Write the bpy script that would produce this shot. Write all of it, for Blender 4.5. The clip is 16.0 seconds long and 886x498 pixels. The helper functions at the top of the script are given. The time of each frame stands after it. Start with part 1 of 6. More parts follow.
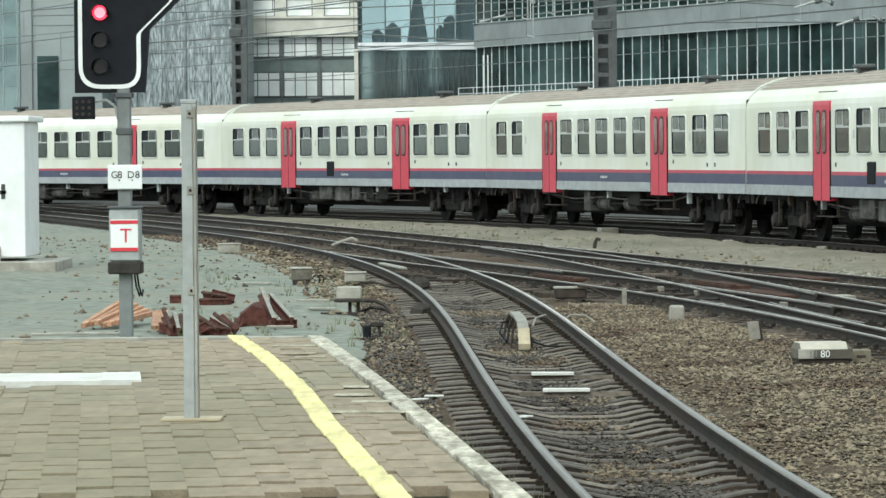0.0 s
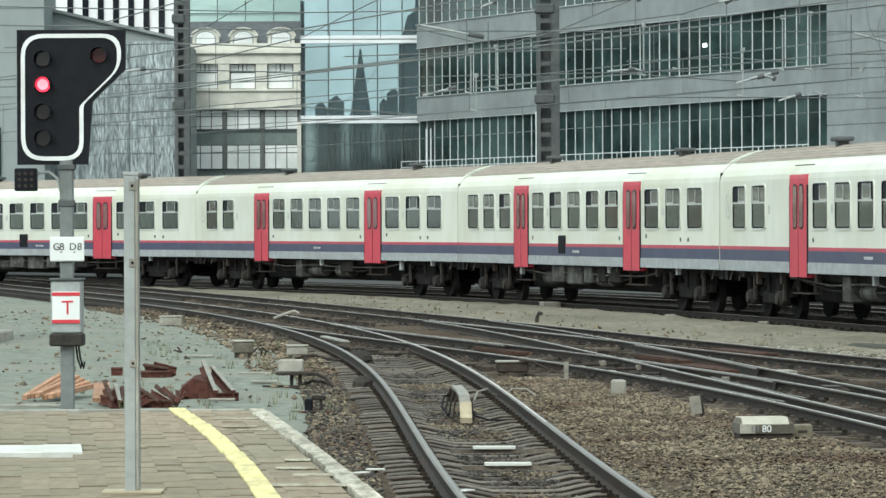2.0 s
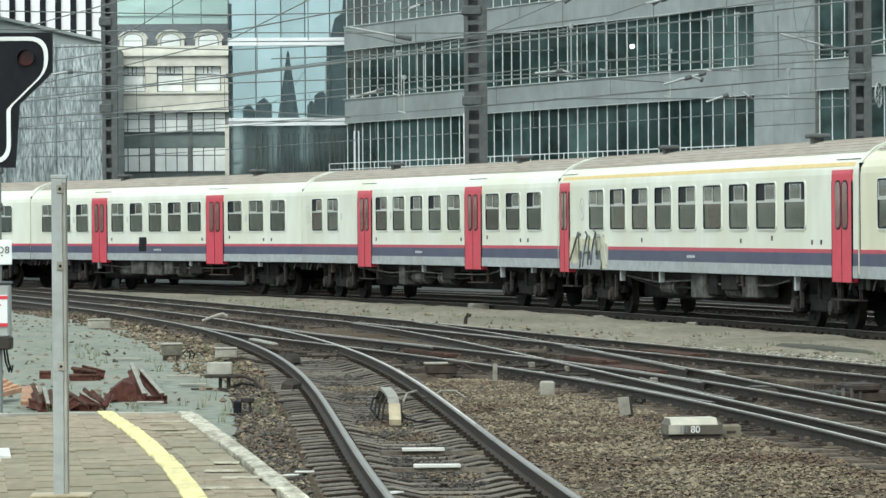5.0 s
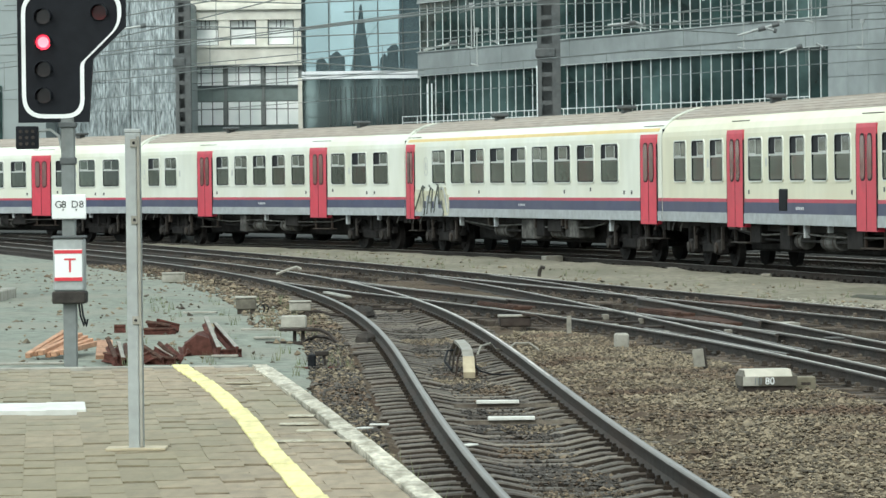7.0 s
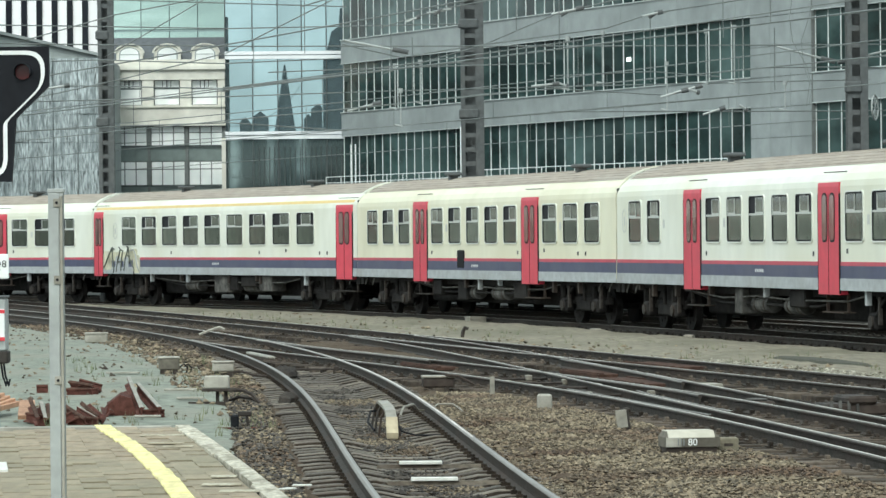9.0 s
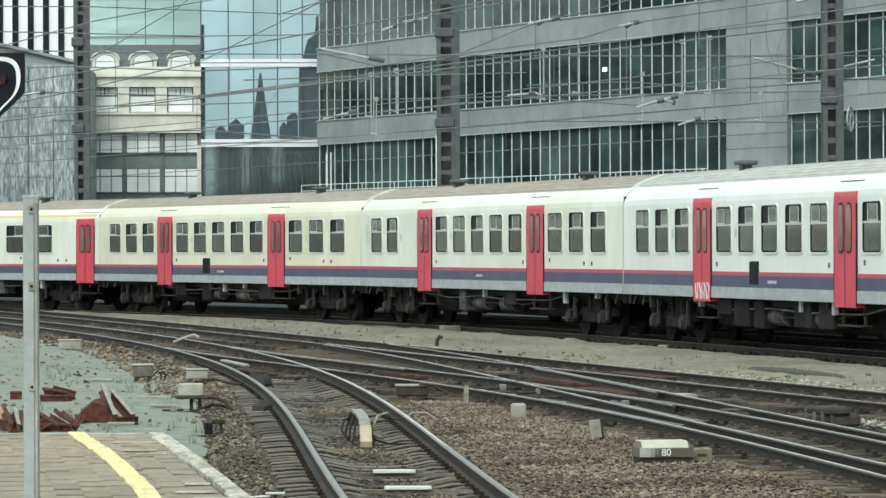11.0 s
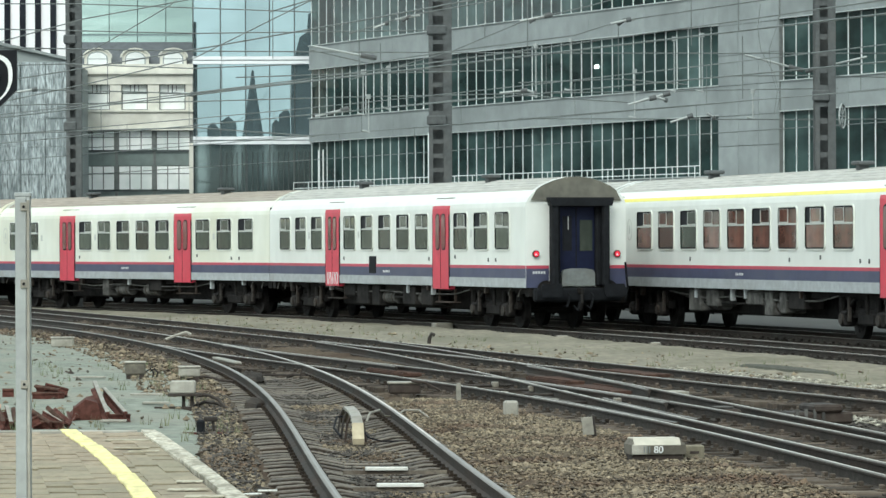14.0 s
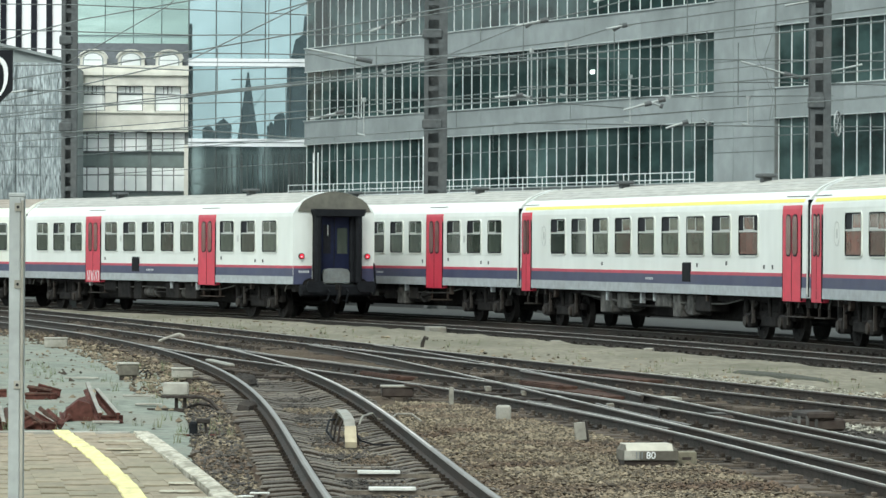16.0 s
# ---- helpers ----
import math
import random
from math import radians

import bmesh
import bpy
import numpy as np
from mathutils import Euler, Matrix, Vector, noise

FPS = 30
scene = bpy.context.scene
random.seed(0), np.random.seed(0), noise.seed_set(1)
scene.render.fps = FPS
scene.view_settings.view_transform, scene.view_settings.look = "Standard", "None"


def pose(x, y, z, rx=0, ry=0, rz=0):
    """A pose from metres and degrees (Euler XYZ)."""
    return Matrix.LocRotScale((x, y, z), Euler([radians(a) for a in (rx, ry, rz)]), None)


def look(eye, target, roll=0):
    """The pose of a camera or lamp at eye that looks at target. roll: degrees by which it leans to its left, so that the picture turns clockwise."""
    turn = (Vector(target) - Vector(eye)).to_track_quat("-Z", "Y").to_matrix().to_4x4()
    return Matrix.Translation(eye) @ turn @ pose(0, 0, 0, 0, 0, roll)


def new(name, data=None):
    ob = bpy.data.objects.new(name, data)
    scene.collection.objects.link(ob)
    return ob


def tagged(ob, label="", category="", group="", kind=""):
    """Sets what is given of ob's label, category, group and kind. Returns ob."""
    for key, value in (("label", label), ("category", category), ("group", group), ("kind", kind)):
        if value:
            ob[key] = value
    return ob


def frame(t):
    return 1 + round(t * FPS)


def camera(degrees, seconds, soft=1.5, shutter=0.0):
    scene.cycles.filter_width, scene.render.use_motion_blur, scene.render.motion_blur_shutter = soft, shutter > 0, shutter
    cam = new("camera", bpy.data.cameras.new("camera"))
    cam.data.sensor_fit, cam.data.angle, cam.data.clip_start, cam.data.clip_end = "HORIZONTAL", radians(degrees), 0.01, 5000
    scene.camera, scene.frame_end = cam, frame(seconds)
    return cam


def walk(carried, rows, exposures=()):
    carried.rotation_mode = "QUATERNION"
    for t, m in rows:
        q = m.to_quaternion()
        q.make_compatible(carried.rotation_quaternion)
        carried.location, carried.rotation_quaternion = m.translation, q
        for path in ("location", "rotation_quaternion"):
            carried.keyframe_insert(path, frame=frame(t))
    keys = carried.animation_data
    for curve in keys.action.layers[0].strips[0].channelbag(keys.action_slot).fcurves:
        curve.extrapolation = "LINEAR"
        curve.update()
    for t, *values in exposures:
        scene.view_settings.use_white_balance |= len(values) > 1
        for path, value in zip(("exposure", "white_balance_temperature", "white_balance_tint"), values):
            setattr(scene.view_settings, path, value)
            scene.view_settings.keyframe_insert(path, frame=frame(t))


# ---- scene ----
# ---- camera ----
EYE = (0.0, 0.0, 2.2)
cam = camera(12.78, 16.0, soft=1.5)
# seconds, sideways and upward slope of the line of sight, roll
AIM = [
    (0, -0.01411, -0.02463, -0.48), (0.5, -0.00632, -0.01001, -0.4), (1, -0.00186, 0.00377, -0.19),
    (1.5, -0.00074, 0.0024, 0.09), (2, 0.00059, -0.00613, -0.22), (2.5, 0.00114, -0.00658, -0.09),
    (3, 0.00471, -0.00082, 0.01), (3.5, 0.0161, 0.00745, -0.17), (3.7, 0.01869, 0.00962, -0.18),
    (5.8, 0.01435, -0.01334, -0.69), (6, 0.01269, -0.01337, -0.79), (6.5, 0.00542, -0.01217, -0.87),
    (7, -2e-05, -0.01755, -0.66), (7.5, -0.00547, -0.01777, -0.8), (8, 0.00563, -0.00852, -0.73),
    (8.5, 0.00858, -0.004, -0.63), (9, 0.0195, -0.00243, -0.53), (9.5, 0.02377, -0.00459, -0.47),
    (12, 0.02673, 0.00216, -0.05), (12.5, 0.02984, 0.00167, -0.08), (13, 0.03316, 0.00136, 0.04),
    (13.5, 0.03124, 0.0002, -0.18), (14, 0.02784, -0.0009, -0.2), (14.5, 0.02694, 0.00073, -0.12),
    (15, 0.0298, 0.00266, 0.26), (15.5, 0.0309, 0.00133, 0.29), (16, 0.02933, 0.0001, 0.29)]
walk(cam, [(t, look(EYE, (1000 * a, 1000.0, 2.2 + 1000 * b), r)) for t, a, b, r in AIM],
     exposures=[(0.0, 0.31, 6200, 1), (1.5, 0.285, 6200, 1), (3.5, 0.29, 6200, 1), (6.0, 0.37, 6200, 1), (8.0, 0.36, 6200, 1), (9.5, 0.34, 6200, 1), (12.0, 0.285, 6200, 1), (14.0, 0.36, 6200, 1), (16.0, 0.39, 6200, 1)])

# ---- world and sun: bright overcast ----
world = bpy.data.worlds.new("overcast_sky")
scene.world = world
world.use_nodes = True
wn, wl = world.node_tree.nodes, world.node_tree.links
sky = wn.new("ShaderNodeTexSky")
sky.sky_type, sky.sun_disc = "NISHITA", False
sky.sun_elevation, sky.sun_rotation = radians(52), radians(200)
sky.air_density, sky.dust_density, sky.ozone_density = 1.0, 6.0, 1.0
white = wn.new("ShaderNodeMixRGB")
white.inputs[0].default_value = 0.8
white.inputs[2].default_value = (7.6, 8.2, 8.3, 1)
wl.new(sky.outputs[0], white.inputs[1])
wl.new(white.outputs[0], wn["Background"].inputs[0])
wn["Background"].inputs[1].default_value = 0.15
sun = new("sun", bpy.data.lights.new("sun", "SUN"))
sun.data.energy, sun.data.angle, sun.data.color = 1.3, radians(25), (1.0, 0.97, 0.92)
sun.matrix_world = look((-40, -60, 100), (0, 60, 0))


# ---- materials ----
def mat(name, base, rough=0.7, metal=0.0, var=0.25, scale=3.0, bump=0.0, bscale=40.0, second=None, stain=0.5, sscale=0.4,
        rnd=0.0, spec=0.5, emit=0.0, stretch=(1, 1, 1), still=False):
    """A surface with grain and larger stains. rnd: how far single objects differ in lightness."""
    m = bpy.data.materials.new(name)
    m.use_nodes = True
    n, l = m.node_tree.nodes, m.node_tree.links
    b = n["Principled BSDF"]
    co = n.new("ShaderNodeTexCoord")
    mp = n.new("ShaderNodeMapping")
    mp.inputs["Scale"].default_value = stretch
    # still things take their grain from the place, so that alike pieces differ
    l.new(n.new("ShaderNodeNewGeometry").outputs["Position"] if still else co.outputs["Object"], mp.inputs[0])
    fine = n.new("ShaderNodeTexNoise")
    fine.inputs["Scale"].default_value, fine.inputs["Detail"].default_value = scale, 6
    l.new(mp.outputs[0], fine.inputs["Vector"])
    big = n.new("ShaderNodeTexNoise")
    big.inputs["Scale"].default_value, big.inputs["Detail"].default_value = sscale, 4
    l.new(mp.outputs[0], big.inputs["Vector"])
    r1 = n.new("ShaderNodeValToRGB")
    r1.color_ramp.elements[0].position, r1.color_ramp.elements[1].position = 0.3, 0.7
    lo, hi = 1 - var, 1 + var
    r1.color_ramp.elements[0].color = (*[min(1, c * lo) for c in base], 1)
    r1.color_ramp.elements[1].color = (*[min(1, c * hi) for c in base], 1)
    l.new(fine.outputs["Fac"], r1.inputs[0])
    out = r1.outputs[0]
    if second:
        r2 = n.new("ShaderNodeValToRGB")
        r2.color_ramp.elements[0].position, r2.color_ramp.elements[1].position = 0.45, 0.65
        r2.color_ramp.elements[0].color, r2.color_ramp.elements[1].color = (0, 0, 0, 1), (stain, stain, stain, 1)
        l.new(big.outputs["Fac"], r2.inputs[0])
        mx = n.new("ShaderNodeMixRGB")
        mx.inputs[2].default_value = (*second, 1)
        l.new(r2.outputs[0], mx.inputs[0])
        l.new(out, mx.inputs[1])
        out = mx.outputs[0]
    if rnd:
        oi = n.new("ShaderNodeObjectInfo")
        rr = n.new("ShaderNodeMapRange")
        rr.inputs["To Min"].default_value, rr.inputs["To Max"].default_value = 1 - rnd, 1 + rnd
        l.new(oi.outputs["Random"], rr.inputs["Value"])
        hs = n.new("ShaderNodeHueSaturation")
        l.new(rr.outputs[0], hs.inputs["Value"])
        l.new(out, hs.inputs["Color"])
        out = hs.outputs[0]
    l.new(out, b.inputs["Base Color"])
    b.inputs["Roughness"].default_value, b.inputs["Metallic"].default_value = rough, metal
    b.inputs["Specular IOR Level"].default_value = spec
    if bump:
        fb = n.new("ShaderNodeTexNoise")
        fb.inputs["Scale"].default_value, fb.inputs["Detail"].default_value = bscale, 5
        l.new(mp.outputs[0], fb.inputs["Vector"])
        bp = n.new("ShaderNodeBump")
        bp.inputs["Strength"].default_value, bp.inputs["Distance"].default_value = bump, 0.02
        l.new(fb.outputs["Fac"], bp.inputs["Height"])
        l.new(bp.outputs[0], b.inputs["Normal"])
    if emit:
        b.inputs["Emission Color"].default_value = (*base, 1)
        b.inputs["Emission Strength"].default_value = emit
    return m


def island(m, amount):
    """Let the joined pieces of one mesh differ in lightness."""
    n, l = m.node_tree.nodes, m.node_tree.links
    b = n["Principled BSDF"]
    src = b.inputs["Base Color"].links[0].from_socket
    g = n.new("ShaderNodeNewGeometry")
    rr = n.new("ShaderNodeMapRange")
    rr.inputs["To Min"].default_value, rr.inputs["To Max"].default_value = 1 - amount, 1 + amount
    l.new(g.outputs["Random Per Island"], rr.inputs["Value"])
    hs = n.new("ShaderNodeHueSaturation")
    l.new(rr.outputs[0], hs.inputs["Value"])
    l.new(src, hs.inputs["Color"])
    l.new(hs.outputs[0], b.inputs["Base Color"])
    return m


M_RAILTOP = mat("worn_rail_steel", (0.16, 0.147, 0.13), 0.5, 0.1, 0.35, 20, second=(0.085, 0.07, 0.058), stain=0.6, sscale=0.8, spec=0.35)
M_RAILHEAD = mat("dark_rail_head", (0.10, 0.09, 0.078), 0.55, 0.1, 0.35, 20, second=(0.07, 0.055, 0.045), stain=0.6, sscale=0.8, spec=0.3)
M_RAILBAND = mat("polished_rail_band", (0.72, 0.685, 0.615), 0.38, 0.5, 0.15, 9, second=(0.30, 0.26, 0.21), stain=0.6, sscale=0.35)
M_RAILDULL = mat("dull_rail_band", (0.19, 0.188, 0.172), 0.5, 0.15, 0.12, 9, second=(0.2, 0.195, 0.18), stain=0.6, sscale=0.5)
# near black for oil, and for the shade painted into the gaps between sleepers
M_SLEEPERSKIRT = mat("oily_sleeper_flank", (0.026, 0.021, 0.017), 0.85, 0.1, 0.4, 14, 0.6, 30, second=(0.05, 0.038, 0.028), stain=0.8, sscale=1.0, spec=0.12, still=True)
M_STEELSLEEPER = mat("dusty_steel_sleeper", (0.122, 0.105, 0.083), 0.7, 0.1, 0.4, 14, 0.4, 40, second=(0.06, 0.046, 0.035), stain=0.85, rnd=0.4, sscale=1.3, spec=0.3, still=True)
M_RAILSIDE = mat("rusty_rail", (0.044, 0.039, 0.034), 0.75, 0.2, 0.35, 8, 0.3, 60, second=(0.058, 0.038, 0.028), spec=0.15)
M_SLEEPER = mat("tarred_wooden_sleeper", (0.066, 0.054, 0.044), 0.9, 0, 0.5, 9, 0.7, 30, second=(0.12, 0.10, 0.078), rnd=0.6, sscale=1.5, spec=0.12, still=True)
# darker copy of the wooden sleeper, with the shade under the trains painted in
M_SLEEPERSHADED = mat("sooty_wooden_sleeper", (0.028, 0.025, 0.022), 0.9, 0, 0.5, 9, 0.7, 30, second=(0.05, 0.044, 0.037), rnd=0.4, sscale=1.5, spec=0.12, still=True)
M_BALLAST = mat("ballast_gravel", (0.085, 0.064, 0.044), 0.95, 0, 0.6, 14, 1.0, 30, second=(0.055, 0.034, 0.022), stain=0.85, sscale=0.5, spec=0.12)
M_BALLAST_DARK = mat("oily_ballast", (0.028, 0.024, 0.021), 0.95, 0, 0.6, 14, 1.0, 30, second=(0.05, 0.042, 0.035), stain=0.7, sscale=0.5, spec=0.12)
M_STONE = island(mat("ballast_stone", (0.158, 0.128, 0.086), 0.9, 0, 0.3, 25, second=(0.068, 0.04, 0.025), stain=0.85, sscale=0.5), 0.7)
M_PALESTONE = island(mat("pale_ballast_stone", (0.30, 0.285, 0.235), 0.9, 0, 0.3, 25, second=(0.18, 0.16, 0.12), stain=0.8, sscale=0.8), 0.5)
M_STONE_DARK = island(mat("oily_ballast_stone", (0.042, 0.036, 0.031), 0.85, 0, 0.3, 25, second=(0.085, 0.074, 0.06), stain=0.7, sscale=0.5), 0.5)
M_MOSS = mat("mossy_gravel", (0.17, 0.185, 0.15), 0.95, 0, 0.35, 5, 0.6, 30, second=(0.21, 0.205, 0.165), stain=0.8, sscale=0.3)
M_BANK = mat("fine_gravel_bank", (0.172, 0.153, 0.11), 0.95, 0, 0.3, 5, 0.6, 25, second=(0.10, 0.092, 0.058), stain=0.85, sscale=0.35, stretch=(1, 0.35, 1))
# kept almost black, as the shade under the trains is in this colour
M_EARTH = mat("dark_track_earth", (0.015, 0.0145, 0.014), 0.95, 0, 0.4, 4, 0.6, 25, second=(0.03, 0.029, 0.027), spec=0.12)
M_PAVER = mat("platform_paver", (0.255, 0.205, 0.14), 0.9, 0, 0.2, 12, 0.5, 60, second=(0.185, 0.165, 0.10), stain=0.6, sscale=0.5, rnd=0.09, stretch=(1, 0.25, 1), still=True)
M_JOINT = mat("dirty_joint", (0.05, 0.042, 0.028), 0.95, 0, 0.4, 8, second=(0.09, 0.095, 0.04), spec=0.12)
M_KERB = mat("worn_white_kerb", (0.50, 0.465, 0.375), 0.9, 0, 0.35, 26, 0.9, 40, second=(0.20, 0.18, 0.13), stain=0.85, sscale=9.0, stretch=(1, 0.3, 1), rnd=0.15, still=True)
M_WORNPAINT = mat("worn_pale_paint", (0.36, 0.33, 0.25), 0.9, 0, 0.35, 26, 0.5, 40, second=(0.23, 0.19, 0.12), stain=0.85, sscale=6.0, stretch=(1, 0.3, 1), still=True)
M_YELLOW = mat("yellow_line_paint", (0.72, 0.66, 0.29), 0.75, 0, 0.14, 22, 0.4, 50, second=(0.45, 0.38, 0.2), stain=0.7, sscale=9.0, rnd=0.05, stretch=(1, 0.2, 1), still=True)
M_WHITELINE = mat("white_line_paint", (0.60, 0.595, 0.55), 0.7, 0, 0.12, 9, 0.2, 50, second=(0.42, 0.41, 0.36), sscale=2.5, still=True)
M_GALV = mat("galvanised_steel", (0.36, 0.38, 0.37), 0.55, 0.35, 0.12, 12, second=(0.28, 0.29, 0.28), sscale=2.0)
M_GREYPOLE = mat("grey_painted_pole", (0.17, 0.185, 0.18), 0.6, 0.1, 0.15, 10, second=(0.12, 0.12, 0.11), sscale=3.0)
M_MAST = mat("dark_steel_mast", (0.098, 0.105, 0.106), 0.7, 0.2, 0.2, 6, second=(0.13, 0.13, 0.125), sscale=1.0, spec=0.12)
M_WIRE = mat("weathered_copper_wire", (0.16, 0.175, 0.17), 0.5, 0.5, 0.2, 2)
M_BLACK = mat("matt_black_panel", (0.012, 0.013, 0.016), 0.55, 0, 0.2, 6, spec=0.12)
M_WHITEPAINT = mat("white_paint", (0.78, 0.79, 0.78), 0.5, 0, 0.06, 8, second=(0.6, 0.6, 0.57), stain=0.4, sscale=2.0)
M_REDPAINT = mat("red_sign_paint", (0.55, 0.03, 0.045), 0.5, 0, 0.08, 8)
M_REDLAMP = mat("lit_red_lens", (1.0, 0.03, 0.07), 0.3, 0, 0.0, 8, emit=1.6)
M_REDCORE = mat("lit_red_core", (1.0, 0.3, 0.36), 0.3, 0, 0.0, 8, emit=1.2)
M_TAILLAMP = mat("red_tail_lamp", (0.75, 0.03, 0.06), 0.15, 0, 0.0, 8, emit=0.3)
M_LENS = mat("dark_lens", (0.03, 0.02, 0.02), 0.12, 0, 0.1, 8)
M_LENSRED = mat("unlit_red_lens", (0.09, 0.012, 0.012), 0.15, 0, 0.1, 8)
M_RUST = mat("rusted_steel", (0.10, 0.042, 0.033), 0.85, 0.1, 0.4, 9, 0.5, 50, second=(0.05, 0.028, 0.024), sscale=2.0, spec=0.12)
M_RUSTPLATE = mat("rusty_brown_plate", (0.068, 0.039, 0.029), 0.9, 0.0, 0.4, 9, 0.7, 30, second=(0.04, 0.029, 0.024), sscale=1.2, spec=0.12)
M_ORANGEWOOD = mat("bright_orange_timber", (0.38, 0.215, 0.13), 0.8, 0, 0.35, 12, 0.3, 40, second=(0.24, 0.12, 0.07), sscale=3.0, rnd=0.25)
M_CONCRETE = mat("pale_concrete", (0.34, 0.325, 0.28), 0.85, 0, 0.2, 6, 0.3, 40, second=(0.18, 0.168, 0.135), stain=0.75, sscale=2.5)
M_DARKMETAL = mat("dark_greasy_metal", (0.045, 0.04, 0.036), 0.7, 0.2, 0.4, 9, 0.3, 40, second=(0.09, 0.06, 0.045), spec=0.12)
M_CROC = mat("weathered_steel_ramp", (0.27, 0.255, 0.215), 0.55, 0.4, 0.25, 10, second=(0.2, 0.17, 0.13), sscale=3.0)
M_CROCEND = mat("cream_painted_end", (0.42, 0.36, 0.245), 0.7, 0, 0.15, 10, second=(0.28, 0.23, 0.16), sscale=4.0)
# rolling stock
M_BODYWHITE = mat("dirty_white_coach_paint", (0.685, 0.70, 0.62), 0.5, 0, 0.06, 2, second=(0.58, 0.575, 0.44), stain=0.65, sscale=0.3, stretch=(1, 1, 0.4), rnd=0.03)
M_BODYCREAM = mat("yellowed_white_coach_paint", (0.67, 0.655, 0.51), 0.5, 0, 0.06, 2, second=(0.58, 0.545, 0.39), stain=0.6, sscale=0.3, stretch=(1, 1, 0.4))
M_BODYCLEAN = mat("clean_white_coach_paint", (0.71, 0.73, 0.69), 0.45, 0, 0.05, 2, second=(0.64, 0.65, 0.60), stain=0.6, sscale=0.35, stretch=(1, 1, 0.4))
M_STRIPERED = mat("red_stripe_paint", (0.45, 0.052, 0.085), 0.5, 0, 0.12, 4, second=(0.33, 0.05, 0.07), sscale=0.8)
M_NAVY = mat("navy_stripe_paint", (0.048, 0.054, 0.105), 0.5, 0, 0.15, 4, second=(0.075, 0.08, 0.12), sscale=0.8)
M_SOLE = mat("grey_solebar_paint", (0.34, 0.36, 0.37), 0.6, 0, 0.15, 5, second=(0.26, 0.26, 0.25), sscale=1.0)
M_DOORRED = mat("red_door_paint", (0.54, 0.034, 0.065), 0.45, 0, 0.1, 4, second=(0.40, 0.03, 0.05), sscale=1.2)
M_OCHRE = mat("ochre_class_stripe", (0.62, 0.47, 0.20), 0.6, 0, 0.1, 4)
M_COVERTOP = mat("cream_cover_paint", (0.44, 0.415, 0.345), 0.7, 0, 0.12, 8, second=(0.32, 0.30, 0.24), sscale=3.0)
M_COVERSIDE = mat("olive_grey_cover_paint", (0.13, 0.118, 0.095), 0.7, 0, 0.3, 8, second=(0.045, 0.04, 0.032), sscale=3.0, spec=0.2)
M_PATH = mat("grey_service_path", (0.05, 0.05, 0.047), 0.9, 0, 0.3, 3, second=(0.035, 0.035, 0.032), sscale=0.4)
M_DRYEARTH = mat("dark_mossy_earth", (0.042, 0.042, 0.028), 0.95, 0, 0.3, 6, 0.4, 30)
M_YSTRIPE = mat("yellow_class_stripe", (0.74, 0.66, 0.13), 0.5, 0, 0.08, 4)
M_ROOFTAN = mat("rust_dusted_roof", (0.31, 0.27, 0.225), 0.8, 0, 0.15, 3, second=(0.38, 0.36, 0.32), stain=0.7, sscale=0.3, stretch=(0.5, 2, 1))
M_ROOFGREY = mat("grey_coach_roof", (0.40, 0.395, 0.365), 0.8, 0, 0.15, 3, second=(0.47, 0.455, 0.41), stain=0.7, sscale=0.3, stretch=(0.5, 2, 1))
M_ROOFEND = mat("sooty_roof_end", (0.115, 0.11, 0.09), 0.8, 0, 0.2, 5, second=(0.17, 0.16, 0.13), sscale=1.5)
M_COACHGLASS = mat("coach_window_glass", (0.048, 0.060, 0.047), 0.06, 0, 0.3, 2.5, second=(0.098, 0.114, 0.09), stain=0.8, sscale=0.7, rnd=0.3, spec=0.3, stretch=(1, 1, 0.6))
M_COACHGLASSRED = mat("coach_window_glass_over_red_seats", (0.115, 0.055, 0.042), 0.06, 0, 0.35, 2.5, second=(0.08, 0.07, 0.058), sscale=1.0, stain=0.9, rnd=0.5, spec=0.3)
M_DOORGLASS = mat("door_window_glass", (0.15, 0.062, 0.058), 0.08, 0, 0.3, 2.5, second=(0.16, 0.11, 0.10), stain=0.8, sscale=0.9, rnd=0.2, spec=0.3)
M_FRAMEALU = mat("aluminium_window_frame", (0.5, 0.51, 0.48), 0.45, 0.4, 0.1, 9)
M_FRAMEPALE = mat("pale_window_surround", (0.66, 0.68, 0.62), 0.45, 0.1, 0.08, 9)
M_RUBBER = mat("black_rubber", (0.011, 0.012, 0.014), 0.7, 0, 0.3, 6, spec=0.12)
M_BOGIE = mat("grimy_bogie_steel", (0.014, 0.013, 0.0125), 0.8, 0.1, 0.5, 6, second=(0.045, 0.041, 0.038), sscale=1.2, spec=0.12)
M_UNDERBOX = mat("dusty_underfloor_box", (0.10, 0.097, 0.09), 0.8, 0, 0.5, 5, second=(0.028, 0.027, 0.026), stain=0.85, sscale=1.8, spec=0.12)
M_BLUEDOOR = mat("blue_gangway_door", (0.010, 0.013, 0.034), 0.5, 0, 0.2, 4, spec=0.12)
M_WRITING = mat("pale_lettering", (0.55, 0.56, 0.56), 0.6, 0, 0.05, 9)
M_DARKWRITING = mat("dark_lettering", (0.05, 0.05, 0.05), 0.6, 0, 0.05, 9)
M_GRAFFITISTROKE = mat("grey_green_graffiti_paint", (0.085, 0.095, 0.08), 0.6, 0, 0.3, 5)
M_GRAFFITI = mat("grey_olive_graffiti", (0.50, 0.48, 0.34), 0.6, 0, 0.5, 3, second=(0.45, 0.44, 0.40), sscale=1.5)
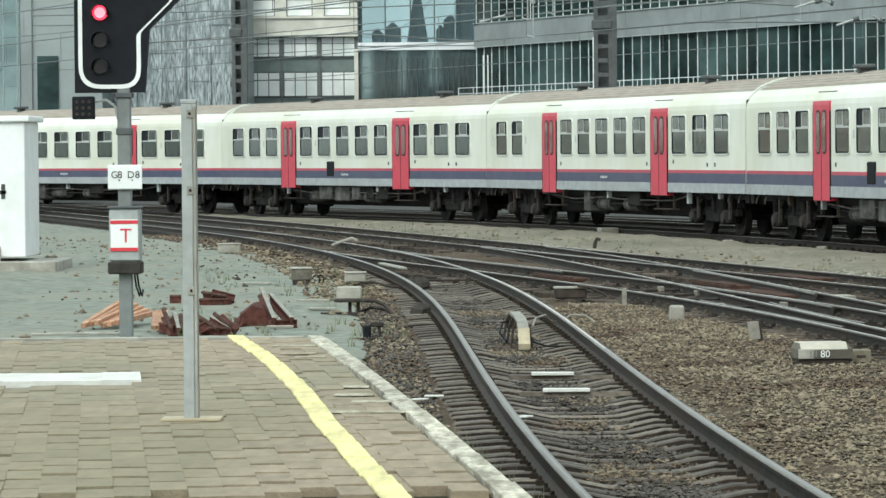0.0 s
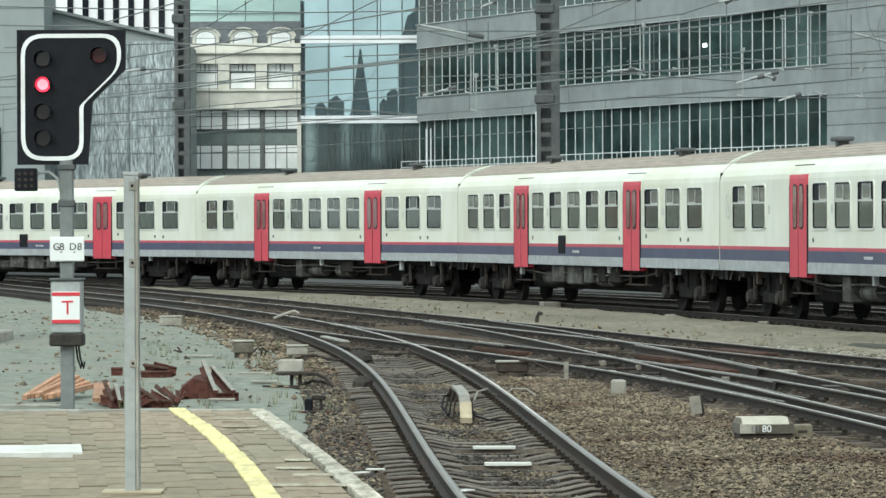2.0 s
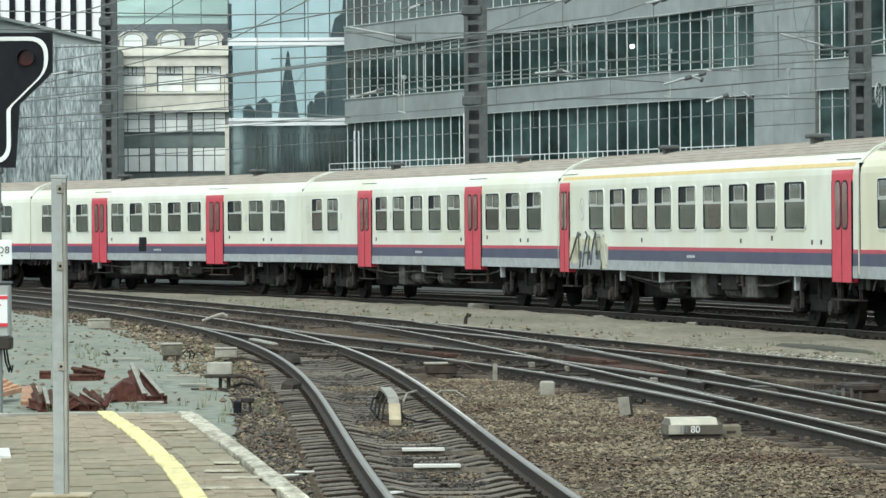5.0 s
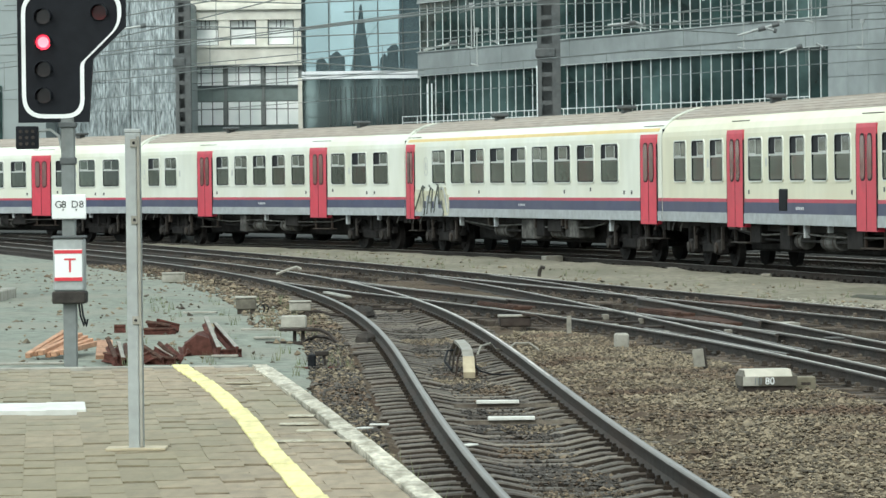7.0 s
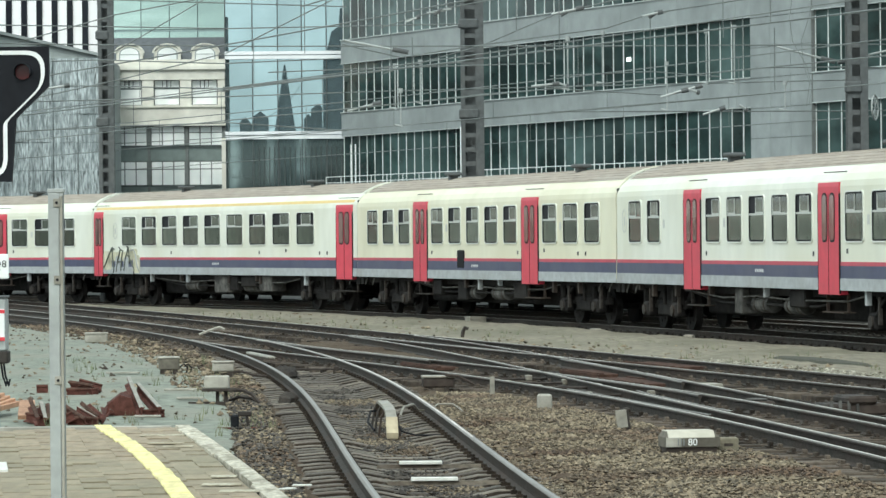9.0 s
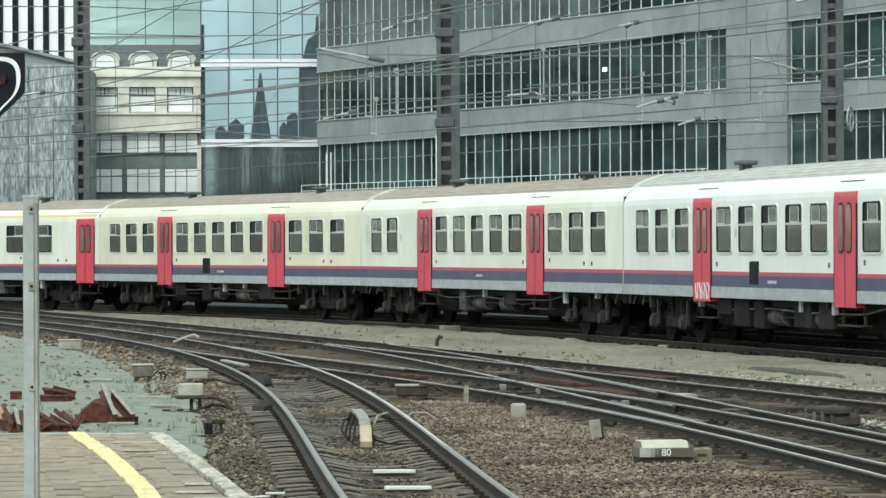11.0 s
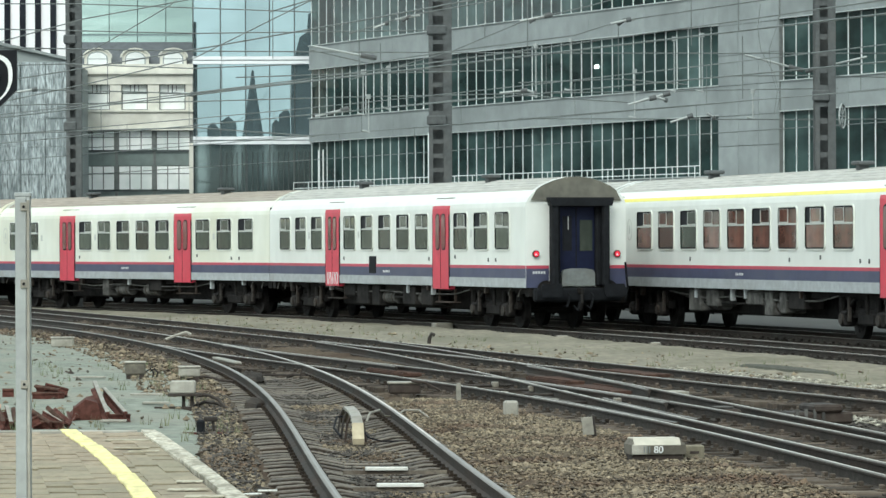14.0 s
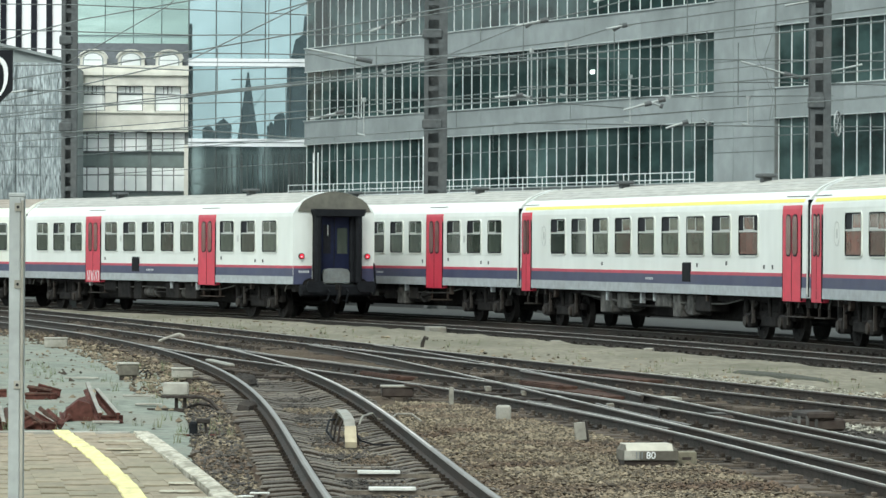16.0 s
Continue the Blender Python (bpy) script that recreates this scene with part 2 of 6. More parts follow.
# buildings
M_CLADDING = mat("grey_stone_cladding", (0.275, 0.303, 0.302), 0.7, 0, 0.10, 1.5, second=(0.20, 0.222, 0.22), stain=0.85, sscale=0.35, rnd=0.05, still=True)
M_OFFICEGLASS = mat("dark_green_office_glass", (0.020, 0.038, 0.036), 0.04, 0, 0.6, 0.6, second=(0.078, 0.124, 0.118), stain=0.75, sscale=0.16, rnd=0.45, spec=0.15, stretch=(1, 1, 2.2), still=True)
M_SILL = mat("pale_metal_sill", (0.5, 0.53, 0.52), 0.5, 0.3, 0.1, 2)
M_MULLION = mat("pale_mullion", (0.84, 0.875, 0.865), 0.5, 0.1, 0.05, 5)
M_TEALGLASS = mat("pale_teal_curtain_glass", (0.37, 0.475, 0.50), 0.0, 0.85, 0.08, 0.5, second=(0.28, 0.36, 0.37), stain=0.6, sscale=0.15, rnd=0.08, still=True)
M_GREENGLASS = mat("pale_green_curtain_glass", (0.41, 0.525, 0.49), 0.05, 0.8, 0.2, 0.7, second=(0.30, 0.40, 0.38), stain=0.7, sscale=0.12, rnd=0.08, stretch=(0.4, 1, 1.5), still=True)
M_TEALDARK = mat("dark_teal_glass", (0.19, 0.25, 0.25), 0.03, 0.75, 0.3, 0.9, second=(0.27, 0.33, 0.32), stain=0.8, sscale=0.3, still=True)
M_BAYPANEL = mat("grey_green_panel", (0.17, 0.21, 0.20), 0.4, 0.1, 0.15, 2, second=(0.23, 0.27, 0.255), sscale=0.6)
M_DARKFRAME = mat("dark_window_frame", (0.07, 0.085, 0.085), 0.5, 0.2, 0.1, 5)
M_CREAMSTONE = mat("cream_limestone", (0.73, 0.715, 0.64), 0.8, 0, 0.1, 2, second=(0.50, 0.48, 0.41), stain=0.6, sscale=0.4)
M_SLATE = mat("slate_roof", (0.10, 0.11, 0.12), 0.7, 0, 0.2, 4)
# matt white base paints the bright sky these panes would mirror
M_BRIGHTGLASS = mat("window_over_white_blind", (0.90, 0.915, 0.90), 0.12, 0, 0.06, 0.8, second=(0.6, 0.66, 0.64), stain=0.7, sscale=0.45, rnd=0.05, still=True)
# stretched colour noise paints the streaky reflections on the grey glass
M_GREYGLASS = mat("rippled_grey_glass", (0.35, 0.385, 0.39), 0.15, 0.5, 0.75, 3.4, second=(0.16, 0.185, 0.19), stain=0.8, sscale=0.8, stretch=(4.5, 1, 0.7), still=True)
M_GREYWALL = mat("plain_grey_panel", (0.29, 0.325, 0.32), 0.7, 0, 0.06, 1, second=(0.24, 0.27, 0.265), sscale=0.15)
M_WHITEPANEL = mat("white_facade_panel", (0.92, 0.93, 0.94), 0.25, 0.6, 0.04, 1)
# almost pure white, the tower's sky reflection put into its base colour
M_TOWERWHITE = mat("white_enamel_panel", (0.96, 0.96, 0.97), 0.3, 0, 0.03, 1)
M_DARKSTRIP = mat("dark_facade_glazing", (0.018, 0.02, 0.026), 0.2, 0, 0.2, 1, spec=0.15)
M_CHURCH = mat("grey_church_slate", (0.125, 0.14, 0.145), 0.8, 0, 0.2, 1)


# ---- mesh helpers ----
def part(name, bm, material, parent=None, label="", smooth=False):
    """Links a bmesh as one mesh object under a thing or a part."""
    me = bpy.data.meshes.new(name)
    bm.to_mesh(me)
    bm.free()
    for m in material if isinstance(material, (list, tuple)) else (material,):
        me.materials.append(m)
    if smooth:
        for p in me.polygons:
            p.use_smooth = True
    ob = new(name, me)
    ob.parent = parent
    if label:
        ob["label"] = label
    return ob


def share(name, mesh, parent, m=None):
    """One more object on a mesh that other pieces use too."""
    ob = new(name, mesh)
    ob.parent = parent
    if m is not None:
        ob.matrix_local = m
    return ob


def thing(name, label, category, m=None, group="", kind=""):
    ob = new(name)
    if m is not None:
        ob.matrix_world = m
    return tagged(ob, label, category, group, kind)


def box(bm, x0, x1, y0, y1, z0, z1, bevel=0.0, m=None, mi=0):
    r = bmesh.ops.create_cube(bm, size=1.0)
    bmesh.ops.transform(bm, matrix=Matrix.LocRotScale(((x0 + x1) / 2, (y0 + y1) / 2, (z0 + z1) / 2), None, (abs(x1 - x0), abs(y1 - y0), abs(z1 - z0))), verts=r["verts"])
    fs = list({f for v in r["verts"] for f in v.link_faces})
    if bevel:
        es = list({e for v in r["verts"] for e in v.link_edges})
        b = bmesh.ops.bevel(bm, geom=es, offset=bevel, segments=1, affect="EDGES")
        fs = list({f for v in b["verts"] for f in v.link_faces} | {f for f in fs if f.is_valid})
    for f in fs:
        f.material_index = mi
    if m is not None:
        bmesh.ops.transform(bm, matrix=m, verts=list({v for f in fs for v in f.verts}))
    return bm


def rod(bm, a, b, r, seg=8, r2=None):
    a, b = Vector(a), Vector(b)
    d = b - a
    q = d.to_track_quat("Z", "Y").to_matrix().to_4x4()
    bmesh.ops.create_cone(bm, cap_ends=True, segments=seg, radius1=r, radius2=r if r2 is None else r2, depth=d.length,
                          matrix=Matrix.Translation((a + b) / 2) @ q)
    return bm


def tube(bm, pts, r, seg=6):
    """A bent pipe through the points, as one skin."""
    pts = [Vector(p) for p in pts]
    rings = []
    for i, p in enumerate(pts):
        d = (pts[min(i + 1, len(pts) - 1)] - pts[max(i - 1, 0)]).normalized()
        u = d.orthogonal().normalized() if i == 0 else (u - d * u.dot(d)).normalized()
        v = d.cross(u)
        rings.append([bm.verts.new(p + (u * math.cos(2 * math.pi * k / seg) + v * math.sin(2 * math.pi * k / seg)) * r) for k in range(seg)])
    for a, b in zip(rings[:-1], rings[1:]):
        for k in range(seg):
            bm.faces.new((a[k], a[(k + 1) % seg], b[(k + 1) % seg], b[k]))
    bm.faces.new(rings[0][::-1])
    bm.faces.new(rings[-1])
    return bm


def B():
    return bmesh.new()


def loft(rings, closed=True, caps=True, mi=None):
    """A bmesh from rings of points of equal count; mi: the material index of each side strip."""
    bm = bmesh.new()
    vs = [[bm.verts.new(p) for p in ring] for ring in rings]
    n = len(rings[0])
    for a, b in zip(vs[:-1], vs[1:]):
        for i in range(n if closed else n - 1):
            f = bm.faces.new((a[i], a[(i + 1) % n], b[(i + 1) % n], b[i]))
            if mi:
                f.material_index = mi[i]
    if closed and caps:
        bm.faces.new(vs[0][::-1])
        bm.faces.new(vs[-1])
    bmesh.ops.recalc_face_normals(bm, faces=bm.faces)
    return bm


# ---- plan: track centre lines ----
class Line:
    """A smooth track centre line, x over y, through a few set-out points."""
    def __init__(self, pts, degree):
        y, x = np.array(pts).T
        self.c = np.polyfit((y - 70) / 50, x, degree)

    def x(self, y):
        return float(np.polyval(self.c, (y - 70) / 50))

    def frame_at(self, y):
        s = (self.x(y + 0.1) - self.x(y - 0.1)) / 0.2
        d = Vector((s, 1, 0)).normalized()
        return Vector((self.x(y), y, 0)), d, Vector((d.y, -d.x, 0))


NEAR = Line([(10, 2.55), (20, 1.68), (25, 1.31), (29, 1.055), (32, 0.895), (35.5, 0.76), (40, 0.58), (46.5, 0.36), (51, 0.15), (58.2, -0.20), (62.4, -0.45), (69, -0.91), (74.6, -1.45), (78, -1.8), (88.6, -3.1), (97, -4.6), (107, -6.6), (120, -9.6), (140, -14.6), (170, -22.6)], 6)
FAR = Line([(15, 18.5), (30, 14.4), (45, 10.7), (59.5, 7.6), (66.4, 6.0), (71.5, 4.9), (77.3, 3.7), (84, 2.05), (89.5, 0.78), (96.4, -0.9), (113, -4.5), (128.4, -7.9), (138.9, -10.8), (170, -19)], 4)
SLIP = Line([(24, 7.9), (32, 7.05), (40, 6.25), (48.3, 5.55), (52.9, 4.9), (57.8, 4.35), (64.5, 3.72), (74, 2.7), (82.4, 1.75), (89.5, 0.55), (92, 0.2)], 4)
MID = Line([(24, 7.6), (30, 6.85), (36.9, 6.05), (43.7, 5.36), (49.2, 4.78), (55, 4.15), (58.7, 3.5), (64.3, 2.3), (70, 0.98), (76.5, -0.5), (82, -1.75), (90, -3.35)], 4)


class RunningLine:
    """A line whose bend grows steadily along it; s counts metres past its base, straight before s0 and of even bend past s1."""
    def __init__(self, x0, y0, h0, k0, k1, s0, s1):
        s = np.arange(-320.0, 420.0, 0.5)
        e = np.clip(s, s0, s1)
        h = h0 + k0 * e + k1 * e * e / 2 + np.where(s > s1, (s - s1) * (k0 + k1 * s1), 0) * (s > s1)
        m = (h[1:] + h[:-1]) / 2
        x, y = np.concatenate([[0], np.cumsum(np.sin(m) * 0.5)]), np.concatenate([[0], np.cumsum(np.cos(m) * 0.5)])
        i = int(np.argmin(abs(s)))
        self.s, self.px, self.py, self.h = s, x - x[i] + x0, y - y[i] + y0, h

    def __call__(self, s):
        return Vector((float(np.interp(s, self.s, self.px)), float(np.interp(s, self.s, self.py)), 0)), float(np.interp(s, self.s, self.h))


line_one = RunningLine(6.96, 100.0, -0.2324, -0.00347, -0.000103, -33.6, 55.0)
line_two = RunningLine(11.2, 100.0, -0.2167, -0.00409, 0.0, -33.0, 60.0)


# ---- ground ----
def sheet(name, x0, x1, y0, y1, nx, ny, z, amp, material, label="", wave=0.5):
    bm = B()
    vs = []
    for j in range(ny + 1):
        for i in range(nx + 1):
            x, y = x0 + (x1 - x0) * i / nx, y0 + (y1 - y0) * j / ny
            vs.append(bm.verts.new((x, y, z + amp * noise.noise((x * wave, y * wave, 3.1)))))
    for j in range(ny):
        for i in range(nx):
            a = j * (nx + 1) + i
            bm.faces.new((vs[a], vs[a + 1], vs[a + nx + 2], vs[a + nx + 1]))
    return tagged(part(name, bm, material), label, "ground", kind="structure")


def strip(name, left, right, y0, y1, n, z, amp, material, label, across=6, crown=0.0, wave=1.4, dip=None):
    """Ground between two edges that are functions of y."""
    bm = B()
    rows = []
    for j in range(n + 1):
        y = y0 + (y1 - y0) * j / n
        a, b = left(y), right(y)
        row = []
        for i in range(across + 1):
            u = i / across
            x = a + (b - a) * u
            zz = z + crown * math.sin(math.pi * u) + amp * noise.noise((x * wave, y * wave, 7.7))
            if dip:
                zz += dip(x, y)
            if i in (0, across):
                zz -= 0.12
            row.append(bm.verts.new((x, y, zz)))
        rows.append(row)
    for r, s in zip(rows[:-1], rows[1:]):
        for i in range(across):
            bm.faces.new((r[i], r[i + 1], s[i + 1], s[i]))
    return tagged(part(name, bm, material, smooth=True), label, "ground", kind="structure")


sheet("ground", -2500, 2500, -600, 4000, 30, 30, -0.5, 0.0, M_EARTH, "dark grey earth of the railway yard reaching the horizon")
def trough(x, y):
    """Ballast lies lower along the tracks, so that the sleepers stand proud."""
    near = -0.13 * min(1.0, max(0.0, (1.32 - abs(x - NEAR.x(y))) / 0.3))
    return min(near, -0.10 * min(1.0, max(0.0, (1.75 - abs(x - MID.x(y))) / 0.4)))


strip("ground_mossy", lambda y: -14 - y * 0.25, lambda y: NEAR.x(y) - 1.4, 34.6, 175, 280, -0.13, 0.05, M_MOSS, "grey-green mossy gravel beside the platform end", 40)
strip("ground_ballast", lambda y: NEAR.x(y) - 1.9, lambda y: max(MID.x(y), NEAR.x(y) + 2) + 1.5, 12, 92, 160, -0.16, 0.05, M_BALLAST, "brown and grey ballast gravel between the tracks", 40, dip=trough)
strip("ground_ballast_junction", lambda y: min(MID.x(y), FAR.x(y) - 3.2) - 1.3 if y < 90 else NEAR.x(y) - 2.0, lambda y: FAR.x(y) + 1.3, 15, 170, 240, -0.235, 0.04, M_BALLAST_DARK, "dark oily ballast under the junction tracks", 24)
def bank_edge(y):
    """Where the bank meets the sleepers of the first running line."""
    k = abs(line_one.s + 20) < 150
    return float(np.interp(y, line_one.py[k], line_one.px[k])) - 1.75


strip("ground_bank", lambda y: FAR.x(y) + 0.85, lambda y: max(FAR.x(y) + 1.2, bank_edge(y)), 20, 150, 160, -0.06, 0.07, M_BANK, "pale tan gravel bank with sparse grass between the tracks", 20, 0.05)
strip("ground_running_lines", lambda y: bank_edge(y) - 0.8, lambda y: FAR.x(y) + 42, 5, 330, 120, -0.2, 0.05, M_EARTH, "dark ballast under the running lines with train shade in its colour", 30)

# ---- track furniture ----
RAIL = [(-0.07, -0.165), (0.07, -0.165), (0.07, -0.148), (0.012, -0.125), (0.012, -0.045), (0.036, -0.035), (0.037, -0.014), (0.031, -0.004), (0.012, 0.0),
        (-0.012, 0.0), (-0.031, -0.004), (-0.037, -0.014), (-0.036, -0.035), (-0.012, -0.045), (-0.012, -0.125), (-0.07, -0.148)]
# foot and web, worn head, polished running band
RAIL_MI = [0, 0, 0, 0, 0, 0, 1, 1, 2, 1, 1, 0, 0, 0, 0, 0]


def rail_along(parent, points, label="", dz=0.0, wide=1.0, band=None, head=None):
    """A rail swept along (place, sideways) pairs."""
    rings = [[p + n * a * wide + Vector((0, 0, b + dz)) for a, b in RAIL] for p, n in points]
    return part("rail", loft(rings, mi=RAIL_MI), [M_RAILSIDE, head or M_RAILHEAD, band or M_RAILBAND], parent, label)


def sleeper_mesh(length=2.5, material=M_SLEEPER):
    bm = box(B(), -length / 2, length / 2, -0.13, 0.13, -0.30, -0.148, 0.012)
    for s in (-0.75, 0.75):
        box(bm, s - 0.17, s + 0.17, -0.08, 0.08, -0.15, -0.128, 0.006)
        for k in (-0.11, 0.11):
            box(bm, s + k - 0.025, s + k + 0.025, -0.05, 0.05, -0.13, -0.085, 0.008)
    me = bpy.data.meshes.new("sleeper")
    bm.to_mesh(me)
    bm.free()
    me.materials.append(material)
    return me


def steel_sleeper_mesh():
    """A pressed steel trough sleeper: seats under the rails, a lower middle and turned-down ends."""
    half = [(0.0, -0.232), (0.30, -0.226), (0.56, -0.172), (0.95, -0.166), (1.2, -0.185), (1.29, -0.29)]
    way = [(-x, z) for x, z in half[:0:-1]] + half
    # flanks take the dark material, which paints the shade between sleepers
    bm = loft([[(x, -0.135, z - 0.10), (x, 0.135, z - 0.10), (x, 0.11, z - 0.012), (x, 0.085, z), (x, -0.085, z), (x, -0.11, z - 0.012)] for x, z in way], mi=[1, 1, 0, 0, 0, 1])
    me = bpy.data.meshes.new("sleeper")
    bm.to_mesh(me)
    bm.free()
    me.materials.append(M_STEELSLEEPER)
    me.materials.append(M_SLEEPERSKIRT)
    return me


SLEEPER, SLEEPER_SHADED, SLEEPER_STEEL = sleeper_mesh(2.6), sleeper_mesh(2.6, M_SLEEPERSHADED), steel_sleeper_mesh()


# sooty picks the sleepers whose colour holds the trains' shade
def track(label, frame_of, span, rails_from=None, step=1.0, sleepers=(0, 0), sooty=False, pitch=0.62, steel=False):
    t = thing("rail_track", label, "railway track", kind="structure")
    n = int((span[1] - span[0]) / step)
    pts = [frame_of(span[0] + (span[1] - span[0]) * i / n) for i in range(n + 1)]
    for side in (-0.7525, 0.7525):
        # the near track is duller up to the insulated joint in its outer rail
        cut = sum(p.y < 44 for p, d, r in pts) if steel and side > 0 else 0
        if cut:
            rail_along(t, [(p + r * side, r) for p, d, r in pts[:cut + 1]], band=M_RAILDULL, head=M_RAILTOP)
        rail_along(t, [(p + r * side, r) for p, d, r in pts[cut:]], band=M_RAILDULL if steel and side < 0 else None, head=M_RAILTOP if steel else None)
    y = sleepers[0]
    while y < sleepers[1]:
        p, d, r = frame_of(y)
        yaw = math.atan2(r.y, r.x) + random.uniform(-0.03, 0.03)
        share("sleeper", SLEEPER_STEEL if steel and y < 82 else SLEEPER_SHADED if sooty else SLEEPER, t, Matrix.Translation(p + Vector((random.uniform(-0.04, 0.04), 0, random.uniform(-0.012, 0.006)))) @ Matrix.Rotation(yaw, 4, "Z"))
        y += pitch
    return t


def on_line(fn):
    def f(s):
        p, h = fn(s)
        return p, Vector((math.sin(h), math.cos(h), 0)), Vector((math.cos(h), -math.sin(h), 0))
    return f


track("curved running track with dark sleepers beside the platform", NEAR.frame_at, (8, 170), sleepers=(20, 112), steel=True)
track("junction track with shiny rail heads crossing the yard", MID.frame_at, (24, 89), sleepers=(30, 86))
track("diverging junction track with worn rails", SLIP.frame_at, (24, 91), sleepers=(30, 52))
track("far junction track beside the gravel bank", FAR.frame_at, (15, 170), sleepers=(40, 125))
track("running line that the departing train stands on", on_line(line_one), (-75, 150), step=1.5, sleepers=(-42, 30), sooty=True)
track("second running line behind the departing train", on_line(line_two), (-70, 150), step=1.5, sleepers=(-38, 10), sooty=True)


# ---- platform ----
PZ = 0.6          # top of the platform over the rails


EDGE = Line([(8, 1.0), (14, 0.5), (19.86, 0.0), (23.3, -0.36), (26.7, -0.72), (34.43, -1.55)], 2)
P_END = 34.4
bm = B()
rows = []
for i in range(41):
    y = 4 + (P_END - 4) * i / 40
    x = EDGE.x(y)
    rows.append([(-30, y, -0.4), (x - 0.02, y, -0.4), (x - 0.02, y, PZ - 0.05), (-30, y, PZ - 0.05)])
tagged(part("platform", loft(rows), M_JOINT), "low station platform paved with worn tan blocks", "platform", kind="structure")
platform = bpy.data.objects["platform"]
# platform behind the camera
part("platform_core", box(B(), -30, 1.2, -60, 4, -0.4, PZ - 0.004), M_PAVER, platform)


# ---- coaches ----
L_COACH, L_BODY, HALF = 24.26, 23.86, 1.40
PROFILE = [(HALF - 0.06, 1.10), (HALF, 1.20), (HALF, 3.2), (HALF - 0.02, 3.32), (HALF - 0.10, 3.46)]
ROOF = [(HALF - 0.10, 3.43), (HALF - 0.22, 3.58), (HALF - 0.45, 3.74), (0.62, 3.88), (0.30, 3.96), (0.0, 3.985)]


def side_y(z):
    """How far out the body side is at height z."""
    for (a, za), (b, zb) in zip(PROFILE[:-1], PROFILE[1:]):
        if z <= zb:
            return a + (b - a) * (z - za) / (zb - za)
    return PROFILE[-1][0]


def rounded(x0, x1, z0, z1, r, y):
    """A rectangle with round corners in the plane of the body side."""
    pts = []
    for cx, cz, a0 in ((x1 - r, z1 - r, 0), (x0 + r, z1 - r, 90), (x0 + r, z0 + r, 180), (x1 - r, z0 + r, 270)):
        pts += [(cx + r * math.cos(radians(a0 + k * 30)), y, cz + r * math.sin(radians(a0 + k * 30))) for k in range(4)]
    return pts


def hoop(x0, x1, z0, z1, r, t, out):
    """A rounded frame of width t that stands proud by out."""
    ring = [rounded(x0, x1, z0, z1, r, HALF - 0.02), rounded(x0, x1, z0, z1, r, HALF + out)]
    r2 = max(0.01, r - t)
    return loft(ring + [rounded(x0 + t, x1 - t, z0 + t, z1 - t, r2, HALF + out), rounded(x0 + t, x1 - t, z0 + t, z1 - t, r2, HALF - 0.02)], caps=False)


def as_mesh(name, bm, material):
    me = bpy.data.meshes.new(name)
    bm.to_mesh(me)
    bm.free()
    me.materials.append(material)
    return me


def window_meshes(w, glass, vent):
    """Frame, seal, lower pane, sliding vent pane with its frame, and what shows beside the vent.
    vent: 0 slid open, 1 shut, 2 half open."""
    u = w / 2
    out = [as_mesh("window_frame", hoop(-u - 0.045, u + 0.045, 2.06, 3.11, 0.12, 0.03, 0.03), M_FRAMEPALE),
           as_mesh("window_seal", hoop(-u - 0.018, u + 0.018, 2.085, 3.085, 0.10, 0.042, 0.026), M_RUBBER),
           as_mesh("lower_pane", box(B(), -u, u, HALF - 0.06, HALF + 0.010, 2.10, 2.67), glass),
           as_mesh("window_bar", box(B(), -u, u, HALF - 0.04, HALF + 0.026, 2.66, 2.705), M_FRAMEALU)]
    a, b = ((-u + 0.03, 0.08), (-0.05, u - 0.03), (-0.62 * u, 0.5 * u))[vent]
    out.append(as_mesh("vent_pane", box(B(), a, b, HALF - 0.05, HALF + 0.014, 2.72, 3.06), glass))
    out.append(as_mesh("vent_frame", hoop(a, b, 2.70, 3.07, 0.03, 0.035, 0.024), M_FRAMEALU))
    out.append(as_mesh("open_vent", box(B(), -u, u, HALF - 0.06, HALF + 0.008, 2.69, 3.08), glass if vent == 1 else M_BLACK))
    return out


WIN = {(g.name, w, v): window_meshes(w, g, v) for g in (M_COACHGLASS, M_COACHGLASSRED) for w in (1.1, 1.36) for v in range(3)}
SLIDE = random.Random(12)


def wheelset_mesh():
    wb = B()
    for s in (-1, 1):
        rod(wb, (0, s * 0.69, 0), (0, s * 0.82, 0), 0.46, 26)
        rod(wb, (0, s * 0.66, 0), (0, s * 0.69, 0), 0.49, 26)
        rod(wb, (0, s * 0.82, 0), (0, s * 0.90, 0), 0.16, 12)
        for k in range(6):
            a = math.pi * k / 3
            rod(wb, (0.29 * math.cos(a), s * 0.80, 0.29 * math.sin(a)), (0.29 * math.cos(a), s * 0.835, 0.29 * math.sin(a)), 0.05, 8)
    rod(wb, (0, -1.05, 0), (0, 1.05, 0), 0.08)
    me = bpy.data.meshes.new("wheelset")
    wb.to_mesh(me)
    wb.free()
    me.materials.append(M_BOGIE)
    return me


WHEELSET, WHEELS = wheelset_mesh(), []


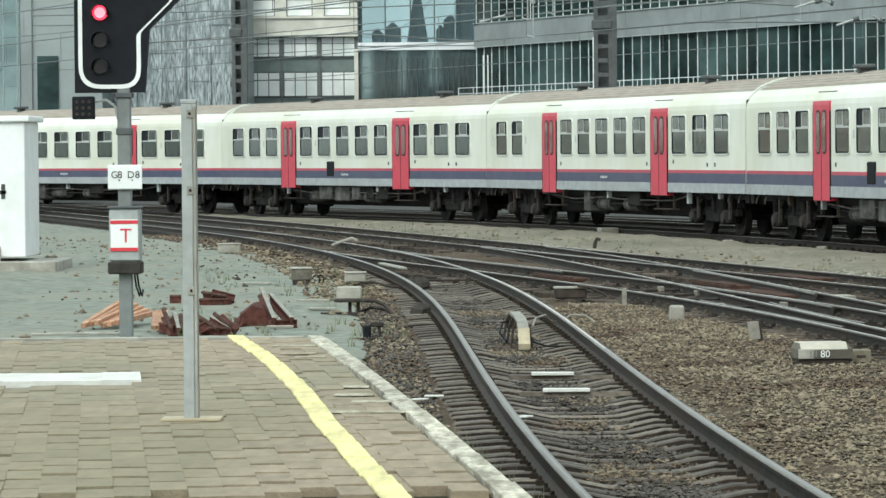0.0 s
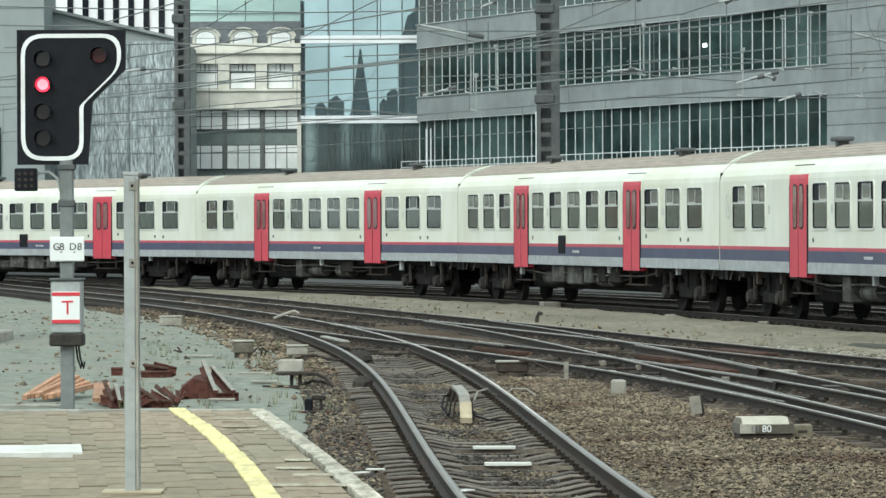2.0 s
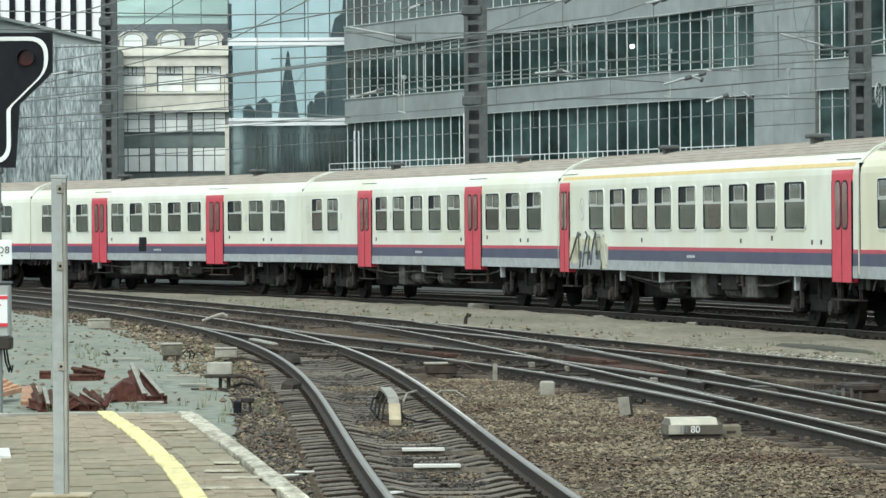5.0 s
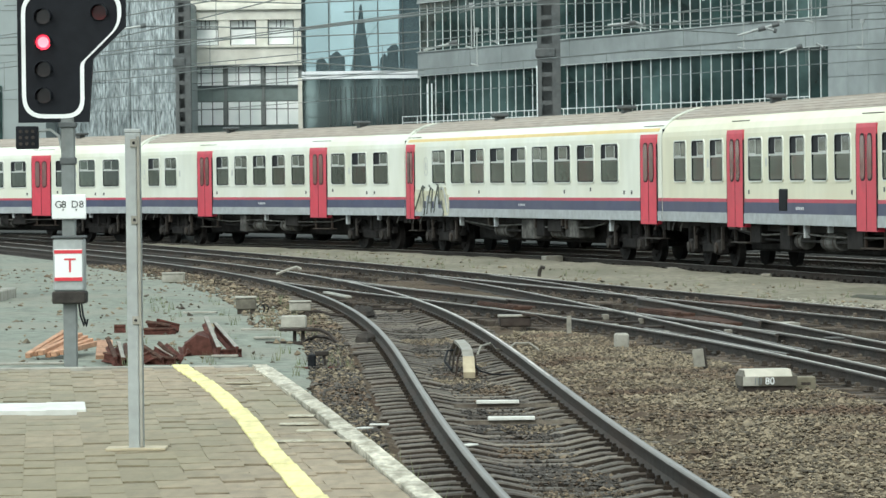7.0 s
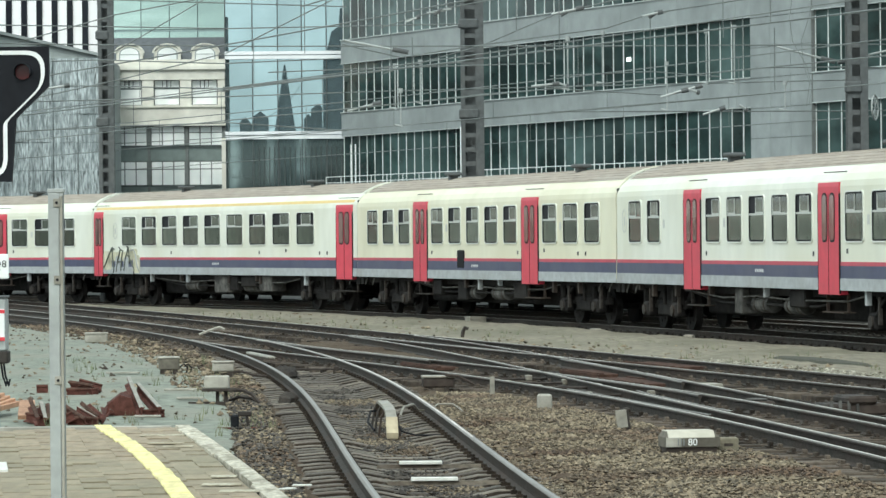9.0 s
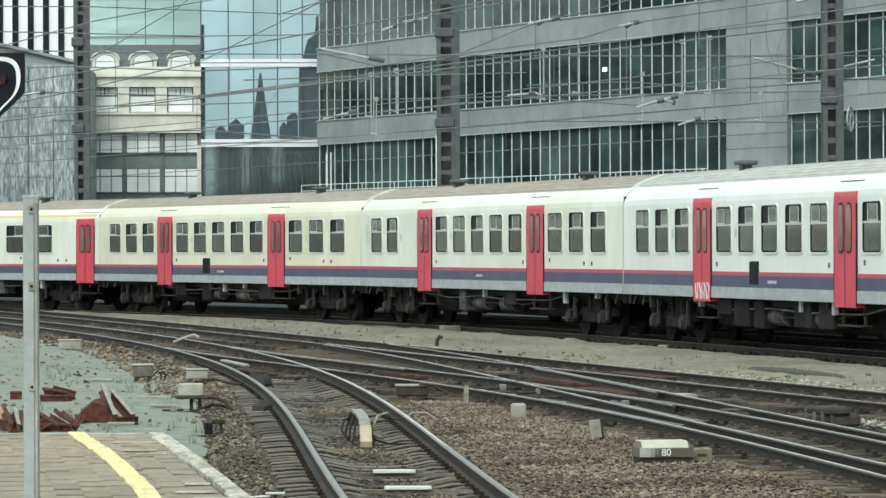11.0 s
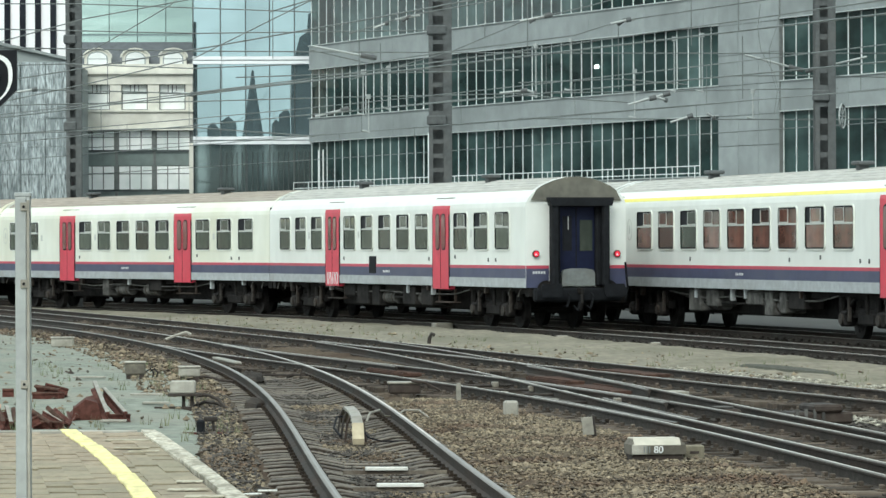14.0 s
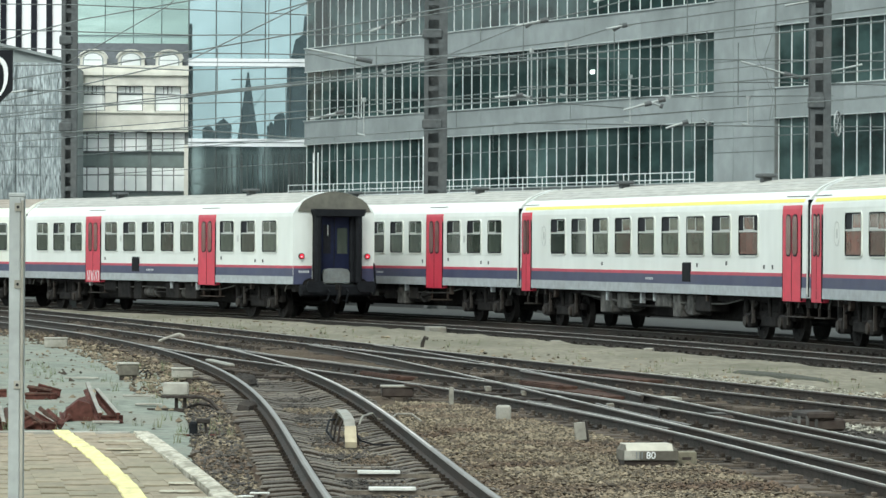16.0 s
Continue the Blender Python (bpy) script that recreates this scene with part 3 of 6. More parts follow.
def coach(label, seconds_layout, body, roof, first=False, cell_far=3, dark_box=True, glass=M_COACHGLASS, tail=False, graffiti=False, scribble=False, mixed=False):
    """A coach with x forward from its middle; the near side is +y."""
    c = thing("railway_coach", label, "train coach")
    h = L_BODY / 2
    ring = [(y, z) for y, z in PROFILE] + [(y, z) for y, z in ROOF[1:]] + [(-y, z) for y, z in ROOF[:0:-1]][1:] + [(-y, z) for y, z in PROFILE[::-1]]
    shell = [[(x, y, z) for y, z in ring] for x in (-h, h)]
    b = part("body", loft(shell), body, c)
    # roof skin with ribs, a few millimetres proud
    top = [(HALF - 0.30, 3.636)] + ROOF[2:]
    rr = [(y, z + 0.006) for y, z in top] + [(-y, z + 0.006) for y, z in top[-2::-1]]
    rb = loft([[(x, y * 1.004, z) for y, z in rr] for x in (-h + 0.25, h - 0.25)], closed=False)
    ribs = []
    for yy in (0.2, 0.4, 0.6, 0.78, 0.93, 1.04):
        zz = np.interp(yy, [p[0] for p in ROOF[::-1]], [p[1] for p in ROOF[::-1]])
        ribs.append(box(B(), -h + 0.25, h - 0.25, yy - 0.012, yy + 0.012, zz, zz + 0.018))
    rf = part("roof", rb, roof, c)
    for r_ in ribs:
        part("roof_rib", r_, roof, rf)
    # pale roof ends
    for x in (-h - 0.006, h - 0.01):
        # black sheet added on the white end wall as shade between coaches
        if not (tail and x < 0):
            part("end_panel", box(B(), x, x + 0.016, -HALF + 0.035, HALF - 0.035, 1.12, 3.42), M_RUBBER, c, "coach end blackened for the shade of the gap")
    for x in (-h, h - 0.14):
        part("roof_end_band", loft([[(x + dx, y * 1.008, z + 0.014) for y, z in rr] for dx in (0, 0.14)], closed=False), body, rf)
    for x in (-6.3, 5.2):
        v = part("roof_vent", box(box(B(), x - 0.12, x + 0.12, 0.25, 0.5, 3.9, 4.06, 0.02), x - 0.27, x + 0.27, 0.16, 0.58, 4.04, 4.14, 0.03), M_MAST, rf)
    # stripes
    for nm, m, z0, z1, out in (("grey_solebar", M_SOLE, 1.09, 1.335, 0.02), ("navy_stripe", M_NAVY, 1.335, 1.59, 0.012), ("red_stripe", M_STRIPERED, 1.59, 1.67, 0.012)):
        part(nm, box(box(B(), -h + 0.002, h - 0.002, HALF - 0.1, HALF + out, z0, z1), -h + 0.002, h - 0.002, -HALF - out, -HALF + 0.1, z0, z1), m, c)
    if first:
        part("yellow_class_stripe", loft([[(x, HALF - 0.15, 3.36), (x, HALF - 0.034, 3.36), (x, HALF - 0.083, 3.445), (x, HALF - 0.15, 3.445)] for x in (-h + 0.3, h - 0.3)]), M_OCHRE if graffiti else M_YSTRIPE, c)
    wins, doors, w = [], [], 1.1
    if first:
        wins, w = [-7.9 + 2.0 * i for i in range(9)], 1.36
        doors = [(-11.0, 1.25), (11.24, 0.92)]
    else:
        near = [-10.15, -8.45, -6.75]
        wins = near + [-3.4, -1.7, 0.0, 1.7, 3.4] + ([6.75, 8.45, 10.15] if cell_far == 3 else [8.45, 10.15])
        doors = [(-5.1, 1.4), (5.1, 1.4)]
    for i, x in enumerate(wins):
        # the last compartment of a mixed coach has red seats
        g = M_COACHGLASSRED if mixed and i == 0 else glass
        if glass is M_COACHGLASSRED and SLIDE.random() < 0.25:
            g = M_COACHGLASS
        fm, *rest = WIN[(g.name, w, SLIDE.choice((0, 0, 0, 1, 1, 2)))]
        f = share("window", fm, c, Matrix.Translation((x, 0, 0)))
        for me in rest:
            share(me.name.split(".")[0], me, f)
    for x, dw in doors:
        d = part("door", loft([[(xx, HALF - 0.15, 1.0), (xx, HALF + 0.03, 1.0), (xx, HALF + 0.03, 3.2), (xx, HALF + 0.015, 3.29), (xx, HALF - 0.15, 3.29)] for xx in (x - dw / 2, x + dw / 2)]), M_DOORRED, c, "red folding door")
        n = 2
        for k in range(n):
            cx = x + (k - 0.5) * dw / 2 * 0.72
            q = min(0.15, dw * 0.13)
            part("pane_rubber", loft([rounded(cx - q - 0.03, cx + q + 0.03, 2.07, 3.08, 0.13, y) for y in (HALF, HALF + 0.036)]), M_RUBBER, d)
            part("door_pane", loft([rounded(cx - q, cx + q, 2.11, 3.04, 0.11, y) for y in (HALF, HALF + 0.042)]), M_DOORGLASS, d)
        part("door_gap", box(B(), x - 0.012, x + 0.012, HALF, HALF + 0.034, 1.02, 3.05), M_RUBBER, d)
        for xs in (x - dw / 2 - 0.012, x + dw / 2 - 0.012):
            part("door_seal", box(B(), xs, xs + 0.024, HALF, HALF + 0.034, 1.02, 3.06), M_RUBBER, d)
        for zz in (0.62,):
            part("step_board", box(B(), x - dw / 2, x + dw / 2, HALF - 0.32, HALF - 0.05, zz, zz + 0.03), M_DARKMETAL, d)
        for xs in (x - dw / 2, x + dw / 2 - 0.04):
            part("step_hanger", box(B(), xs, xs + 0.04, HALF - 0.2, HALF - 0.14, 0.62, 1.02), M_DARKMETAL, d)
        part("rain_gutter", box(B(), x - 0.75, x + 0.75, HALF - 0.2, HALF - 0.125, 3.50, 3.515), M_DARKMETAL, rf)
    if dark_box:
        xb = 1.15 if not first else -3.2
        part("battery_cover", box(B(), xb - 0.36, xb + 0.36, HALF - 0.1, HALF + 0.03, 1.36, 1.93, 0.06), M_RUBBER, c, "black rounded cover")
    # running number as plain bars
    for k in range(5):
        part("number_bar", box(B(), -0.45 + k * 0.13, -0.37 + k * 0.13, HALF, HALF + 0.016, 1.43, 1.495), M_WRITING, c)
    for x, z0 in ((-4.0, 1.78), (4.0, 1.78), (-9.6, 1.76), (-9.0, 1.76), (-6.25, 1.84)):
        part("marking_bar", box(B(), x - 0.05, x + 0.05, HALF, HALF + 0.008, z0, z0 + 0.10), M_DARKWRITING, c)
    for x in (-7.6, 2.55, 7.6):
        part("class_numeral_bar", box(B(), x - 0.07, x + 0.07, HALF, HALF + 0.006, 2.42, 2.62), M_FRAMEALU, c)
    # oval emblem ring
    if first or cell_far == 2:
        xe = 9.55 if first else 11.2
        part("emblem_ring", hoop(xe - 0.2, xe + 0.2, 2.32, 2.9, 0.19, 0.03, 0.008), M_FRAMEALU, c, "thin grey oval emblem")
        part("emblem_bar", box(B(), xe - 0.06, xe + 0.06, HALF, HALF + 0.006, 2.5, 2.72), M_FRAMEALU, c)
    # bogies
    for bx in (-8.6, 8.6):
        bb = B()
        for yy in (1.0, -1.0):
            box(bb, bx - 1.75, bx + 1.75, yy - 0.09, yy + 0.09, 0.50, 0.72, 0.03)
            box(bb, bx - 0.55, bx + 0.55, yy - 0.14, yy + 0.14, 0.34, 0.62, 0.04)
            for ax in (-1.25, 1.25):
                box(bb, bx + ax - 0.22, bx + ax + 0.22, yy - 0.02, yy + 0.26 if yy > 0 else yy + 0.02, 0.3, 0.66, 0.05)
                rod(bb, (bx + ax - 0.33, yy + 0.12, 0.62), (bx + ax - 0.33, yy + 0.12, 0.98), 0.09)
                rod(bb, (bx + ax + 0.33, yy + 0.12, 0.62), (bx + ax + 0.33, yy + 0.12, 0.98), 0.09)
            rod(bb, (bx - 0.3, yy + 0.2, 0.6), (bx - 0.3, yy + 0.2, 1.05), 0.05)
            rod(bb, (bx + 0.5, yy + 0.22, 0.95), (bx + 1.3, yy + 0.22, 0.45), 0.035)
        box(bb, bx - 0.5, bx + 0.5, -1.0, 1.0, 0.55, 0.95)
        bg = part("bogie", bb, M_BOGIE, c)
        for ax in (-1.25, 1.25):
            part("axle_cap", rod(B(), (bx + ax, 1.24, 0.47), (bx + ax, 1.31, 0.47), 0.13, 12), M_DARKMETAL, bg)
            part("spring_hanger", box(B(), bx + ax - 0.5, bx + ax - 0.42, 1.2, 1.28, 0.42, 0.98, 0.01), M_DARKMETAL, bg)
            ws = share("wheelset", WHEELSET, bg, Matrix.Translation((bx + ax, 0, 0.47)))
            WHEELS.append((ws, bx + ax))
    # underfloor gear, uneven along the coach
    rnd = random.Random(hash_of(label))
    part("centre_sill", box(B(), -6.6, 6.6, -0.75, 0.62, 0.42, 1.0, 0.05), M_BOGIE, c)
    part("underframe", box(B(), -h + 0.3, h - 0.3, -1.1, 1.1, 0.92, 1.12), M_BOGIE, c)
    x = -5.9
    while x < 5.6:
        wdt = rnd.uniform(0.5, 1.3)
        dep = rnd.uniform(0.32, 0.62)
        if rnd.random() < 0.7 and not (4.2 < x + wdt / 2 < 6.0 or -6.0 < x + wdt / 2 < -4.2):
            part("underfloor_box", box(B(), x, x + wdt, 0.75, 1.28, 1.05 - dep, 1.06, 0.03), M_UNDERBOX if rnd.random() < 0.55 else M_BOGIE, c)
        x += wdt + rnd.uniform(0.15, 0.6)
    for k in range(7):
        xx = rnd.uniform(-10.5, 10.5)
        zz = rnd.uniform(0.78, 0.95)
        part("bracket", box(B(), xx - 0.06, xx + 0.06, 1.22, 1.34, zz, 1.10, 0.01), M_SOLE if k % 2 else M_DARKMETAL, c)
    for k in range(2):
        xx = rnd.uniform(-4.0, -1.0) + k * 3.6
        t = part("air_tank", rod(B(), (xx, 1.0, 0.72), (xx + 1.15, 1.0, 0.72), 0.19, 14), M_UNDERBOX, c, "dusty cylindrical air tank")
        for q in (0.2, 0.9):
            part("tank_strap", rod(B(), (xx + q, 1.0, 0.72), (xx + q + 0.06, 1.0, 0.72), 0.2, 14), M_DARKMETAL, t)
    part("brake_pipe", tube(B(), [(-7.0, 1.22, 1.0), (-5.8, 1.24, 0.86), (-2.0, 1.24, 0.84), (0.5, 1.24, 0.9), (3.2, 1.24, 0.83), (6.4, 1.22, 0.98)], 0.022), M_UNDERBOX, c)
    for xx in (-11.2, -10.4, 10.5, 11.3):
        part("end_valve", tube(B(), [(xx, 1.25, 1.1), (xx + 0.04, 1.3, 0.95), (xx + 0.1, 1.3, 0.86)], 0.022), M_UNDERBOX, c)
    part("truss_rod", tube(B(), [(-6.2, 1.15, 0.95), (-3.5, 1.15, 0.72), (3.5, 1.15, 0.72), (6.2, 1.15, 0.95)], 0.03), M_BOGIE, c)
    # gangways and buffers at both ends
    for sgn in (-1, 1):
        for yy in (-0.62, 0.62):
            part("gangway_bellows", box(B(), sgn * (h - 0.02), sgn * (h + 0.19), yy - 0.13, yy + 0.13, 1.12, 3.32, 0.05), M_RUBBER, c)
        part("gangway_top", box(B(), sgn * (h - 0.02), sgn * (h + 0.19), -0.75, 0.75, 3.20, 3.44, 0.05), M_RUBBER, c)
        bb = B()
        for yy in (-0.875, 0.875):
            rod(bb, (sgn * (h - 0.25), yy, 1.04), (sgn * (h + 0.10), yy, 1.04), 0.1, 12)
            rod(bb, (sgn * (h + 0.08), yy, 1.04), (sgn * (h + 0.14), yy, 1.04), 0.24, 16)
        box(bb, sgn * (h - 0.3), sgn * (h - 0.02), -1.3, 1.3, 0.86, 1.2)
        box(bb, sgn * (h - 0.02), sgn * (h + 0.1), -0.12, 0.12, 0.85, 1.1, 0.03)
        part("buffer_beam", bb, M_BOGIE, c)
    if tail:
        coach_tail(c, h, rr)
    if graffiti:
        xg = h - 1.25
        for x0, w, z0, z1 in ((xg - 0.35, 0.42, 1.22, 1.90), (xg - 2.95, 0.40, 1.60, 1.98), (xg - 3.3, 0.34, 1.12, 1.75)):
            part("graffiti_fill", loft([rounded(x0 - w, x0 + w, z0, z1, 0.16, y) for y in (HALF, HALF + 0.024)]), M_GRAFFITI, c, "pale olive graffiti letter fill")
        for x0, w, z0, z1 in ((xg - 1.45, 0.28, 1.2, 1.72), (xg - 2.25, 0.25, 1.25, 1.7)):
            part("graffiti_fill", loft([rounded(x0 - w, x0 + w, z0, z1, 0.16, y) for y in (HALF, HALF + 0.022)]), M_SOLE, c, "grey graffiti letter fill")
        part("graffiti_fill", loft([rounded(xg - 2.9, xg - 0.45, 1.55, 1.86, 0.14, y) for y in (HALF, HALF + 0.02)]), M_GRAFFITI, c, "pale olive graffiti letter fill")
        # slanting letters with hooked tops, drawn in free strokes
        for k, strokes in enumerate((
                [[(0.0, 1.30), (-0.5, 1.72), (-0.85, 2.02), (-1.05, 1.96)], [(-0.85, 2.02), (-0.9, 1.7), (-1.05, 1.25), (-0.95, 1.12)]],
                [[(-1.25, 1.15), (-1.4, 1.5), (-1.7, 1.95), (-1.55, 2.03)], [(-1.7, 1.95), (-1.95, 1.9), (-1.8, 1.5), (-1.75, 1.2)], [(-1.35, 1.5), (-1.8, 1.52)]],
                [[(-2.05, 1.2), (-2.2, 1.6), (-2.5, 2.02), (-2.35, 2.06)], [(-2.5, 2.02), (-2.62, 1.7), (-2.6, 1.45)], [(-2.45, 1.75), (-2.75, 1.55), (-3.1, 1.25), (-3.05, 1.1)]],
                [[(-2.7, 1.9), (-3.05, 1.95), (-3.25, 1.75)], [(-3.25, 1.75), (-3.4, 1.4), (-3.55, 1.2)]])):
            for pts in strokes:
                part("graffiti_stroke", tube(B(), [(xg + a, HALF + 0.03, z) for a, z in pts], 0.026, 5), M_GRAFFITISTROKE if k < 3 else M_SOLE, c, "dark graffiti outline stroke")
        part("graffiti_smear", loft([rounded(xg - 2.2, xg - 0.9, 1.1, 1.3, 0.09, y) for y in (HALF, HALF + 0.023)]), M_SOLE, c, "grey paint smear")
    if scribble:
        rg = random.Random(9)
        for k in range(7):
            x0 = 4.55 + k * 0.17
            pts = [(x0 + rg.uniform(-0.05, 0.05), HALF + 0.034, 1.05 + j * 0.12) for j in range(4)]
            part("graffiti_stroke", tube(B(), pts, 0.018, 5), M_WRITING, c, "white scribble stroke")
    return c


def hash_of(s):
    return sum(ord(ch) * (i + 1) for i, ch in enumerate(s))


def coach_tail(c, h, rr):
    """The open end of the last coach, towards -x."""
    e = -h
    # sooty arched top of the end wall
    ring = [(y, z) for y, z in rr]
    bm = B()
    low = [bm.verts.new((e - 0.012, y, 3.36)) for y in (HALF - 0.14, -HALF + 0.14)]
    top = [bm.verts.new((e - 0.012, y, z)) for y, z in ring]
    bm.faces.new([low[0], *top, low[1]])
    bmesh.ops.recalc_face_normals(bm, faces=bm.faces)
    r = bmesh.ops.extrude_face_region(bm, geom=bm.faces[:])
    bmesh.ops.translate(bm, vec=(-0.03, 0, 0), verts=[v for v in r["geom"] if isinstance(v, bmesh.types.BMVert)])
    part("roof_end", bm, M_ROOFEND, c, "sooty dark arched roof end")
    dp = part("end_door", box(B(), e - 0.06, e - 0.01, -0.6, 0.6, 1.15, 3.3), M_BLUEDOOR, c, "blue gangway door")
    part("door_pane", box(B(), e - 0.07, e - 0.05, 0.02 - 0.45, -0.08, 2.05, 2.85, 0.0), M_COACHGLASS, dp)
    part("door_leaf_pane", box(B(), e - 0.07, e - 0.05, 0.14, 0.40, 2.05, 2.95), M_BLACK, dp)
    part("door_bar", box(B(), e - 0.08, e - 0.06, 0.235, 0.255, 2.6, 2.95), M_FRAMEALU, dp)
    part("door_seam", box(B(), e - 0.072, e - 0.05, 0.01, 0.035, 1.16, 3.19), M_RUBBER, dp)
    part("fall_plate", loft([[(x, y, z) for y, z in ((-0.46, 1.14), (0.46, 1.14), (0.46, 1.46), (0.40, 1.55), (0.2, 1.59), (-0.2, 1.59), (-0.40, 1.55), (-0.46, 1.46))] for x in (e - 0.2, e - 0.06)]), M_GREYPOLE, c, "raised pale grey fall plate")
    for yy in (-0.70, 0.70):
        part("gangway_pillar", box(B(), e - 0.42, e - 0.19, yy - 0.10, yy + 0.10, 1.12, 3.36, 0.05), M_RUBBER, c)
    part("gangway_hood", loft([[(x, y, z) for y, z in ((-0.84, 3.22), (0.84, 3.22), (0.89, 3.38), (0.89, 3.44), (-0.89, 3.44), (-0.89, 3.38))] for x in (e - 0.46, e - 0.19)]), M_RUBBER, c)
    for yy in (-1.13, 1.13):
        t = part("tail_lamp", rod(B(), (e - 0.07, yy, 1.97), (e - 0.01, yy, 1.97), 0.095, 18), M_LENSRED, c, "round red tail lamp with dark rim")
        part("lens", rod(B(), (e - 0.085, yy, 1.97), (e - 0.06, yy, 1.97), 0.07, 16), M_TAILLAMP, t)
        part("lens_core", rod(B(), (e - 0.09, yy + 0.01, 1.955), (e - 0.08, yy + 0.01, 1.955), 0.026, 12), M_REDCORE, t)
    for nm, m, z0, z1 in (("end_stripe_red", M_STRIPERED, 1.59, 1.67), ("end_stripe_navy", M_NAVY, 1.09, 1.59)):
        for y0, y1 in ((-HALF + 0.01, -0.76), (0.76, HALF - 0.01)):
            part(nm, box(B(), e - 0.012, e - 0.001, y0, y1, z0, z1), m, c)
    for k in range(5):
        part("number_bar", box(B(), e - 0.016, e - 0.001, 0.86 + k * 0.075, 0.91 + k * 0.075, 1.45, 1.52), M_WRITING, c)
    for yy in (-0.875, 0.875):
        bb = B()
        rod(bb, (e - 0.1, yy, 1.04), (e - 0.5, yy, 1.04), 0.11, 12)
        # broad flat-sided buffer head
        head = bmesh.ops.create_cone(bb, cap_ends=True, segments=20, radius1=0.3, radius2=0.3, depth=0.07, matrix=Matrix.Translation((e - 0.54, yy, 1.02)) @ Matrix.Rotation(radians(90), 4, "Y"))
        for v in head["verts"]:
            v.co.z = max(0.85, min(1.19, v.co.z))
        part("buffer", bb, M_RUBBER, c)
    for yy, z1 in ((-0.35, 0.55), (0.3, 0.6), (0.0, 0.5)):
        part("brake_hose", tube(B(), [(e - 0.12, yy, 1.0), (e - 0.36, yy, 0.85), (e - 0.34, yy + 0.08, z1), (e - 0.12, yy + 0.1, 0.6)], 0.03), M_RUBBER, c)
    part("buffer_beam", box(B(), e - 0.22, e, -1.22, 1.22, 0.72, 1.08, 0.05), M_RUBBER, c)
    part("draw_hook", box(B(), e - 0.5, e - 0.2, -0.05, 0.05, 0.92, 1.08, 0.02), M_BOGIE, c)
    part("screw_coupling", tube(B(), [(e - 0.45, 0.0, 0.98), (e - 0.5, 0.02, 0.7), (e - 0.36, 0.0, 0.52), (e - 0.24, -0.03, 0.66)], 0.04), M_BOGIE, c)
    part("hand_grip", tube(B(), [(e - 0.05, -1.36, 0.75), (e - 0.05, -1.42, 1.1), (e - 0.05, -1.36, 1.75)], 0.03), M_RUBBER, c)


L_353 = "white coach with red and navy stripes and two red doors"
L_253 = "white coach with red doors and a shorter row of end windows"
TRAIN_ONE, TRAIN_TWO = [], []
for i in range(10):
    if i == 0:
        c = coach("white end coach with red doors, sooty gangway and red tail lamps", None, M_BODYCLEAN, M_ROOFGREY, tail=True, scribble=True)
    elif i == 3:
        c = coach("first-class white coach with yellow stripe, red doors and graffiti", None, M_BODYWHITE, M_ROOFTAN, first=True, dark_box=False, graffiti=True)
    elif i == 2:
        c = coach("yellowed cream-white coach with red doors and navy stripe", None, M_BODYCREAM, M_ROOFTAN)
    elif i % 2 == 0 or i == 5:
        c = coach(L_353 if i == 5 or i == 7 else L_253, None, M_BODYWHITE, M_ROOFTAN, cell_far=3 if i == 5 else 2, dark_box=i == 5)
    else:
        c = coach(L_253 if i == 1 else L_353, None, M_BODYWHITE, M_ROOFTAN, cell_far=2 if i == 1 else 3, dark_box=i != 1)
    TRAIN_ONE.append((tagged(c, group="coaches of the departing train"), WHEELS[-4:]))
for i in range(5):
    if i in (1, 2):
        c = coach("clean first-class white coach with bright yellow stripe", None, M_BODYCLEAN, M_ROOFGREY, first=True, dark_box=i == 2, glass=M_COACHGLASS if i == 2 else M_COACHGLASSRED, mixed=i == 2)
    else:
        c = coach("clean white coach with red doors on the second line", None, M_BODYCLEAN, M_ROOFGREY, cell_far=2 if i == 0 else 3, dark_box=False, glass=M_COACHGLASS)
    TRAIN_TWO.append((tagged(c, group="coaches of the second train"), WHEELS[-4:]))


def coach_pose(line, s):
    """The pose of a coach whose near end is s metres along a line."""
    a, _ = line(s + L_COACH / 2 - 8.6)
    b, _ = line(s + L_COACH / 2 + 8.6)
    d = b - a
    m = (a + b) / 2
    return pose(m.x, m.y, 0, 0, 0, math.degrees(math.atan2(d.y, d.x)))


def tail_at(t):
    """Where the departing train's tail is along its line."""
    return -61.41 + 10.745 * (t - 8) - 0.0006 * (t - 8) ** 2


def second_at(t):
    return -6.89 + 8.636 * (16 - t)


# ---- buildings ----
def facade_frame(p, q):
    """A pose with x along a facade from p to q, and -y towards the viewer."""
    d = Vector((q[0] - p[0], q[1] - p[1]))
    return pose(p[0], p[1], 0, 0, 0, math.degrees(math.atan2(d.y, d.x)))


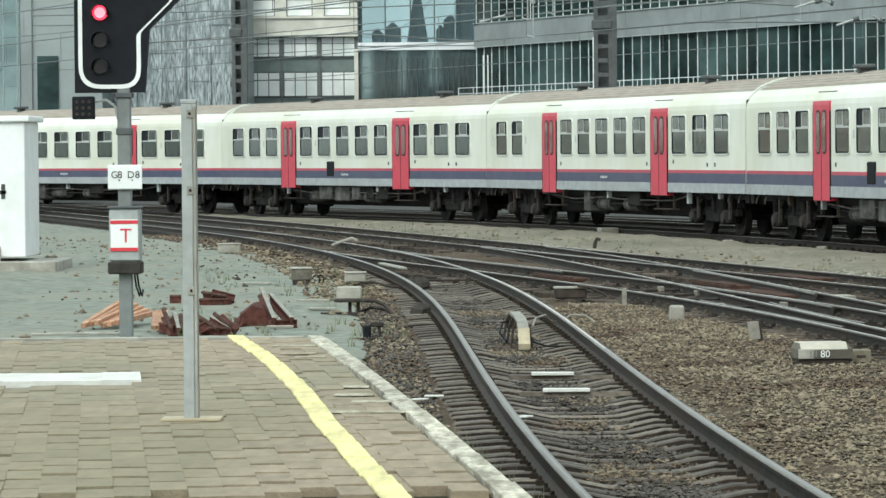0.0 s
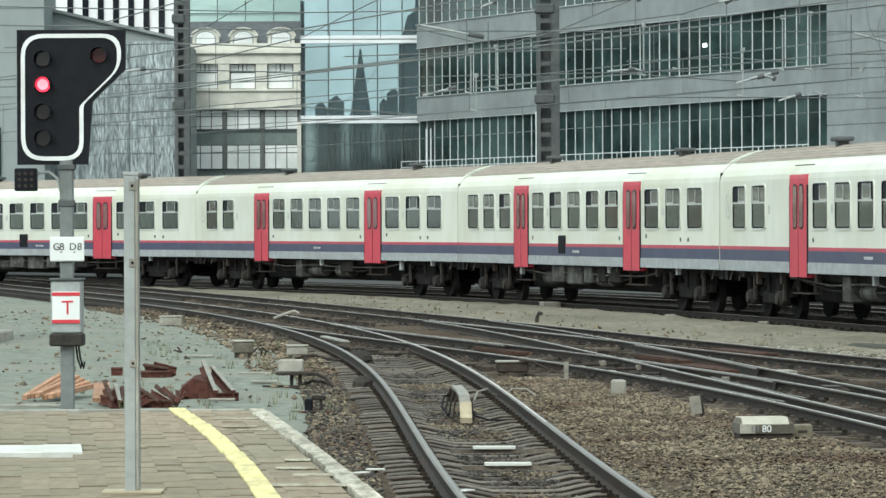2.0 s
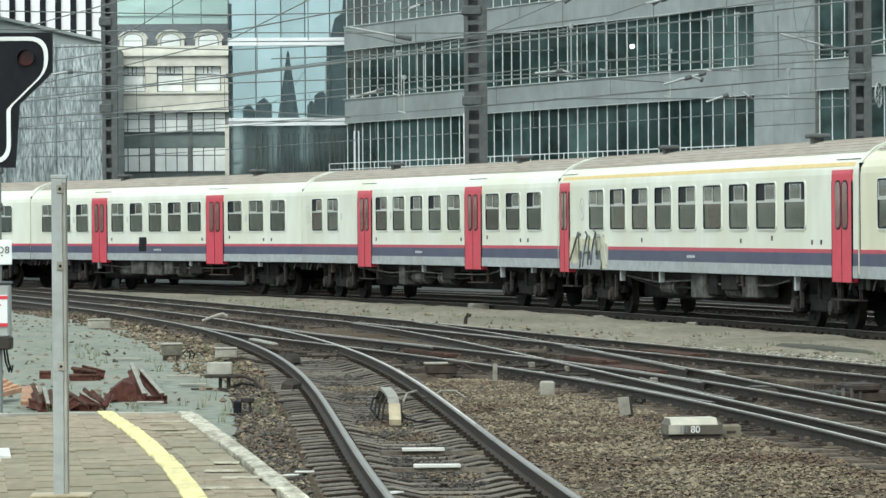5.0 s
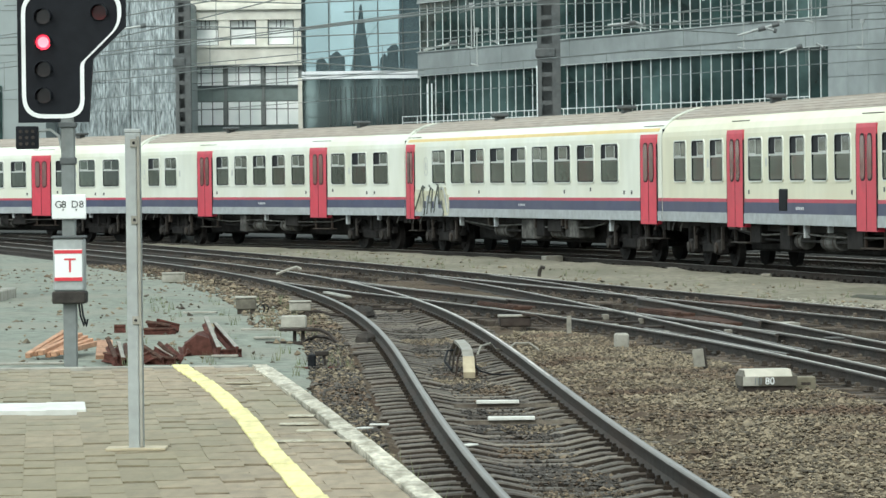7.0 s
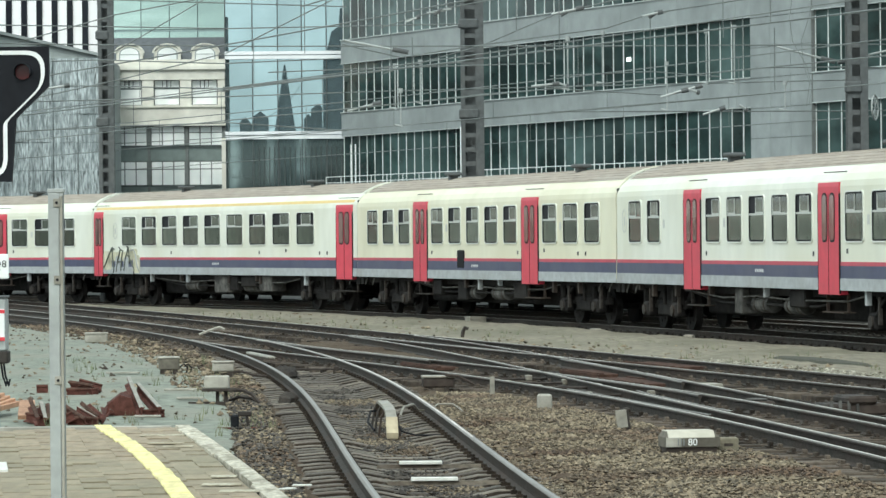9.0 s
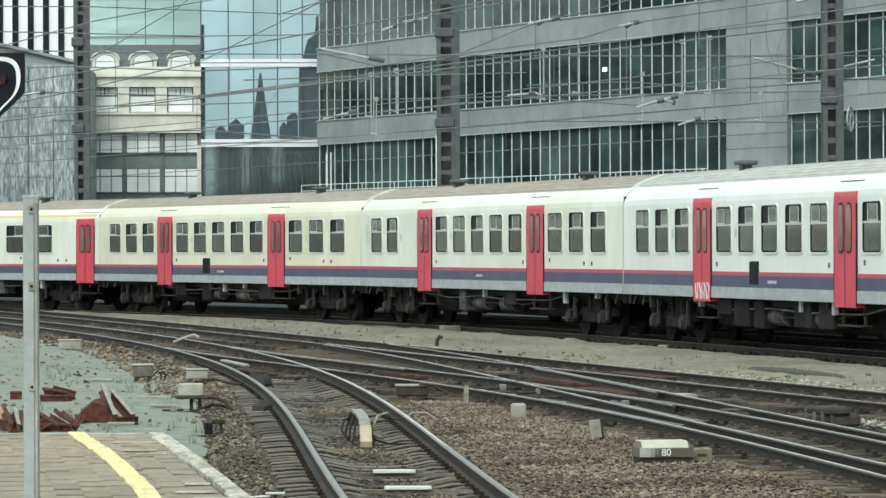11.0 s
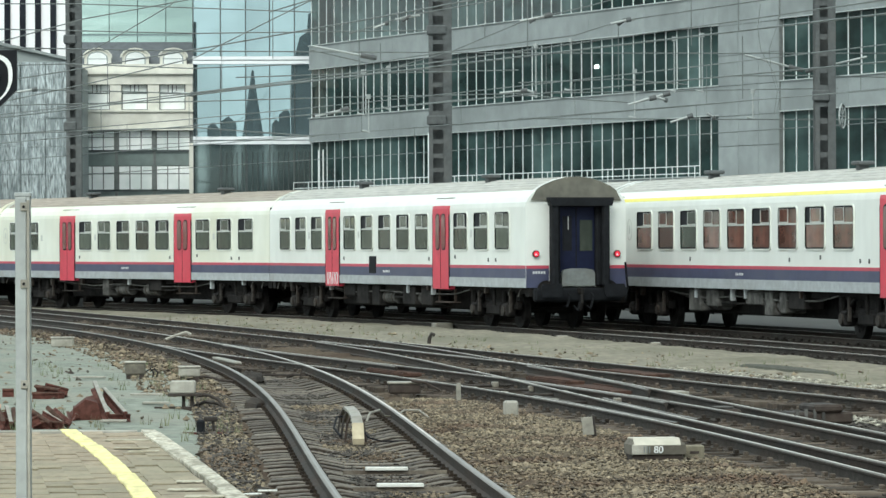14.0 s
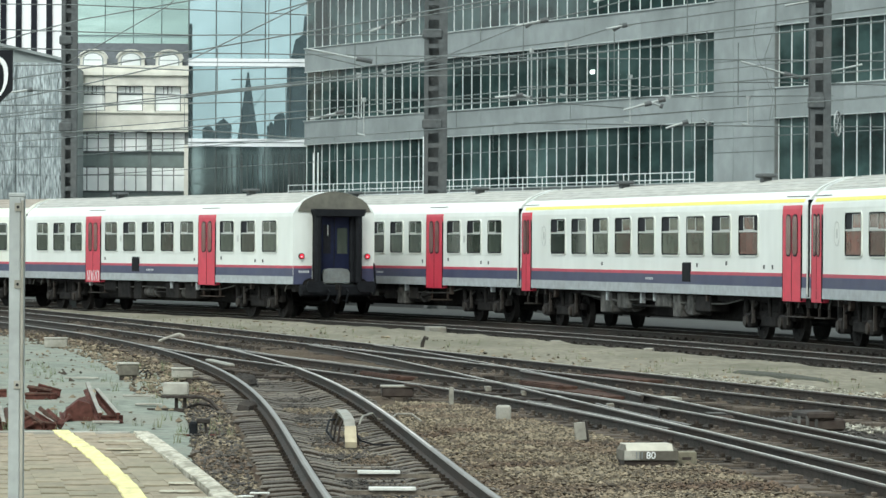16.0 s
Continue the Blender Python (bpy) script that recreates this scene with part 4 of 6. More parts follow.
def office_building():
    o = thing("office_building", "long grey stone-clad office building with dark ribbon windows", "building", facade_frame((5.62, 188.8), (16.06, 164.0)))
    x0, x1, depth = -17.6, 78.0, 14.0
    piers = ((26.95, 32.1), (62.0, 67.0))
    top = 22.5
    part("core", box(B(), x0 + 0.3, x1 - 0.3, 1.2, depth, 0, top), M_DARKSTRIP, o)
    part("roof", box(B(), x0, x1, 0.2, depth, top, top + 0.4), M_CLADDING, o)
    part("end_wall", box(B(), x0, x0 + 0.3, 0.25, depth, 0, top), M_CLADDING, o)
    levels = [-0.5 + 3.75 * k for k in range(0, 7)]
    bays = [(x0, piers[0][0]), (piers[0][1], piers[1][0]), (piers[1][1], x1)]
    slab = {}
    for a, b in piers:
        part("pier", box(B(), a, b, -0.03, 1.2, 0, top), M_GREYPOLE, o)
        n = 3
        stone = bpy.data.meshes.new("stone_panel")
        b2 = box(B(), 0.014, (b - a) / n - 0.014, -0.06, 0.0, 0.014, 1.236)
        b2.to_mesh(stone)
        b2.free()
        stone.materials.append(M_CLADDING)
        for k in range(n):
            for j in range(18):
                share("stone_panel", stone, o, Matrix.Translation((a + k * (b - a) / n, 0, j * 1.25)))
    mull = bpy.data.meshes.new("mullion")
    b2 = box(B(), -0.014, 0.014, 0.115, 0.16, 0, 2.53)
    b2.to_mesh(mull)
    b2.free()
    mull.materials.append(M_MULLION)
    pane = bpy.data.meshes.new("pane")
    b2 = box(B(), 0.035, 0.965, 0.14, 0.17, 0, 2.53)
    b2.to_mesh(pane)
    b2.free()
    pane.materials.append(M_OFFICEGLASS)
    for z in levels:
        for a, b in bays:
            # spandrel in panels with fine joints
            x = a
            while x < b - 0.2:
                w = min(5.4, b - x)
                key = round(w, 2)
                if key not in slab:
                    s = box(B(), 0.012, w - 0.012, 0, 1.2, 0, 1.21, 0.01)
                    me = bpy.data.meshes.new("spandrel_panel")
                    s.to_mesh(me)
                    s.free()
                    me.materials.append(M_CLADDING)
                    slab[key] = me
                share("spandrel_panel", slab[key], o, Matrix.Translation((x, 0, z + 4.345)))
                x += w
            part("sill", box(B(), a, b, -0.06, 0.14, z + 1.775, z + 1.82), M_SILL, o)
            part("head_trim", box(B(), a, b, -0.03, 0.14, z + 4.30, z + 4.343), M_SILL, o)
            if 3 < z < 18 and a < 60:
                n = int(b - a)
                for i in range(n + 1):
                    share("mullion", mull, o, Matrix.Translation((a + i * (b - a) / n, 0.02, z + 1.82)))
                for i in range(n):
                    share("pane", pane, o, Matrix.Translation((a + i * (b - a) / n, 0.02, z + 1.82)))
            else:
                part("glazing_band", box(B(), a, b, 0.14, 0.2, z + 1.82, z + 4.345), M_OFFICEGLASS, o)
    # lit ceiling lamp behind the glass
    part("lit_ceiling_lamp", box(B(), 15.2, 15.55, 0.10, 0.13, 10.0, 10.16), mat("white_lamp_glow", (0.95, 1, 0.95), 0.4, emit=2.5, var=0), o, "bright rectangular office lamp")
    # slim poles and a railing in front of the facade
    for x, za, zb in ((-14.9, 4.2, 7.1), (-14.3, 4.2, 7.1), (-1.2, 4.2, 7.6)):
        part("facade_pole", rod(B(), (x, -0.6, za), (x, -0.6, zb), 0.035), M_MULLION, o)
    r = B()
    for z in (4.85, 5.15, 5.45):
        box(r, x0, 26.8, -0.9, -0.85, z, z + 0.035)
    for i in range(23):
        box(r, x0 + 2 * i, x0 + 2 * i + 0.025, -0.9, -0.87, 4.2, 5.46)
    part("terrace_railing", r, M_MULLION, o)
    return o


def glass_block():
    o = thing("glass_office_block", "pale teal glass office block with white floor bands", "building", pose(-7.55, 215, 0))
    w, top = 9.0, 30.0
    part("core", box(B(), 0, w, 0.5, 14, 0, top), M_DARKSTRIP, o)
    xs = [0.0, 1.48, 2.85, 4.15, 5.5, 6.9, 8.2, w]
    zs = [0, 3.9, 7.75, 12.2, 16.5, 20.9, 25.3, top]
    for za, zb in zip(zs[:-1], zs[1:]):
        for a, b in zip(xs[:-1], xs[1:]):
            part("pane", box(B(), a + 0.03, b - 0.03, 0.1, 0.2, za + 0.02, zb - 0.02), M_TEALDARK if zb < 8 else M_TEALGLASS, o).rotation_euler = (0, 0, radians(random.uniform(-0.03, 0.03)))
    for x in xs:
        part("mullion", box(B(), x - 0.03, x + 0.03, 0.0, 0.2, 0, top), M_DARKFRAME, o)
    for z in (7.95, 12.3):
        part("floor_band", box(B(), -0.02, w, -0.1, 0.3, z - 0.22, z + 0.2), M_WHITEPANEL, o)
        part("band_groove", box(B(), -0.02, w, -0.11, 0.2, z - 0.03, z + 0.02), M_DARKFRAME, o)
    for k in range(26):
        part("louvre", box(B(), 1.5 + k * 0.28, 1.5 + k * 0.28 + 0.05, 0.02, 0.1, 5.2, 7.3), M_DARKFRAME, o)
    part("corner_post", box(B(), -0.22, 0.0, -0.15, 0.3, 0, 7.8), M_CREAMSTONE, o)
    return o


def period_building():
    o = thing("period_building", "cream limestone town house with arched dormers and large windows", "building", pose(-13.75, 215, 0))
    w = 6.2
    part("wall", box(B(), 0, w, 0.5, 12, 0, 12.0), M_CREAMSTONE, o)
    for z0, z1, out in ((8.62, 9.5, 0.0), (9.5, 9.62, -0.12), (11.0, 11.55, 0.0), (11.55, 11.75, -0.2), (11.75, 12.1, -0.05), (8.5, 8.64, -0.08)):
        part("cornice", box(B(), 0, w, out, 0.6, z0, z1), M_CREAMSTONE, o)
    part("roof", loft([[(0, 0.5, 12.0), (w, 0.5, 12.0), (w, 6, 13.6), (0, 6, 13.6)], [(0, 0.4, 12.0), (w, 0.4, 12.0), (w, 2.2, 13.4), (0, 2.2, 13.4)]]), M_SLATE, o)
    for i in range(3):
        cx = 1.02 + i * 2.05
        d = B()
        n = 10
        ring = [(cx + 0.72 * math.cos(math.pi * k / n), 12.45 + 0.45 * math.sin(math.pi * k / n)) for k in range(n + 1)]
        prof = [(cx + 0.72, 11.9)] + ring + [(cx - 0.72, 11.9)]
        d = loft([[(x, y, z) for x, z in prof] for y in (0.0, 1.6)])
        dm = part("dormer", d, M_CREAMSTONE, o)
        ring = [(cx + 0.5 * math.cos(math.pi * k / n), 12.4 + 0.33 * math.sin(math.pi * k / n)) for k in range(n + 1)]
        part("pane", loft([[(x, y, z) for x, z in [(cx + 0.5, 12.0)] + ring + [(cx - 0.5, 12.0)]] for y in (-0.02, 0.05)]), M_BRIGHTGLASS, dm)
        arch = [(cx + 0.56 * math.cos(math.pi * k / n), 12.4 + 0.385 * math.sin(math.pi * k / n)) for k in range(n + 1)]
        part("dormer_frame", loft([[(x, y, z) for x, z in [(cx + 0.56, 11.98)] + arch + [(cx - 0.56, 11.98)]] for y in (-0.012, 0.05)]), M_GREYWALL, dm)
        part("glazing_bar", box(B(), cx - 0.5, cx + 0.5, -0.03, 0.02, 12.36, 12.40), M_GREYWALL, dm)
        part("dormer_hood", loft([[(cx + r * math.cos(math.pi * k / n), y, 12.46 + 0.63 * r * math.sin(math.pi * k / n)) for k in range(n + 1)] for r, y in ((0.72, 0.0), (0.72, -0.12), (0.82, -0.12), (0.82, 0.1))], closed=False), M_CREAMSTONE, dm)
        # middle windows
        a, b = cx - 0.78, cx + 0.66
        wn_ = part("window", box(box(box(B(), a, b, 0.42, 0.5, 9.6, 11.02), a, b, 0.36, 0.44, 10.5, 10.56), cx - 0.03 - 0.06, cx - 0.03, 0.36, 0.44, 10.5, 11.0), M_DARKFRAME, o)
        part("pane", box(B(), a + 0.06, b - 0.06, 0.38, 0.43, 9.66, 10.5), M_BRIGHTGLASS, wn_)
        for k in range(3):
            part("pane", box(B(), a + 0.06 + k * 0.45, a + 0.47 + k * 0.45, 0.38, 0.43, 10.57, 10.96), M_BRIGHTGLASS, wn_)
        part("pilaster", box(B(), b, b + 0.62 if i < 2 else w, 0.05, 0.55, 9.6, 11.02), M_CREAMSTONE, o)
        # lower bays of metal-framed glass
        la, lb = i * 2.05 + 0.05, i * 2.05 + 1.95
        for z0, z1 in ((7.35, 8.5), (5.2, 6.6), (2.8, 4.6)):
            lw = part("window", box(B(), la, lb, 0.40, 0.52, z0, z1), M_GREYPOLE, o)
            for k in range(3):
                for za, zb in ((z0 + 0.05, z0 + 0.66 * (z1 - z0)), (z0 + 0.70 * (z1 - z0), z1 - 0.05)):
                    part("pane", box(B(), la + 0.06 + k * 0.61, la + 0.61 + k * 0.61, 0.36, 0.42, za, zb), M_BRIGHTGLASS, lw)
        part("bay_post", box(B(), lb, lb + 0.15, 0.2, 0.5, 0, 8.5), M_GREYPOLE, o)
    for z0, z1 in ((6.6, 7.35), (4.6, 5.2)):
        part("bay_panel", box(B(), 0, w, 0.34, 0.5, z0, z1), M_BAYPANEL, o)
        part("balcony_rail", box(B(), 0, w, 0.2, 0.26, z1 + 0.0, z1 + 0.1), M_DARKFRAME, o)
    return o


def upper_glass():
    """Glass storeys set back over the town house."""
    o = thing("set_back_glass_block", "pale green glass block rising behind the town house", "building", pose(-14.2, 224, 0))
    part("core", box(B(), 0, 8.0, 0.4, 10, 0, 32), M_DARKSTRIP, o)
    z = 12.0
    k = 0
    while z < 31:
        for i in range(5):
            part("pane", box(B(), i * 1.6 + 0.02, i * 1.6 + 1.58, 0.1, 0.3, z + 0.03, z + 2.1), M_GREENGLASS, o)
        part("floor_band", box(B(), 0, 8.0, 0.05, 0.3, z + 2.1, z + 2.2), M_TEALDARK, o)
        z += 2.2
    return o


def grey_block():
    """Lower block of grey glass with painted reflection streaks and the striped tower over it."""
    o = thing("grey_glass_building", "low building of grey glass with reflection streaks painted in", "building", pose(-24.5, 200, 0))
    w = 11.25
    part("core", loft([[(0, y, 0), (w, y, 0), (w, y, 11.6), (0, y, 14.2)] for y in (0.6, 20)]), M_GREYWALL, o)
    for i in range(9):
        for j in range(8):
            x, z = i * 1.25, 0.2 + j * 1.42
            hgt = min(1.40, 14.0 - x * 0.23 - z)
            if hgt > 0.2:
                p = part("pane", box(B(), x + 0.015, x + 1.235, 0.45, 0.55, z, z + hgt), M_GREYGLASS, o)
                p.rotation_euler = (radians(random.uniform(-0.5, 0.5)), 0, radians(random.uniform(-0.3, 0.3)))
    part("sloping_coping", loft([[(0, y, 14.2), (w, y, 11.6), (w, y, 11.75), (0, y, 14.35)] for y in (0.3, 20)]), M_CLADDING, o)
    t = thing("striped_tower", "white office tower with dark vertical window strips", "building", pose(-29.3, 226, 0))
    part("wall", box(B(), 5.0, 15.2, 0.4, 14, 0, 40), M_TOWERWHITE, t)
    for k in range(8):
        x = 8.0 + k * 0.87
        part("window_strip", box(B(), x, x + 0.34, 0.3, 0.5, 0, 40), M_DARKSTRIP, t)
    g = thing("grey_tower_block", "plain grey panelled tower block", "building", pose(-40, 196, 0))
    part("wall", box(B(), 0, 20.4, 0, 6, 0, 21), M_GREYWALL, g)
    for k in range(12):
        if k < 9:
            part("panel_joint", box(B(), 0, 20.4, -0.02, 0.05, 2 + k * 2.2, 2.03 + k * 2.2), M_GREYPOLE, g)
    part("window_strip", box(B(), 12.0, 16.35, -0.1, 0.2, 0, 21), M_TEALDARK, g)
    for k in range(7):
        part("mullion", box(B(), 12.0 + k * 0.7, 12.06 + k * 0.7, -0.14, 0.2, 0, 21), M_GREYWALL, g)
    part("frame", box(B(), 16.4, 16.95, -0.2, 0.2, 0, 21), M_CLADDING, g)
    part("dark_opening", box(B(), 17.2, 18.25, -0.12, 0.2, 3.6, 7.1), M_OFFICEGLASS, g)
    return o


office_building()
glass_block()
period_building()
upper_glass()
grey_block()


def church():
    """A church behind the viewer, seen mirrored in the glass block."""
    o = thing("church", "grey slate church spire mirrored in the glass block", "building", pose(-11.0, -110, 0))
    part("tower", box(B(), -1.5, 1.5, -1.5, 1.5, 0, 17.3), M_CHURCH, o)
    part("spire", rod(B(), (0, 0, 17.2), (0, 0, 24.0), 1.45, 8, 0.42), M_CHURCH, o)
    part("spire_tip", rod(B(), (0, 0, 24.0), (0, 0, 26.2), 0.42, 8, 0.12), M_CHURCH, o)
    for x0, x1, z in ((-6.2, -4.6, 19.2), (-4.4, -2.4, 20.0)):
        part("house_gable", loft([[(x0, y, 0), (x1, y, 0), (x1, y, z - 0.9), ((x0 + x1) / 2, y, z), (x0, y, z - 0.7)] for y in (-6, -2)]), M_CHURCH, o)
    # plain blocks added as tree silhouettes, seen only mirrored in the glass
    for x0, x1, z in ((2.6, 4.0, 19.6), (3.6, 5.4, 21.0)):
        part("side_gable", loft([[(x0, y, 0), (x1, y, 0), (x1, y, z - 0.6), (x1 - 0.5, y, z), (x0 + 0.3, y, z - 0.8)] for y in (-6, -2)]), M_CHURCH, o)
    part("gable", loft([[(5.4, y, 0), (11.0, y, 0), (11.0, y, 35.0), (7.6, y, 34.0), (7.4, y, 31.5), (6.4, y, 30.8), (5.6, y, 27.6)] for y in (-6, -2)]), M_CHURCH, o)
    # nave with an uneven top that stands in for mirrored trees
    part("nave_roof", loft([[(-9, y, 0), (9, y, 0), (9, y, 11.5), (6, y, 12.5), (4, y, 10.8), (0, y, 11.8), (-2.5, y, 10.2), (-5, y, 11.0), (-7, y, 9.5), (-9, y, 9.0)] for y in (-14, -2)]), M_CHURCH, o)
    return o


church()


# ---- signal ----
def signal():
    x, y = -4.25, 45.0
    s = thing("railway_signal", "black colour-light signal showing red on a grey post", "railway signal", pose(x, y, 0))
    part("post", box(B(), -0.075, 0.075, -0.075, 0.075, -0.6, 2.95, 0.01), M_GREYPOLE, s)
    part("post_clamp", box(B(), -0.09, 0.09, -0.09, 0.09, 2.42, 2.5, 0.01), M_MAST, s)
    part("post_clamp", box(B(), -0.1, 0.1, -0.1, 0.1, 2.84, 2.9, 0.01), M_MAST, s)

    def outline(off):
        # panel: broad at the top right, narrow at the foot
        pts = [(-0.555 + off, 2.90 + off), (0.245 - off, 2.90 + off), (0.245 - off, 3.60 - off * 0.42), (0.675 - off, 4.02 - off * 0.42), (0.675 - off, 4.43 - off), (-0.555 + off, 4.43 - off)]
        return pts
    def rounded(pts, r):
        out = []
        n = len(pts)
        for i in range(n):
            p, a, b = Vector(pts[i]), Vector(pts[i - 1]), Vector(pts[(i + 1) % n])
            if r[i] == 0:
                out.append(p)
                continue
            u, v = (a - p).normalized() * r[i], (b - p).normalized() * r[i]
            for k in range(7):
                t = k / 6
                out.append((p + u) * (1 - t) ** 2 + p * 2 * t * (1 - t) + (p + v) * t * t)
        return out
    pan = outline(0.0)
    pan[2], pan[3] = (0.30, 3.62), (0.675, 3.98)
    part("back_panel", loft([[(a, yy, b) for a, b in pan] for yy in (-0.06, 0.04)]), M_BLACK, s, "black signal panel")
    rr = (0.26, 0.22, 0.05, 0.15, 0.22, 0.26)
    o1, o2 = rounded(outline(0.045), rr), rounded(outline(0.092), [q * 0.82 for q in rr])
    bm = B()
    va, vb = [bm.verts.new((p.x, -0.066, p.y)) for p in o1], [bm.verts.new((p.x, -0.066, p.y)) for p in o2]
    for i in range(len(va)):
        j = (i + 1) % len(va)
        bm.faces.new((va[i], va[j], vb[j], vb[i]))
    r = bmesh.ops.extrude_face_region(bm, geom=bm.faces[:])
    bmesh.ops.translate(bm, vec=(0, -0.008, 0), verts=[v for v in r["geom"] if isinstance(v, bmesh.types.BMVert)])
    part("white_border", bm, M_WHITEPAINT, s, "white border line")
    for cx, cz, m in ((-0.26, 4.10, M_LENS), (-0.26, 3.81, None), (-0.26, 3.50, M_LENS), (-0.26, 3.20, M_LENS), (0.38, 4.14, M_LENSRED)):
        hd = B()
        n = 14
        rings = []
        for yy, r in ((-0.06, 0.105), (-0.24, 0.10)):
            rings.append([(cx + r * math.cos(math.radians(-20 + 220 * k / n)), yy, cz + r * math.sin(math.radians(-20 + 220 * k / n))) for k in range(n + 1)])
            rings.append([(cx + (r - 0.012) * math.cos(math.radians(-20 + 220 * k / n)), yy, cz + (r - 0.012) * math.sin(math.radians(-20 + 220 * k / n))) for k in range(n + 1)])
        loft_h = loft([rings[0], rings[2], rings[3], rings[1]], closed=False)
        hood = part("lamp_hood", loft_h, M_BLACK, s)
        ln = part("lens", rod(B(), (cx, -0.085, cz), (cx, -0.055, cz), 0.085, 20), m or M_REDLAMP, hood)
        if m is None:
            part("lens_core", rod(B(), (cx, -0.095, cz), (cx, -0.08, cz), 0.062, 18), M_REDCORE, hood, "brightly lit red lens")
    # small dot-matrix indicator under the panel
    ind = part("route_indicator", box(B(), -0.585, -0.335, -0.1, 0.06, 2.60, 2.86, 0.012), M_BLACK, s, "small dark route indicator")
    for i in range(3):
        for j in range(3):
            part("indicator_lamp", rod(B(), (-0.53 + i * 0.07, -0.112, 2.66 + j * 0.07), (-0.53 + i * 0.07, -0.098, 2.66 + j * 0.07), 0.02, 8), M_DARKMETAL, ind)
    part("cable", tube(B(), [(-0.34, 0, 2.80), (-0.2, 0, 2.82), (-0.1, 0, 2.74), (-0.07, 0, 2.6)], 0.018), M_GALV, s)
    # plate with stencilled figures turned into bars, "T" box
    pl = part("number_plate", box(B(), -0.185, 0.205, -0.12, -0.09, 1.80, 2.08, 0.01), M_WHITEPAINT, s, "white plate with dark characters")
    for tx, txt in ((-0.15, "G"), (-0.075, "8"), (0.035, "D"), (0.125, "8")):
        letter(txt, pl, (tx, -0.124, 1.93), 0.082, M_DARKWRITING)
    for tx in (-0.055, 0.095):
        part("fixing_screw", rod(B(), (tx, -0.128, 1.905), (tx, -0.11, 1.905), 0.009, 8), M_DARKMETAL, pl)
    bx = part("telephone_box", box(B(), -0.175, 0.175, -0.16, 0.16, 0.98, 1.58, 0.02), M_GALV, s, "grey box with white and red T plate")
    part("box_plate", box(B(), -0.155, 0.155, -0.172, -0.155, 1.10, 1.46), M_WHITEPAINT, bx)
    for z0 in (1.10, 1.41):
        part("red_band", box(B(), -0.158, 0.158, -0.178, -0.168, z0, z0 + 0.04), M_REDPAINT, bx)
    letter("T", bx, (-0.05, -0.175, 1.20), 0.165, M_REDPAINT)
    part("box_foot", box(B(), -0.19, 0.19, -0.175, 0.175, 0.84, 0.98, 0.015), M_DARKMETAL, bx)
    part("box_lid", box(B(), -0.19, 0.19, -0.175, 0.175, 1.58, 1.61, 0.01), M_MAST, bx)
    for k in (0.10, 0.13):
        part("hanging_cable", tube(B(), [(k, -0.05, 0.86), (k + 0.02, -0.05, 0.7), (k + 0.06, -0.05, 0.58), (k + 0.07, -0.05, 0.66)], 0.012), M_RUBBER, s)
    return s


def letter(txt, parent, at, size, material):
    cu = bpy.data.curves.new("letter", "FONT")
    cu.body, cu.size, cu.extrude = txt, size * 1.38, 0.002
    tmp = new("letter_tmp", cu)
    dg = bpy.context.evaluated_depsgraph_get()
    me = bpy.data.meshes.new_from_object(tmp.evaluated_get(dg))
    bpy.data.objects.remove(tmp)
    me.materials.clear()
    me.materials.append(material)
    ob = new("letter", me)
    ob.parent = parent
    ob.matrix_local = pose(*at, 90, 0, 0)
    return ob


signal()


def steel_post():
    p = thing("steel_post", "pale grey H-section steel post on a base plate", "post", pose(-1.85, 23.7, PZ))
    b = B()
    box(b, -0.044, 0.044, -0.045, -0.037, 0, 1.9)
    box(b, -0.044, 0.044, 0.037, 0.045, 0, 1.9)
    box(b, -0.006, 0.006, -0.037, 0.037, 0, 1.9)
    part("web", b, M_GALV, p)
    part("flange_face", box(B(), -0.044, 0.022, -0.052, -0.046, 0, 1.9, 0.003), M_GALV, p)
    part("shadow_lip", box(B(), 0.025, 0.042, -0.058, -0.046, 0.02, 1.88, 0.003), M_CONCRETE, p)
    part("base_plate", box(B(), -0.18, 0.18, -0.12, 0.12, 0, 0.018, 0.004), M_CROCEND, p)
    part("cap", box(B(), -0.05, 0.05, -0.05, 0.05, 1.9, 1.925, 0.004), M_GALV, p)
    for z in (0.78, 1.38, 1.84):
        q = part("drilled_plate", box(B(), -0.012, 0.028, -0.064, -0.052, z - 0.025, z + 0.025, 0.002), M_CONCRETE, p)
        part("bolt", rod(B(), (0.008, -0.068, z), (0.008, -0.06, z), 0.009, 8), M_RUBBER, q)
    return p


steel_post()


